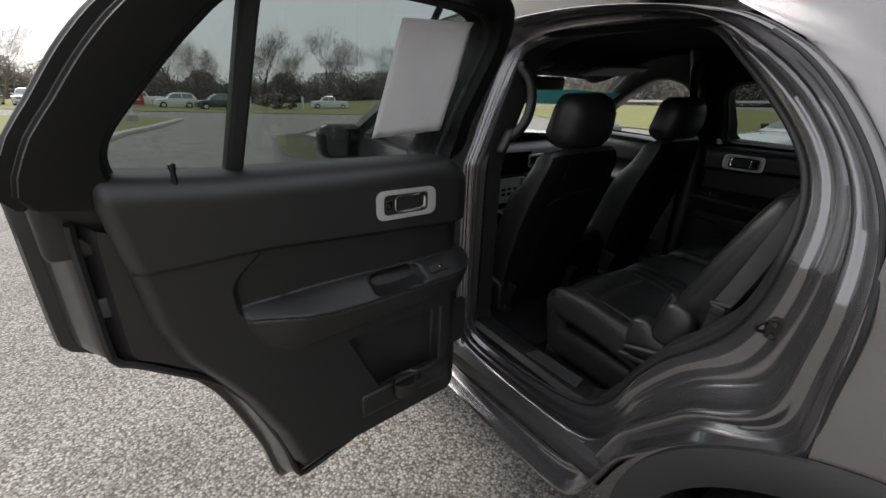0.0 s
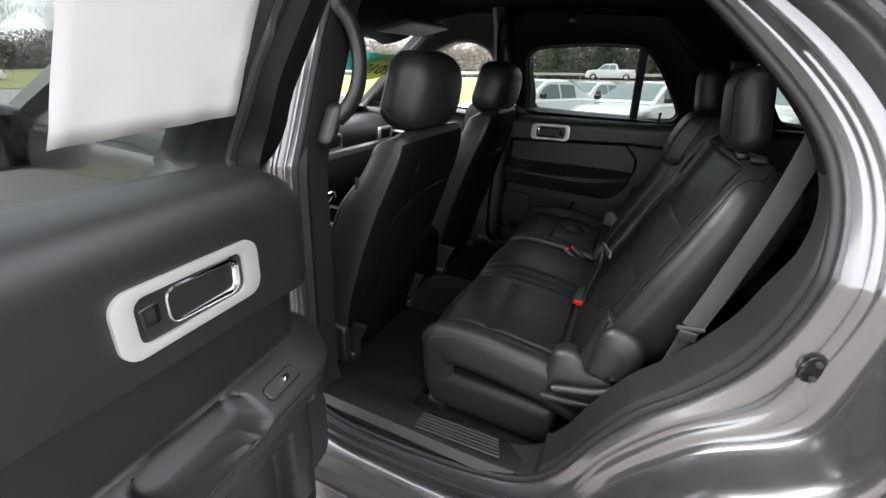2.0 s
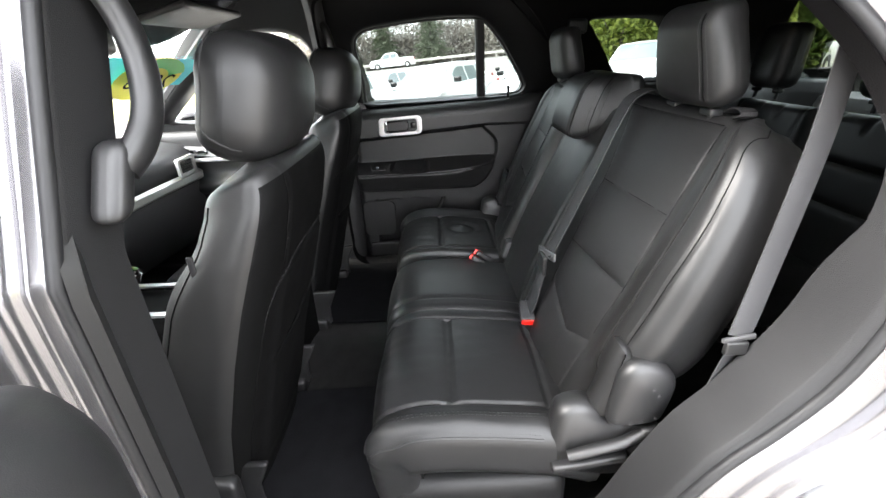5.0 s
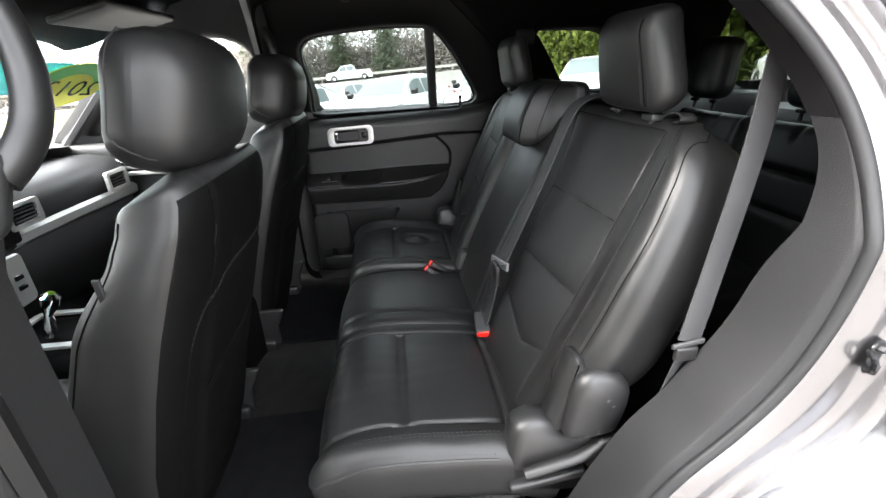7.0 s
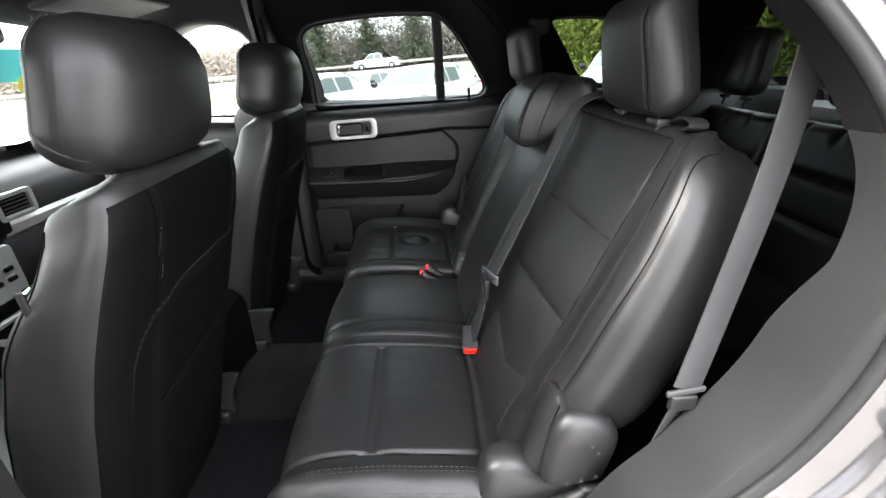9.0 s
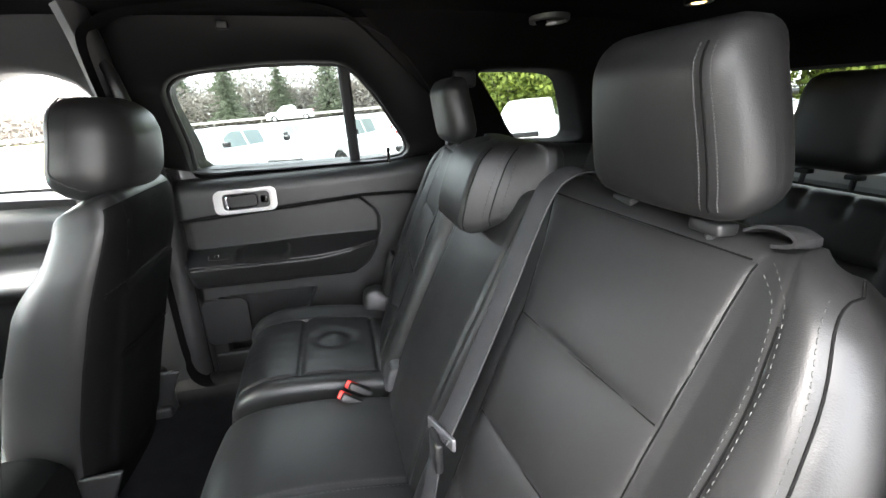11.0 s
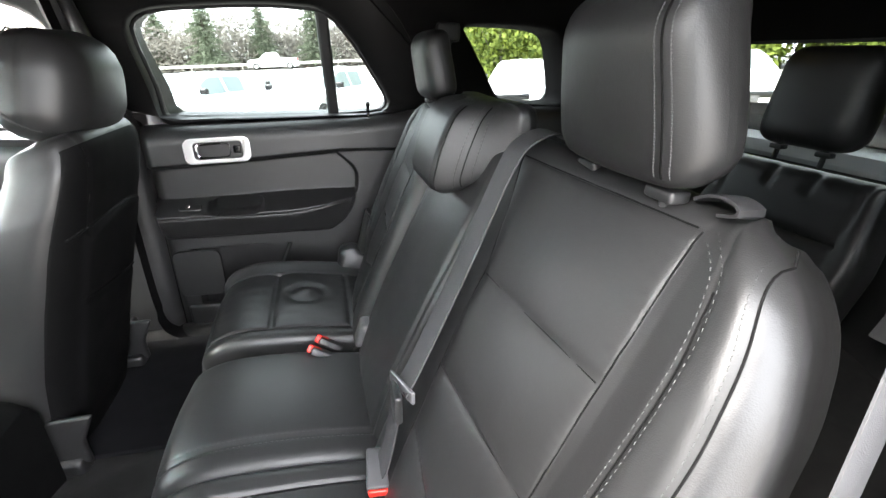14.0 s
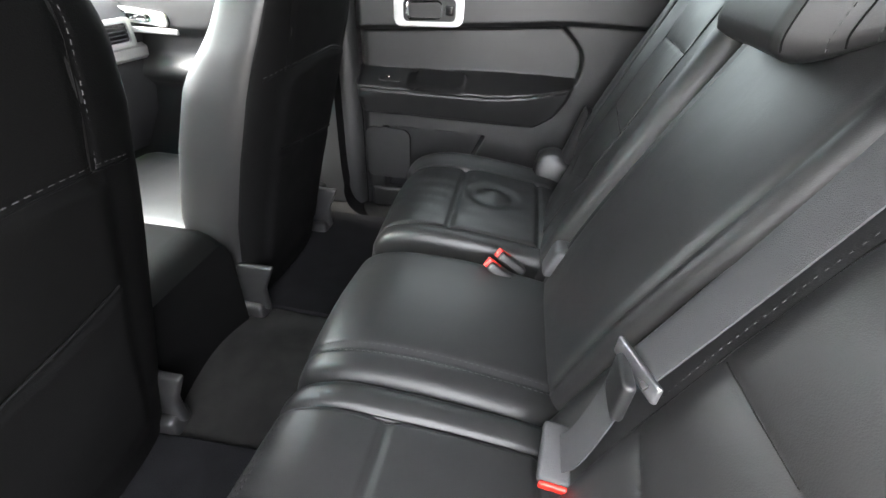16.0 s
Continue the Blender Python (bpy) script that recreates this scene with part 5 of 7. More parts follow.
    part("lock_pin", tube([P(pu, pw2, pz - 0.006), P(pu, pw2, pz + 0.004), P(pu, pw2, pz + 0.006), P(pu, pw2, pz + 0.036), P(pu, pw2, pz + 0.040), P(pu, pw2, pz + 0.050), P(pu, pw2, pz + 0.052)], 0.004, 10, radii=[0.011, 0.010, 0.0055, 0.0046, 0.0065, 0.0065, 0.003]), BLACKGLOSS, door, "black lock pin")
    # pocket bottle holder
    bm = bmesh.new()
    add_grid(bm, [[P(0.30 + 0.045 * math.cos(a) * q, 0.018 + 0.03 * math.sin(a) * q, z) for q, z in ((1, 0.575), (1.05, 0.62), (1.12, 0.625), (0.98, 0.62), (0.9, 0.575))] for a in np.linspace(0, 2 * math.pi, 24, endpoint=False)], close_u=True, close_v=False)
    rbox((0.34, 0.030, 0.08), 0.012, 4, P(0.28, -0.010, 0.575), None, bm)
    part("map_pocket", bm, TRIM, door, "black moulded map pocket")
    # speaker grille outline
    part("speaker_grille", slab(rounded(0.115 if not shut else 0.15, 0.17, 0.03, 6, 0.095 if not shut else 0.17, 0.735), 0.006, lambda a, b, d: P(a, (-0.004 if shut else -0.015) + d, b), bevel=0.003), TRIM, door, "black speaker grille")
    # latch and edge seal
    part("door_latch", rbox((0.030, 0.016, 0.042), 0.005, 3, P(0.958, -0.072, 1.063)), TRIMG, door, "dark steel door latch")
    bm = bmesh.new()
    tube([P(c.y + (p.y - c.y) * 0.865, -0.066 + tw(p.z), c.z + (p.z - c.z) * 0.865) for p in low[18:]], 0.009, 6, bm)
    part("edge_seal", bm, RUBBER, door, "black door edge seal")
    if not shut:
        # weather sheet taped to the glass
        bm = bmesh.new()
        rows = []
        for k in range(15):
            row = []
            for i in range(13):
                a, b = i / 12, k / 14
                u = 0.362 - 0.216 * a - 0.045 * b
                z = 1.347 + 0.264 * b + 0.008 * a
                row.append(fw(u, -0.088 + 0.004 + 0.010 * (1 - b) * (0.5 + 0.5 * noise.noise((a * 3, b * 3, 1))) + 0.004 * noise.noise((a * 7, b * 7, 4)), z))
            rows.append(row)
        add_grid(bm, rows)
        sheet = part("paper_sheet", bm, PAPER, None)
        sheet.matrix_world = m
        mod = sheet.modifiers.new("thickness", "SOLIDIFY")
        mod.thickness = 0.0004
        tagged(sheet, "blank back of a white paper sheet taped to the door glass", "paper")
    stance = CANT
    return door


def axes(o, x, y, z=(0, 0, 1)):
    m = Matrix.Identity(4)
    for i, v in enumerate((x, y, z)):
        m.col[i] = (*v, 0)
    m.translation = o
    return m


# shut door on the far side: u runs back, the mesh's second axis runs out of the car
rear_door(-1, CANT @ axes((0.735, HINGE_Y, 0.0), (0, -1, 0), (1, 0, 0)), True)
rear_door(1, CANT @ axes((-0.902, 0.190, 0.028), (-0.9945, -0.105, 0), (0.105, -0.9945, 0)), False)

# ---- cabin ----
stance = CANT
# headliner, an object of its own
bm = bmesh.new()
rows = []
for y in np.linspace(-1.62, 1.02, 60):
    zc = 1.688 - 0.03 * ((y + 0.2) / 1.2) ** 2 - 0.13 * smooth(0.55, 1.02, y) - 0.03 * smooth(-1.3, -1.62, y)
    rows.append([(x, y, zc - 0.016 * abs(x / 0.5) ** 2 - 0.02 * smooth(0.45, 0.60, abs(x)) ** 1.5) for x in np.linspace(-0.572, 0.572, 46)])
add_grid(bm, rows)
ceiling = part("ceiling", bm, CLOTH, None, angle=70)
mod = ceiling.modifiers.new("thickness", "SOLIDIFY")
mod.thickness, mod.offset = 0.015, 1
tagged(ceiling, "black cloth headliner of the car", "headliner", kind="structure")

# roof vent ring and cargo lamp
vent = thing("roof_vent", "oval black roof vent with a silver rim", "air vent")
c = Vector((0.488, -0.755, 1.640))
bm = bmesh.new()
ring = lambda r, dz: [(c.x + r * 1.25 * math.cos(a), c.y + r * math.sin(a), c.z + dz) for a in np.linspace(0, 2 * math.pi, 36, endpoint=False)]
add_grid(bm, [ring(0.052, 0.008), ring(0.052, -0.004), ring(0.048, -0.008), ring(0.043, -0.006), ring(0.042, 0.008)], close_v=True)
part("rim", bm, STEEL, vent, "silver rim")
bm = bmesh.new()
V = add_grid(bm, [ring(0.043, 0.0), ring(0.03, 0.002), ring(0.004, 0.004)], close_v=True)
bm.faces.new(V[-1])
part("bowl", bm, BLACKGLOSS, vent)
LAMPM = bpy.data.materials.new("lamp_lens")
LAMPM.use_nodes = True
_b = LAMPM.node_tree.nodes["Principled BSDF"]
_b.inputs["Base Color"].default_value = (0.9, 0.8, 0.5, 1)
_b.inputs["Emission Color"].default_value = (1.0, 0.72, 0.28, 1)
_b.inputs["Emission Strength"].default_value = 0.35
lamp = thing("cargo_lamp", "small lit round lamp in the headliner", "lamp")
c = Vector((0.292, -1.06, 1.654))
bm = bmesh.new()
add_grid(bm, [ring(0.030, 0.008), ring(0.030, -0.003), ring(0.026, -0.006), ring(0.018, -0.004), ring(0.017, 0.006)], close_v=True)
part("lamp_rim", bm, TRIM, lamp)
bm = bmesh.new()
V = add_grid(bm, [ring(0.0175, -0.001), ring(0.012, -0.005), ring(0.003, -0.006)], close_v=True)
bm.faces.new(V[-1])
part("lens", bm, LAMPM, lamp, "glowing warm lens")
hook = part("coat_hook", rbox((0.02, 0.03, 0.02), 0.006, 3, (0.58, 0.10, 1.628)), TRIM)
tagged(hook, "small black coat hook under the headliner", "hook")

# floor: carpet with a low tunnel, mats and sill plate
bm = bmesh.new()
rows = []
for y in np.linspace(-2.0, 1.55, 60):
    row = []
    for x in np.linspace(-0.74, 0.74, 50):
        z = 0.525 + 0.05 * math.exp(-(x / 0.14) ** 2) + 0.12 * smooth(-0.55, -0.72, y) + 0.02 * smooth(0.62, 0.72, abs(x)) + 0.002 * noise.noise((x * 9, y * 9, 2))
        row.append((x, y, z))
    rows.append(row)
add_grid(bm, rows)
fl = part("floor", bm, CARPET, None, angle=80)
mod = fl.modifiers.new("thickness", "SOLIDIFY")
mod.thickness, mod.offset = 0.02, -1
tagged(fl, "charcoal carpet of the car floor", "carpet", kind="structure")
for cx, s in ((-0.395, -1), (0.395, 1)):
    out = [(cx + a, b) for a, b in [(-0.245, 0.50), (-0.245, 0.20), (-0.225, 0.165), (-0.10, 0.155), (0.17, 0.155), (0.215, 0.175), (0.225, 0.22), (0.215, 0.50), (0.18, 0.60), (-0.2, 0.60)]]
    if s > 0:
        out = [(2 * cx - a, b) for a, b in out]
    bm = slab([(p.y, p.z) for p in spline([(0, *q) for q in out], 60, True)], 0.012, lambda a, b, d: (a, b, 0.536 + d), bevel=0.004)
    tagged(part("floor_mat", bm, MATMAT), "black carpet floor mat on the car floor", "floor mat", "floor mats")
sill = thing("sill_plate", "ribbed charcoal plastic sill plate in the door opening", "sill plate")
bm = bmesh.new()
add_grid(bm, [[(x, y, z + 0.012 * smooth(-0.05, -0.25, y)) for x, z in ((-0.752, 0.565), (-0.735, 0.582), (-0.70, 0.585), (-0.65, 0.572), (-0.62, 0.545), (-0.615, 0.53))] for y in np.linspace(-0.20, 0.40, 24)])
part("plate", bm, TRIM, sill)
for k in range(6):
    part("rib", tube([(-0.72 + 0.011 * k, -0.13 + 0.004 * k, 0.588 + 0.010 - 0.0015 * k), (-0.72 + 0.011 * k, 0.10, 0.5865 - 0.0015 * k)], 0.0028, 6), TRIMG, sill)

# trim that lines the near opening: inside the seal, wide at the rear pillar
def lining(s):
    bm = bmesh.new()
    rows = []
    for f, x in ((0.03, 0.750), (-0.02, 0.748), (-0.10, 0.744), (-0.190, 0.738), (-0.205, 0.733), (-0.225, 0.715), (-0.262, 0.680), (-0.275, 0.650)):
        row = []
        for (oy, oz), (cy, cz) in zip(OPENC, CUTC):
            k = smooth(-0.05, -0.40, oy) * smooth(1.75, 1.45, oz) * smooth(0.5, 0.62, oz)
            up = smooth(1.12, 1.34, oz) * smooth(-0.05, -0.30, oy)
            ff = f * (0.36 + 0.15 * k) * (0.35 if oz < 0.62 else 1.0) * (1 - 0.55 * up)
            y, z = oy + (cy - oy) * ff, oz + (cz - oz) * ff
            row.append((s * (x + (0.742 - x) * 0.6 * up - lean(z)), y, z))
        rows.append(row)
    add_grid(bm, rows, close_v=True)
    return bm


bm, upper = lining(-1), lining(-1)
high = lambda f: f.calc_center_median().z > 1.345 and f.calc_center_median().y < -0.15
bmesh.ops.delete(bm, geom=[f for f in bm.faces if high(f)], context="FACES")
bmesh.ops.delete(upper, geom=[f for f in upper.faces if not high(f)], context="FACES")
for v in upper.verts:
    v.co.x += 0.003
part("opening_trim", bm, LINING, car, "black plastic opening trim", angle=60)
part("pillar_trim", upper, CLOTH, car, "black upper pillar trim", angle=60)
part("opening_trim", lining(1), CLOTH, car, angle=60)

# rear quarter trims with ledge, cup holders and window surround
for s in (-1, 1):
    qt = thing("quarter_trim", "black plastic rear side trim with cup holders", "trim panel", "rear side trims")
    bm = bmesh.new()
    rows = []
    for y in np.linspace(-0.625, -1.66, 40):
        zt = 1.285 - 0.02 * smooth(-0.9, -1.9, y)
        xi = 0.655 - 0.08 * smooth(-1.35, -1.66, y)
        prof = [(0.60, 0.56), (0.60, 0.70), (0.605, 0.82), (0.61, 0.90), (0.625, 0.955), (xi - 0.002, 0.975), (xi, 1.05), (xi + 0.005, 1.15), (xi + 0.012, zt - 0.05), (xi + 0.025, zt - 0.012), (xi + 0.06, zt), (0.78, zt)]
        rows.append([(s * x, y, z) for x, z in prof])
    add_grid(bm, rows)
    part("side_panel", bm, TRIM, qt, angle=60)
    # panel between the door opening and the rear, with a storage bin
    bm = bmesh.new()
    rows = []
    for y in np.linspace(-0.33, -0.66, 26):
        zt = interp(y, [-0.66, -0.58, -0.54, -0.49, -0.44, -0.38, -0.33], [1.215, 1.19, 1.12, 1.0, 0.90, 0.81, 0.74])
        rows.append([(s * (x + 0.02 * smooth(-0.5, -0.66, y)), y, z) for x, z in [(0.628, 0.56), (0.630, 0.56 + (zt - 0.56) * 0.5), (0.634, zt - 0.05), (0.638, zt - 0.018), (0.642, zt - 0.006), (0.650, zt - 0.002), (0.655 + 0.03 * smooth(-0.56, -0.62, y), zt)]])
    add_grid(bm, rows)
    part("front_panel", bm, TRIM, qt, "black plastic panel behind the door opening", angle=60)
    bm = bmesh.new()
    add_grid(bm, [[(s * (0.676 + r * 0.7 * math.cos(a)), -0.640 + r * 1.5 * math.sin(a), z) for r, z in ((0.048, 1.195), (0.047, 1.206), (0.042, 1.209), (0.037, 1.204), (0.033, 1.16), (0.002, 1.158))] for a in np.linspace(0, 2 * math.pi, 30, endpoint=False)], close_u=True)
    part("storage_bin", bm, TRIMG, qt, "oval storage bin")
    # ledge between seat and panel
    bm = bmesh.new()
    rbox((0.14, 0.62, 0.10), 0.03, 6, (s * 0.60, -0.98, 0.90), None, bm)
    part("ledge", bm, TRIM, qt, "black moulded ledge")
    for yy in (-0.84, -0.98):
        bm = bmesh.new()
        add_grid(bm, [[(s * 0.60 + r * math.cos(a), yy + r * math.sin(a), z) for r, z in ((0.052, 0.948), (0.050, 0.958), (0.044, 0.958), (0.040, 0.95), (0.037, 0.90), (0.002, 0.90))] for a in np.linspace(0, 2 * math.pi, 28, endpoint=False)], close_u=True)
        part("cup_holder", bm, BLACKGLOSS, qt)
    # surround of the quarter glass
    out = quarter_outline(s)
    win = spline([(0, *q) for q in out], 80, True)
    frame_o = []
    for p in win:
        d = Vector((p.y + (1.01 if s < 0 else 0.87), p.z - 1.43))
        k = 0
        q = Vector((p.y, p.z))
        while (-1.55 if s < 0 else -1.33) < q.x < interp(q.y, [1.24, 1.40, 1.53, 1.66], [-0.62, -0.61, -0.54, -0.40] if s < 0 else [-0.535, -0.50, -0.40, -0.24]) and 1.265 < q.y < 1.66 and k < 400:
            q += d.normalized() * 0.004
            k += 1
        frame_o.append((q.x, q.y))
    bm = bmesh.new()
    rows = []
    for f, x in ((0.0, 0.90), (0.0, 0.765), (0.03, 0.745), (0.10, 0.737), (0.4, 0.728), (1.0, 0.715)):
        rows.append([(s * (x - lean(p.z + (o[1] - p.z) * f)), p.y + (o[0] - p.y) * f, p.z + (o[1] - p.z) * f) for p, o in zip(win, frame_o)])
    add_grid(bm, rows, close_v=True)
    part("window_surround", bm, CLOTH, qt, "black window surround", angle=50)
    if s > 0:
        continue
    bm = bmesh.new()
    add_grid(bm, [[(s * x, y, z) for x, y, z in ((0.72 - lean(z), -1.50, z), (0.64 - lean(z), -1.56, z), (0.55 - 0.6 * lean(z), -1.62, z), (0.52 - 0.5 * lean(z), -1.70, z))] for z in np.linspace(1.24, 1.68, 8)])
    part("rear_pillar_trim", bm, CLOTH, qt)

# tailgate lining under and over the back glass
tg = thing("tailgate_trim", "black lining with a pale sill round the back glass", "trim panel")
LIGHTTRIM = material("pale_grey_trim", (0.42, 0.43, 0.43), 0.6, vary=0.06, scale=6, bump=0.2, bscale=400)
bm = bmesh.new()
add_grid(bm, [[(x, -1.64 + 0.07 * abs(x / 0.7) ** 3 + dy, z) for dy, z in ((0.06, 0.55), (0.06, 1.13), (0.055, 1.168))] for x in np.linspace(-0.70, 0.70, 20)])
part("lower_lining", bm, TRIM, tg, "black tailgate lining")
bm = bmesh.new()
add_grid(bm, [[(x, -1.64 + 0.07 * abs(x / 0.7) ** 3 + dy, z) for dy, z in ((0.06, 1.164), (0.064, 1.178), (0.05, 1.212), (-0.03, 1.228))] for x in np.linspace(-0.18, 0.74, 20)])
part("glass_sill", bm, LIGHTTRIM, tg, "pale grey sill under the back glass")
bm = bmesh.new()
rows = []
for z in np.linspace(1.15, 1.52, 38):
    e = interp(z, [1.15, 1.22, 1.30, 1.36, 1.40, 1.44, 1.465, 1.485, 1.50, 1.66], [-0.17, -0.135, -0.108, -0.095, -0.078, -0.035, 0.012, 0.065, 0.13, 0.30])
    rows.append([(-0.66, -1.50, z), (-0.45, -1.575, z), (e - 0.03, -1.602, z), (e - 0.006, -1.608, z), (e, -1.62, z), (e, -1.66, z)])
add_grid(bm, rows)
part("side_lining", bm, CLOTH, tg, "black lining beside the back glass", angle=50)
bm = bmesh.new()
add_grid(bm, [[(x, -1.56 + 0.06 * abs(x / 0.7) ** 3 + dy, z) for dy, z in ((0.00, 1.497), (0.03, 1.505), (0.06, 1.56), (0.06, 1.70))] for x in np.linspace(-0.66, 0.66, 20)])
part("header", bm, CLOTH, tg)

# middle pillars with their grab handles
for s in (-1, 1):
    pl = thing("door_pillar", "black plastic pillar trim between the doors with a grab handle", "pillar trim", "door pillars")
    bm = bmesh.new()
    rows = []
    for z in np.linspace(0.55, 1.66, 30):
        k = smooth(1.22, 1.30, z)
        y0 = (0.385 if s < 0 else 0.345) + 0.02 * k
        y1 = 0.60 - (0.06 if s < 0 else 0.165) * k
        xi = 0.706 - 0.010 * k - lean(z)
        xo = 0.752 - lean(z)
        rows.append([(s * x, y, z) for x, y in ((xo, y0 + 0.012), (xi + 0.03, y0 + 0.004), (xi + 0.008, y0 + 0.016), (xi, y0 + 0.045), (xi, y1 - 0.03), (xi + 0.02, y1), (xo, y1))])
    add_grid(bm, rows)
    part("pillar_cover", bm, TRIM, pl, angle=50)
    if s > 0:
        part("pillar_post", rbox((0.02, 0.30, 0.80), 0.006, 2, (0.815, 0.43, 0.85)), SHADEPAINT, pl, "dark painted steel post behind the cover")
    pts = spline([(s * 0.652, 0.364, 1.322), (s * 0.630, 0.354, 1.342), (s * 0.606, 0.350, 1.368), (s * 0.588, 0.350, 1.400), (s * 0.576, 0.354, 1.440), (s * 0.574, 0.362, 1.482), (s * 0.582, 0.374, 1.520), (s * 0.595, 0.392, 1.548)], 44)
    part("grab_handle", tube(pts, 0.0150, 12, flat=1.25), TRIM, pl, "black moulded grab handle")
    part("handle_foot", rbox((0.034, 0.042, 0.086), 0.016, 5, (s * 0.664, 0.372, 1.312), lambda p: (p.x - s * 0.55 * (p.z - 1.312), p.y, p.z)), TRIM, pl)
    part("handle_foot", rbox((0.045, 0.045, 0.05), 0.018, 4, (s * 0.592, 0.400, 1.555)), TRIM, pl)

# seat belts
def belt(name, label, pts, across, width=0.047, n=40):
    b = thing(name, label, "seat belt", "seat belts")
    part("webbing", strap(spline(pts, n), width, 0.0018, across), BELT, b, "grey woven webbing")
    return b


b = belt("seat_belt", "grey middle seat belt hanging over the backrest into its buckle", [(-0.198, -0.50, 1.326), (-0.210, -0.458, 1.342), (-0.220, -0.418, 1.332), (-0.226, -0.392, 1.300), (-0.234, -0.335, 1.165), (-0.242, -0.270, 1.02), (-0.246, -0.250, 0.985)], (1, 0, 0))
part("latch_plate", rbox((0.058, 0.006, 0.022), 0.003, 2, (-0.248, -0.250, 0.990), lambda p: (p.x, p.y + 0.4 * (p.x + 0.248), p.z)), STEEL, b, "steel latch plate")
part("latch_plate", rbox((0.044, 0.012, 0.05), 0.005, 3, (-0.251, -0.241, 0.966)), TRIM, b)
part("lap_webbing", strap(spline([(-0.250, -0.243, 0.982), (-0.254, -0.233, 0.92), (-0.256, -0.222, 0.868), (-0.250, -0.214, 0.84)], 16), 0.040, 0.0018, (1, 0.1, 0)), BELT, b)
bk = thing("belt_buckle", "grey belt buckle with a red button on the seat cushion", "belt buckle", "belt buckles")
Mb = Matrix.Translation((-0.245, -0.210, 0.828)) @ Matrix.Rotation(radians(84), 4, "Z") @ Matrix.Rotation(radians(-14), 4, "X")
bm = rbox((0.036, 0.066, 0.020), 0.005, 3)
bm.transform(Mb)
part("casing", bm, BELT, bk)
bm = rbox((0.031, 0.006, 0.016), 0.003, 3, (0, 0.035, 0.0))
bm.transform(Mb)
part("release_button", bm, RED, bk, "red release button")
for dx in (0.15, 0.185):
    bk = thing("belt_buckle", "dark belt buckle with a red button between the rear seats", "belt buckle", "belt buckles")
    Mb = Matrix.Translation((dx - 0.035, -0.128 - (dx - 0.15) * 0.5, 0.796)) @ Matrix.Rotation(radians(35), 4, "X") @ Matrix.Rotation(radians(20), 4, "Y")
    bm = rbox((0.032, 0.06, 0.018), 0.005, 3)
    bm.transform(Mb)
    part("casing", bm, TRIM, bk)
    bm = rbox((0.008, 0.030, 0.019), 0.003, 3, (0, 0.022, 0.001))
    bm.transform(Mb)
    part("release_button", bm, RED, bk, "red release button")
part_b = thing("latch_stub", "grey plastic belt stub beside the rear backrest", "belt stub")
part("stub", rbox((0.05, 0.03, 0.06), 0.010, 4, (0.135, -0.225, 0.83), lambda p: (p.x, p.y - 0.3 * (p.z - 0.83), p.z)), TRIMG, part_b)

for s in (-1, 1):
    b = belt("seat_belt", "grey shoulder belt hanging from the rear pillar", [(s * 0.575, -0.532, 1.50), (s * 0.574, -0.526, 1.46), (s * 0.598, -0.502, 1.30), (s * 0.630, -0.456, 1.12), (s * 0.648, -0.430, 1.035)], (0.12 * s, 0.99, 0), 0.038)
    part("belt_guide", rbox((0.03, 0.07, 0.05), 0.012, 4, (s * 0.580, -0.536, 1.495)), TRIM, b, "black belt guide")
    part("latch_plate", rbox((0.006, 0.048, 0.009), 0.003, 3, (s * 0.651, -0.428, 1.034), lambda p: (p.x, p.y, p.z - 0.15 * (p.y + 0.428))), TRIMG, b, "dark latch plate")
    part("latch_plate", rbox((0.010, 0.034, 0.024), 0.004, 3, (s * 0.652, -0.426, 1.018)), TRIM, b)
    part("lap_webbing", strap(spline([(s * 0.648, -0.430, 1.026), (s * 0.640, -0.415, 0.92), (s * 0.630, -0.40, 0.78), (s * 0.625, -0.40, 0.66)], 20), 0.038, 0.0018, (0.4 * s, 0.9, 0)), BELT, b)
    b = belt("seat_belt", "grey third-row belt hanging from the rear roof side", [(-0.285, -1.34, 1.372), (-0.277, -1.305, 1.345), (-0.270, -1.30, 1.20), (-0.266, -1.29, 1.06), (-0.262, -1.24, 0.92)] if s < 0 else [(0.605, -1.065, 1.40), (0.589, -1.039, 1.363), (0.540, -0.976, 1.262), (0.488, -0.912, 1.16), (0.45, -0.87, 1.07)], (0.95, 0.3, 0) if s < 0 else (0.3, 0.95, 0), 0.030 if s < 0 else 0.047)
    part("belt_guide", rbox((0.03, 0.06, 0.04), 0.01, 3, (0.606, -1.066, 1.40) if s > 0 else (-0.286, -1.342, 1.375)), TRIM, b)

# striker on the near door frame
st = thing("door_striker", "steel door striker bolted to the grey door frame", "door striker")
c = Vector((-0.762, -0.568, 1.084))
bm = slab(rounded(0.026, 0.046, 0.011, 4), 0.004, lambda a, b, d: c + Vector((-0.006 - d * 0.9 - 0.25 * a, a - d * 0.3, b)), bevel=0.0015)
part("striker_plate", bm, BLACKGLOSS, st, "dark striker plate")
for dz in (-0.013, 0.013):
    part("bolt", tube([c + Vector((-0.008, -0.002, dz)), c + Vector((-0.015, -0.004, dz))], 0.0045, 6), TRIMG, st)
part("loop", tube([c + Vector(v) for v in ((-0.008, 0.009, 0.009), (-0.020, 0.016, 0.009), (-0.026, 0.020, 0.005), (-0.027, 0.021, 0.0), (-0.026, 0.020, -0.005), (-0.020, 0.016, -0.009), (-0.008, 0.009, -0.009))], 0.0038, 8), BLACKGLOSS, st, "dark striker loop")

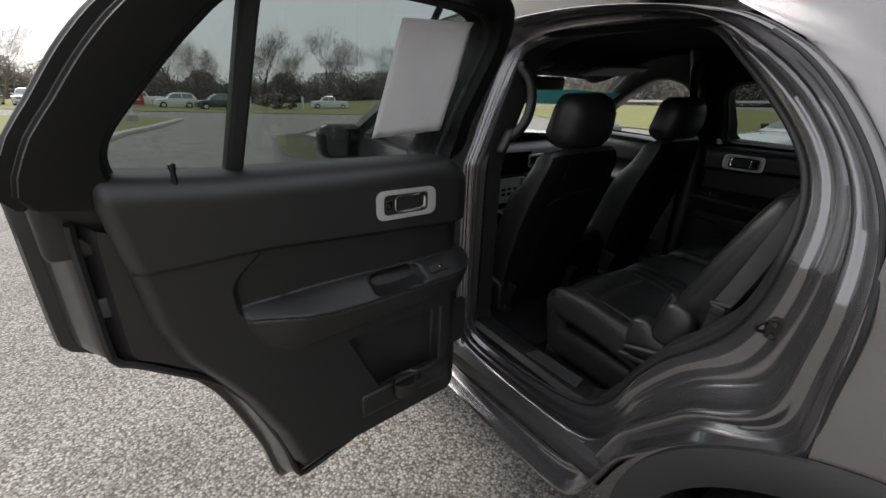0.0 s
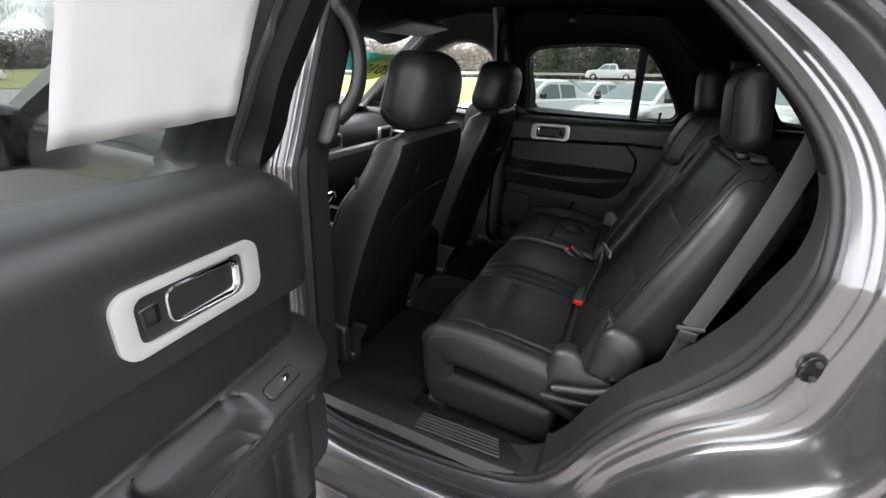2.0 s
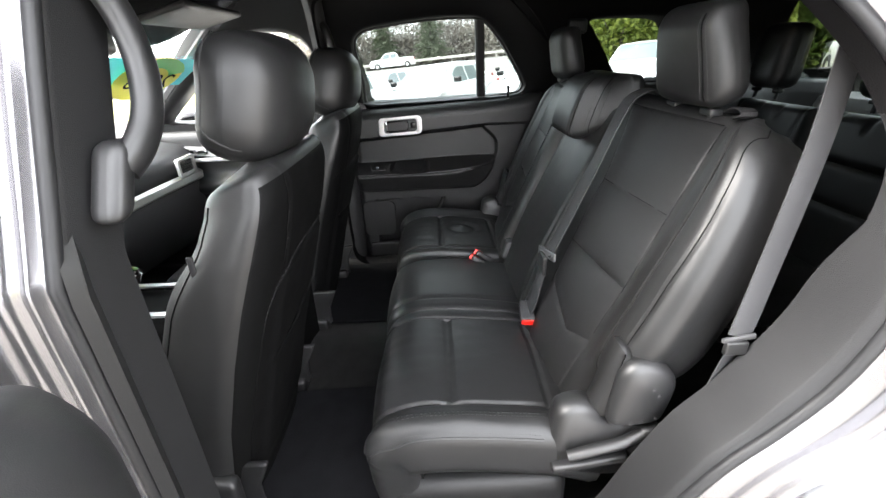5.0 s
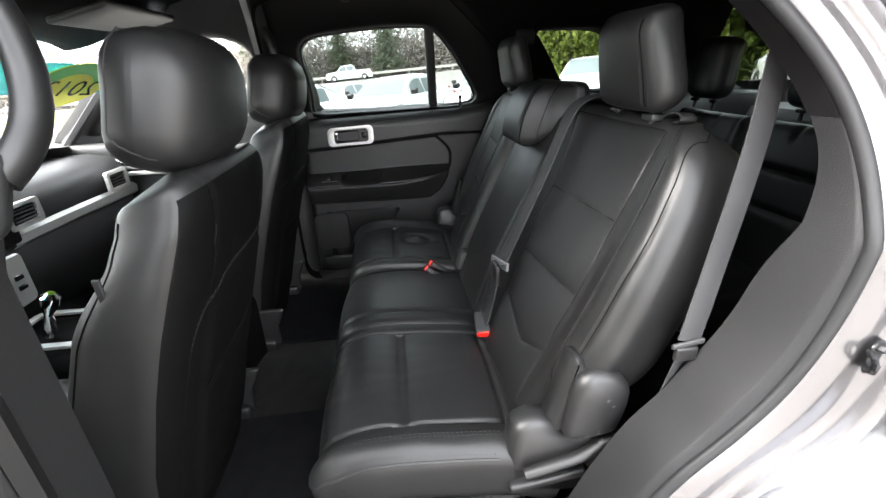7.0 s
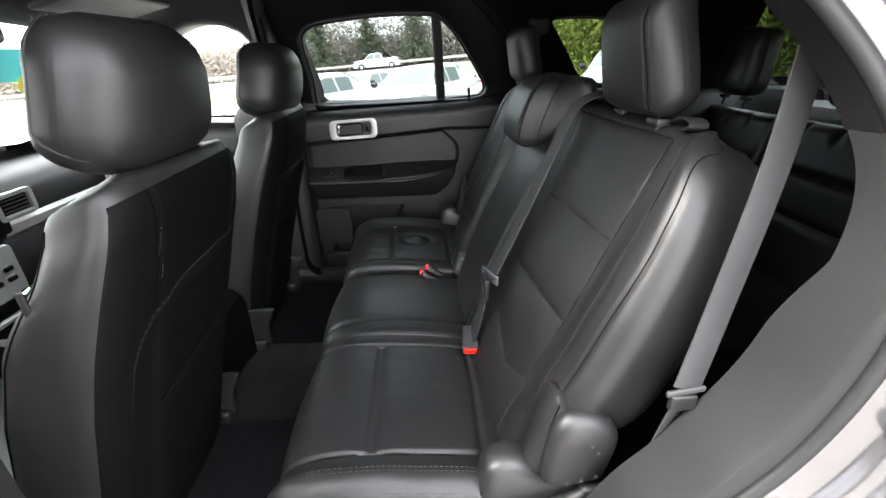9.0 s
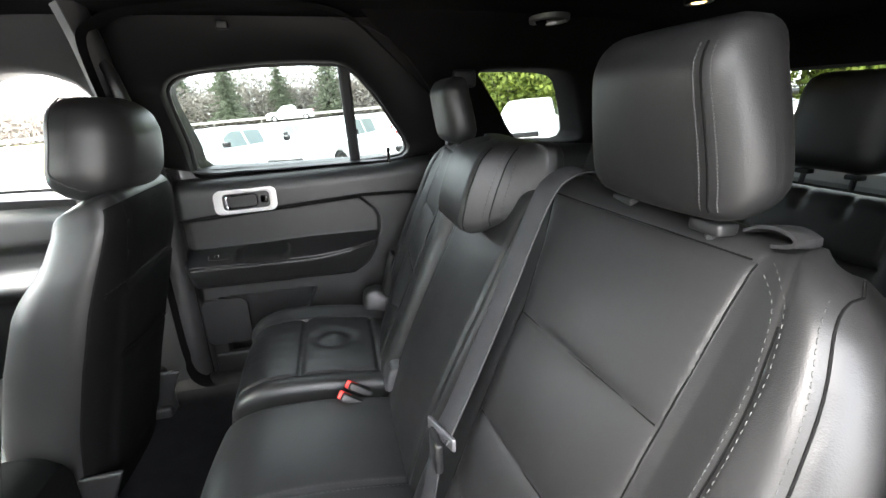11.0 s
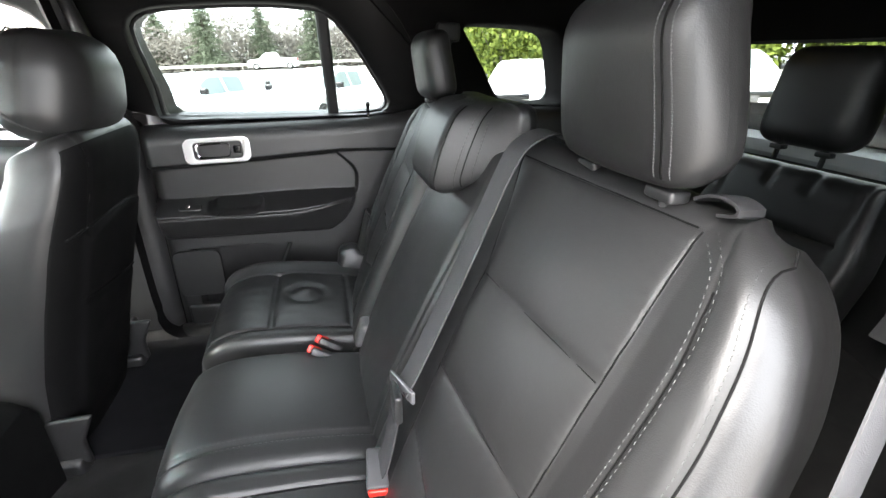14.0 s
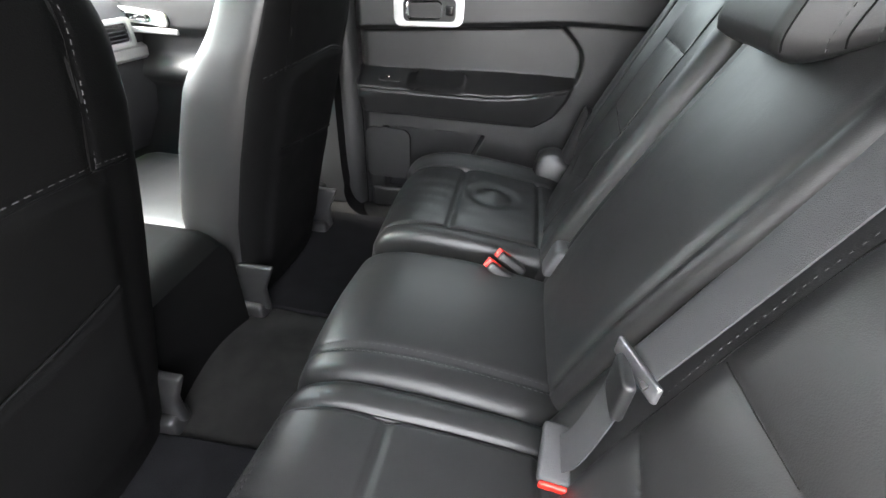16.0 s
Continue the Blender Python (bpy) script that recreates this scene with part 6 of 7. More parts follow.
# ---- front of the cabin ----
dash = thing("dashboard", "charcoal dashboard with silver trim bands and vents", "dashboard")
bm = bmesh.new()
rows = []
for x in np.linspace(-0.74, 0.74, 44):
    e = 0.10 * (x / 0.74) ** 2
    hood = 0.035 * math.exp(-((x + 0.385) / 0.17) ** 4)
    rows.append([(x, y - e * 0.6, z) for y, z in ((1.62, 1.10), (1.40, 1.125 + hood * 0.5), (1.22, 1.13 + hood), (1.13, 1.115 + hood), (1.095, 1.08), (1.10, 1.02), (1.115, 0.98), (1.09, 0.95), (1.13, 0.80), (1.22, 0.66))])
add_grid(bm, rows)
part("dash_pad", bm, TRIMG, dash, angle=60)
bm = bmesh.new()
add_grid(bm, [[(x, 1.088 - 0.06 * (x / 0.74) ** 2 + dy, z + 0.02 * (x - 0.1)) for dy, z in ((0.0, 0.955), (-0.012, 0.965), (-0.014, 0.99), (0.0, 1.0))] for x in np.linspace(0.16, 0.72, 20)])
part("trim_band", bm, SILVER, dash, "satin silver trim band")
for x0, w in ((0.22, 0.10), (0.63, 0.10), (-0.10, 0.09), (-0.66, 0.09)):
    pl = lambda a, b, d, x0=x0: (x0 + a, 1.080 - 0.06 * (x0 / 0.74) ** 2 - d, 1.045 + b)
    vt = part("dash_vent", ring_plate(rounded(w + 0.03, 0.075, 0.012), rounded(w, 0.050, 0.008), 0.012, pl, dome=0.002), SILVER, dash, "silver-framed vent")
    part("vent_back", slab(rounded(w, 0.05, 0.008), 0.004, pl), BLACKGLOSS, vt)
    for k in range(4):
        part("slat", rbox((w, 0.012, 0.0025), 0.001, 1, (x0, 1.078 - 0.06 * (x0 / 0.74) ** 2, 1.028 + 0.011 * k)), TRIM, vt)
sc = part("centre_screen", slab(rounded(0.24, 0.13, 0.012, cx=0.06, cy=1.04), 0.01, lambda a, b, d: (a, 1.075 - d, b), bevel=0.003), BLACKGLOSS, dash, "black centre screen")
part("lower_panel", slab(rounded(0.22, 0.15, 0.02, cx=0.04, cy=0.88), 0.012, lambda a, b, d: (a, 1.075 - d, b), bevel=0.004), SILVER, dash, "silver control panel")
for k in range(8):
    part("button", rbox((0.028, 0.006, 0.014), 0.002, 2, (-0.03 + 0.046 * (k % 4), 1.060, 0.86 + 0.03 * (k // 4))), BLACKGLOSS, dash)

cons = thing("centre_console", "black centre console with silver surround and chrome gear lever", "console")
bm = bmesh.new()
rows = []
for y in np.linspace(0.44, 1.10, 28):
    z = 0.755 + 0.05 * smooth(0.76, 0.70, y) - 0.03 * smooth(0.48, 0.44, y)
    rows.append([(x, y, zz) for x, zz in ((-0.12, 0.54), (-0.125, z - 0.04), (-0.11, z - 0.008), (-0.09, z), (0.09, z), (0.11, z - 0.008), (0.125, z - 0.04), (0.12, 0.54))])
V = add_grid(bm, rows)
bm.faces.new(V[0])
part("console_body", bm, SHADEVINYL, cons, angle=50)
pl = lambda a, b, d: (a, b, 0.772 + d)
part("console_surround", ring_plate(rounded(0.20, 0.36, 0.03, cx=0, cy=0.86), rounded(0.16, 0.32, 0.02, cx=0, cy=0.86), 0.008, pl, dome=0.002), SILVER, cons, "satin silver surround")
part("gear_lever", tube([(-0.02, 0.93, 0.77), (-0.02, 0.92, 0.83), (-0.02, 0.905, 0.86), (-0.02, 0.895, 0.885), (-0.02, 0.89, 0.895)], 0.01, 12, radii=[0.02, 0.009, 0.02, 0.022, 0.01]), CHROME, cons, "chrome and black gear lever")
for dx in (-0.04, 0.04):
    bm = bmesh.new()
    add_grid(bm, [[(dx + r * math.cos(a), 0.76 + r * math.sin(a), z) for r, z in ((0.040, 0.778), (0.037, 0.784), (0.033, 0.78), (0.030, 0.72), (0.002, 0.72))] for a in np.linspace(0, 2 * math.pi, 24, endpoint=False)], close_u=True)
    part("cup_holder", bm, CHROME, cons)

wheel_th = thing("steering_wheel", "black leather steering wheel with silver spokes", "steering wheel")
Ms = Matrix.Translation((-0.385, 0.985, 1.03)) @ Matrix.Rotation(radians(-62), 4, "X")
ringp = [(0.185 * math.cos(a), 0.185 * math.sin(a), 0) for a in np.linspace(0, 2 * math.pi, 48, endpoint=False)]
bm = tube(ringp, 0.015, 10, closed=True)
bm.transform(Ms)
part("rim", bm, LEATHER2, wheel_th)
bm = rbox((0.15, 0.13, 0.05), 0.02, 5, (0, -0.01, 0.0))
bm.transform(Ms)
part("hub", bm, TRIM, wheel_th)
for a in (0, 180, 270):
    bm = tube([(0.06 * math.cos(radians(a)), 0.06 * math.sin(radians(a)), 0), (0.178 * math.cos(radians(a)), 0.178 * math.sin(radians(a)), 0)], 0.014, 8, flat=0.5)
    bm.transform(Ms)
    part("spoke", bm, SILVER, wheel_th)

# windscreen pillars, mirror, sun visor
for s in (-1, 1):
    a, b = Vector((s * 0.775, 1.24, 1.16)), Vector((s * 0.60, 0.66, 1.64))
    bm = tube(spline([a, a.lerp(b, 0.33) + Vector((s * 0.006, 0, 0.012)), a.lerp(b, 0.66) + Vector((s * 0.006, 0, 0.012)), b], 16), 0.042, 10, flat=0.6)
    tagged(part("windscreen_pillar", bm, TRIMG), "charcoal windscreen pillar trim", "pillar trim", "windscreen pillars")
    v = part("sun_visor", rbox((0.38, 0.15, 0.018), 0.008, 4, (s * 0.36, 0.72, 1.548), lambda p: (p.x, p.y, p.z - 0.25 * (p.y - 0.76))), TRIMG)
    tagged(v, "charcoal sun visor folded up against the headliner", "sun visor", "sun visors")
rm = thing("rear_view_mirror", "black rear-view mirror on the windscreen", "mirror")
part("casing", rbox((0.24, 0.04, 0.065), 0.018, 5, (0, 0.84, 1.490)), TRIM, rm)
part("stem", tube([(0, 0.86, 1.500), (0, 0.97, 1.535)], 0.010, 8), TRIM, rm)

# year banner across the top of the windscreen
def banner_colour(name, c):
    m = material(name, c, 0.6, vary=0.05, scale=10)
    b = m.node_tree.nodes["Principled BSDF"]
    b.inputs["Transmission Weight"].default_value = 0.35
    return m


ban = thing("windscreen_banner", "teal banner with a yellow year oval inside the windscreen", "sticker")
def on_screen(x, f, lift=0.006):
    xx = x / (0.76 - 0.16 * f)
    return Vector((x, 1.44 - 0.70 * f - 0.16 * xx * xx - lift, 1.15 + 0.53 * f - 0.02 * xx * xx - lift * 0.8))
TEAL = banner_colour("teal_film", (0.02, 0.62, 0.66))
YELLOW = banner_colour("yellow_film", (0.85, 0.78, 0.02))
GREEN = banner_colour("green_film", (0.10, 0.62, 0.08))
bm = bmesh.new()
add_grid(bm, [[on_screen(x, f) for f in (0.43, 0.51, 0.59)] for x in np.linspace(-0.60, 0.662, 24)])
part("film", bm, TEAL, ban)
bm = bmesh.new()
add_grid(bm, [[on_screen(0.51 + 0.115 * r * math.cos(a), 0.475 + 0.125 * r * math.sin(a), 0.009) for r in (0.02, 0.6, 1.0)] for a in np.linspace(0, 2 * math.pi, 40, endpoint=False)], close_u=True)
part("oval", bm, YELLOW, ban, "yellow oval")
bm = bmesh.new()
add_grid(bm, [[on_screen(0.51 + 0.115 * r * math.cos(a), 0.475 + 0.125 * r * math.sin(a), 0.012) for r in (0.55, 1.0)] for a in np.linspace(radians(20), radians(160), 30)])
part("arc", bm, GREEN, ban, "green arc")
cu = bpy.data.curves.new("year", "FONT")
cu.body, cu.size, cu.align_x, cu.align_y = "2013", 0.13, "CENTER", "CENTER"
tmp = bpy.data.objects.new("tmp", cu)
scene.collection.objects.link(tmp)
dg = bpy.context.evaluated_depsgraph_get()
me = bpy.data.meshes.new_from_object(tmp.evaluated_get(dg))
bpy.data.objects.remove(tmp)
bm = bmesh.new()
bm.from_mesh(me)
for v in bm.verts:
    v.co = on_screen(0.51 - v.co.x * 0.66, 0.465 + v.co.y * 0.8 / 0.88, 0.016)
bpy.data.meshes.remove(me)
part("year", bm, BLACKGLOSS, ban, "black year number", smooth=False)


# front doors
def front_door(s):
    d = thing("front_door", "shut front car door with black trim and silver switch plate", "car door", "car doors")

    def panel(name, bm, *rest, **more):
        """A part of the door; the far one's sill sits lower."""
        for v in bm.verts:
            v.co.z -= (0.055 if s > 0 else 0.0) * smooth(1.0, 1.22, v.co.z) * (1 - smooth(1.26, 1.52, v.co.z))
        return part(name, bm, *rest, **more)
    bm = bmesh.new()
    add_grid(bm, [[(s * (0.955 - 0.05 * max(0, 0.85 - z) - 0.05 * max(0, z - 0.95) - lean(z)), y, z) for z in np.linspace(0.40, 1.25, 14)] for y in np.linspace(0.515, 1.62, 20)])
    panel("door_skin", bm, PAINT, d)
    bm = bmesh.new()
    rows = []
    for y in np.linspace(0.60, 1.48, 40):
        row = []
        for z in np.linspace(0.50, 1.235, 40):
            h = 0.018 * smooth(1.03, 1.05, z - 0.03 * (1.5 - y)) + 0.045 * math.exp(-((z - 0.93) / 0.035) ** 4) * smooth(1.42, 1.30, y)
            k = max(0, (z - 1.185) / 0.05)
            h -= 0.045 * (1 - math.sqrt(max(0, 1 - min(1, k) ** 2)))
            row.append((s * (0.742 - h), y, z))
        rows.append(row)
    V = add_grid(bm, rows)
    panel("trim_panel", bm, TRIM, d, "black door trim", angle=70)
    pl = lambda a, b, dd: (s * (0.722 - dd), a, b + 0.10 * (a - 1.05))
    pp = panel("switch_plate", slab(rounded(0.26, 0.062, 0.02, 6, 1.05, 1.115), 0.010, pl, bevel=0.003), SILVER, d, "satin silver handle and switch plate")
    panel("handle_bowl", slab(rounded(0.10, 0.036, 0.012, 6, 1.02, 1.115), 0.004, lambda a, b, dd: (s * (0.712 - dd), a, b + 0.10 * (a - 1.05))), BLACKGLOSS, pp)
    panel("handle_lever", tube([(s * 0.705, a, b + 0.1 * (a - 1.05)) for a, b in rounded(0.07, 0.026, 0.011, 5, 1.01, 1.115)], 0.004, 6, closed=True), CHROME, pp)
    panel("trim_band", rbox((0.012, 0.34, 0.022), 0.005, 3, (s * 0.700, 1.05, 1.06)), SILVER, d, "satin silver strip")
    outer = [(0.505, 1.25), (0.51, 1.66), (0.57, 1.695), (0.70, 1.66), (1.00, 1.44), (1.27, 1.25), (1.24, 1.20), (0.8, 1.20)]
    win = [(0.575, 1.262), (0.585, 1.49), (0.62, 1.535), (0.70, 1.522), (0.92, 1.40), (1.14, 1.262), (1.08, 1.252), (0.80, 1.252)]
    mid2 = Vector((0.80, 1.38))
    if s > 0:
        outer[:3] = [(0.400, 1.25), (0.405, 1.64), (0.47, 1.69)]
        win[:4] = [(0.440, 1.262), (0.452, 1.43), (0.500, 1.503), (0.66, 1.517)]
        mid2 = Vector((0.72, 1.38))
    o = spline([(0, *p) for p in outer], 60, True)
    bm = bmesh.new()
    rows = []
    dense = spline([(0, *p) for p in win], 60, True)
    for f, x in ((0.0, 0.86), (0.0, 0.765), (0.1, 0.75), (0.6, 0.745), (1.0, 0.76), (1.0, 0.90), (0.3, 0.91)):
        rows.append([(s * (x - lean(p.z + (q.z - p.z) * f)), p.y + (q.y - p.y) * f, p.z + (q.z - p.z) * f) for p, q in zip(dense, o)])
    add_grid(bm, rows, close_u=True, close_v=True)
    panel("window_frame", bm, TRIM, d, "black window frame", angle=45)
    bm = bmesh.new()
    add_grid(bm, [[(s * (0.885 - lean(mid2.y + (p.z - mid2.y) * f)), mid2.x + (p.y - mid2.x) * f, mid2.y + (p.z - mid2.y) * f) for p in dense] for f in (0.02, 0.5, 1.04)], close_v=True)
    g = panel("window_glass", bm, GLASS, d, "clear window glass")
    my, mz, mx = (1.15, 1.150, 1.005) if s > 0 else (1.12, 1.225, 1.0)
    mr = thing("door_mirror", "grey door mirror with black housing on its stalk", "door mirror", "door mirrors")
    bm = rbox((0.195, 0.12, 0.155), 0.045, 6, (s * mx, my, mz), lambda p: (p.x, p.y + 0.2 * (abs(p.x) - 1.0), p.z))
    part("housing", bm, BLACKGLOSS, mr, angle=70)
    MIRROR = bpy.data.materials.get("mirror_glass") or material("mirror_glass", (0.30, 0.31, 0.32), 0.03, metal=1.0, vary=0.01)
    part("mirror_glass", slab(rounded(0.155, 0.115, 0.03, 6, s * mx, mz), 0.006, lambda a, b, dd: (a, my - 0.059 + 0.2 * (abs(a) - 1.0) - dd, b)), MIRROR, mr, "mirror glass")
    part("stalk", rbox((0.14, 0.06, 0.05), 0.02, 4, (s * 0.88, my + 0.02, mz - 0.06)), BLACKGLOSS, mr)


front_door(1)
front_door(-1)
# bulkheads that close the cabin
bm = bmesh.new()
add_grid(bm, [[(x, 1.58, z) for z in (0.50, 0.8, 1.12)] for x in np.linspace(-0.76, 0.76, 6)])
part("bulkhead", bm, CARPET, car)
for s in (-1, 1):
    bm = bmesh.new()
    add_grid(bm, [[(s * x, y, z) for x, z in ((0.76, 0.46), (0.745, 0.535))] for y in (-0.3, 0.5, 1.6)])
    part("sill_inner", bm, TRIM, car)
stance = LEVEL

# ---- outside ----
stance = LEVEL


def sheet(name, pts, mat, lift, label, category, kind="structure", n=24):
    """A flat patch lying on the land."""
    bm = bmesh.new()
    out = spline([(x, y, 0) for x, y in pts], 80, True)
    c = sum(out, Vector()) / len(out)
    V = add_grid(bm, [[(c.x + (p.x - c.x) * f, c.y + (p.y - c.y) * f, lie(c.x + (p.x - c.x) * f, c.y + (p.y - c.y) * f) + lift) for p in out] for f in np.linspace(1, 0.02, 14)], close_v=True)
    bm.faces.new(V[-1])
    return tagged(part(name, bm, mat), label, category, kind=kind)


sheet("lawn_island", [(-46, 4), (-20, 9.5), (-5.5, 13.2), (-2.6, 20), (-0.2, 31), (-3, 37), (-14, 37), (-46, 30)], GRASS, 0.05, "short lawn island between the drives", "lawn")
sheet("lawn_verge", [(-80, 60), (-20, 52), (0, 49), (14, 46), (30, 47), (60, 52), (90, 80), (40, 100), (-80, 110)], GRASS, 0.05, "lawn verge before the trees", "lawn")
sheet("lawn_east", [(26, 6), (40, 12), (55, 30), (42, 46), (30, 30), (24, 14)], GRASS, 0.06, "yellowish lawn beside the road", "lawn")
sheet("lawn_bank", [(-9, -9.5), (0, -8.2), (7, -7.6), (9.8, -8.6), (13, -8.2), (22, -4.5), (30, -20), (10, -34), (-12, -32)], GRASS, 0.05, "fresh lawn under the evergreen screen", "lawn")
sheet("road", [(61, -160), (66, -40), (66, 0), (64, 40), (52, 90), (62, 95), (74, 45), (77, 0), (76, -40), (70, -160)], ROADM, 0.10, "pale grey road past the car park", "road")
# pale kerb line of the island
bm = bmesh.new()
kp = spline([(-46, 3.8, 0.06), (-20, 9.2, 0.06), (-5.3, 12.9, 0.06), (-2.3, 20, 0.06), (0.1, 31.2, 0.06)], 60)
strap(kp, 0.35, 0.12, (0.3, -1, 0), bm)
KERB = material("weathered_kerb", (0.48, 0.46, 0.42), 0.9, vary=0.15, scale=2, bump=0.5, bscale=60)
tagged(part("kerb", bm, KERB), "weathered pale kerb along the lawn", "kerb", kind="structure")
bm = bmesh.new()
gp = [(60 + 2 * math.sin(y / 30), y, lie(60, y) + 0.62) for y in np.linspace(-70, 70, 60)]
strap(gp, 0.30, 0.06, (0, 0, 1), bm)
rail = thing("guard_rail", "grey steel guard rail along the road", "guard rail")
part("beam", bm, KERB, rail)
for y in np.linspace(-66, 66, 24):
    x = 60 + 2 * math.sin(y / 30)
    part("post", rbox((0.12, 0.12, 0.8), 0.02, 1, (x + 0.1, y, lie(60, y) + 0.35)), KERB, rail)

BARK = material("grey_bark", (0.10, 0.085, 0.07), 0.95, vary=0.3, scale=3, bump=1.0, bscale=25)
TWIG = material("brown_twigs", (0.13, 0.105, 0.085), 0.95, vary=0.3, scale=2)


def leaf_material(name, a, b):
    m = bpy.data.materials.new(name)
    m.use_nodes = True
    nt = m.node_tree
    p = nt.nodes["Principled BSDF"]
    g = nt.nodes.new("ShaderNodeNewGeometry")
    ramp = nt.nodes.new("ShaderNodeValToRGB")
    ramp.color_ramp.elements[0].color, ramp.color_ramp.elements[1].color = (*a, 1), (*b, 1)
    nt.links.new(g.outputs["Random Per Island"], ramp.inputs[0])
    nt.links.new(ramp.outputs[0], p.inputs["Base Color"])
    p.inputs["Roughness"].default_value = 0.75
    tl = nt.nodes.new("ShaderNodeBsdfTranslucent")
    nt.links.new(ramp.outputs[0], tl.inputs[0])
    mx = nt.nodes.new("ShaderNodeMixShader")
    mx.inputs[0].default_value = 0.3
    nt.links.new(p.outputs[0], mx.inputs[1])
    nt.links.new(tl.outputs[0], mx.inputs[2])
    nt.links.new(mx.outputs[0], nt.nodes["Material Output"].inputs[0])
    return m


LEAF = leaf_material("fresh_leaves", (0.07, 0.105, 0.014), (0.21, 0.25, 0.04))
# needles and brush paler than their own colour, for the haze of distance
NEEDLE = leaf_material("hazy_fir_needles", (0.085, 0.105, 0.065), (0.15, 0.17, 0.11))
BRUSH = leaf_material("hazy_winter_brush", (0.21, 0.19, 0.165), (0.33, 0.30, 0.26))


def from_quads(name, quads, mat, parent=None, label=""):
    """A mesh of separate small leaves, four corners each."""
    me = bpy.data.meshes.new(name)
    v = np.array(quads, dtype=float).reshape(-1, 3)
    n = len(v) // 4
    me.from_pydata(v.tolist(), [], [(4 * i, 4 * i + 1, 4 * i + 2, 4 * i + 3) for i in range(n)])
    me.materials.append(mat)
    ob = new(name, me)
    if parent is not None:
        ob.parent = parent
    if label:
        ob["label"] = label
    return ob


def leaves_at(rng, centres, size, flat=0.5):
    """Random leaf quads round the centres."""
    c = np.asarray(centres)
    n = len(c)
    a = rng.normal(size=(n, 3))
    a /= np.linalg.norm(a, axis=1)[:, None]
    b = rng.normal(size=(n, 3))
    b -= a * (a * b).sum(1)[:, None]
    b /= np.linalg.norm(b, axis=1)[:, None]
    s = size * rng.uniform(0.6, 1.4, n)[:, None]
    return np.stack([c - a * s, c + b * s * flat, c + a * s, c - b * s * flat], 1)


def bare_tree(x, y, h, seed, spread=0.5, twigs=True):
    rng = random.Random(seed)
    z0 = lie(x, y)
    t = thing("bare_tree", "leafless deciduous tree with a fine crown of twigs", "tree", "bare trees")
    trunk, crown = bmesh.new(), bmesh.new()
    tips = []

    def grow(p, d, length, r, level):
        pts, rad = [p], [r]
        for k in range(4):
            d = (d + Vector((rng.uniform(-1, 1), rng.uniform(-1, 1), rng.uniform(-0.3, 0.6))) * 0.16).normalized()
            p = p + d * (length / 4)
            pts.append(p)
            rad.append(r * (1 - 0.16 * (k + 1)))
        tube(pts, r, 6 if level < 2 else 3, trunk if level < 2 else crown, radii=rad)
        if level >= 2:
            tips.extend(pts[2:] if level == 2 else pts[1:])
        if level >= 4:
            return
        n = (5, 4, 4, 3)[level]
        for k in range(n):
            i = 2 + rng.randrange(3) if level else 1 + min(3, k)
            a = rng.uniform(0, 2 * math.pi)
            side = Vector((math.cos(a), math.sin(a), rng.uniform(0.2, 0.9)))
            grow(pts[i], (d * 0.62 + side.normalized() * (0.50 + spread * 0.4)).normalized(), length * rng.uniform(0.5, 0.75), rad[i] * 0.55, level + 1)
    grow(Vector((x, y, z0 - 0.1)), Vector((0, 0, 1)), h * 0.42, h * 0.022, 0)
    part("trunk", trunk, BARK, t)
    cr = part("crown", crown, TWIG, t, "fine bare twigs")
    if twigs:
        g = np.random.default_rng(seed)
        k = int(2200 + 100 * h)
        c = np.array([tuple(p) for p in tips])[g.integers(0, len(tips), k)] + g.normal(0, 0.050 * h, (k, 3))
        # fine shoots that fan out and up from the middle of the crown
        a = c - np.array((x, y, z0 + 0.30 * h)) + g.normal(0, 0.16 * h, (k, 3))
        a /= np.linalg.norm(a, axis=1)[:, None]
        b = np.cross(a, g.normal(size=(k, 3)))
        b *= (0.0008 * h / np.linalg.norm(b, axis=1))[:, None]
        a *= (0.034 * h * g.uniform(0.5, 1.5, k))[:, None]
        from_quads("twig_spray", np.stack([c - a, c + b, c + a, c - b], 1), TWIG, cr)


def fir(x, y, h, seed):
    rng = np.random.default_rng(seed)
    z0 = lie(x, y)
    t = thing("fir_tree", "dark green conifer with drooping tiers of branches", "tree", "firs")
    part("trunk", tube([(x, y, z0 - 0.1), (x, y, z0 + h * 0.5), (x, y, z0 + h)], 0.2, 7, radii=[h * 0.02, h * 0.012, 0.02]), BARK, t)
    pts = []
    z = 0.10
    while z < 0.99:
        r = (1 - z) ** 0.8 * h * 0.33 * rng.uniform(0.65, 1.15)
        for k in range(int(7 + 9 * (1 - z))):
            a = rng.uniform(0, 2 * math.pi)
            rr = r * rng.uniform(0.6, 1.1)
            m = max(5, int(26 * rr))
            f = rng.uniform(0.1, 1, m)
            px = x + np.cos(a) * rr * f + rng.normal(0, 0.10, m) * (0.4 + f)
            py = y + np.sin(a) * rr * f + rng.normal(0, 0.10, m) * (0.4 + f)
            pz = z0 + h * z - 0.25 * rr * f ** 2 + 0.1 * rr * f + rng.normal(0, 0.09, m)
            pts.append(np.stack([px, py, pz], 1))
        z += 0.035
    from_quads("crown", leaves_at(rng, np.concatenate(pts), 0.17, 0.35), NEEDLE, t, "tiers of dark needles")


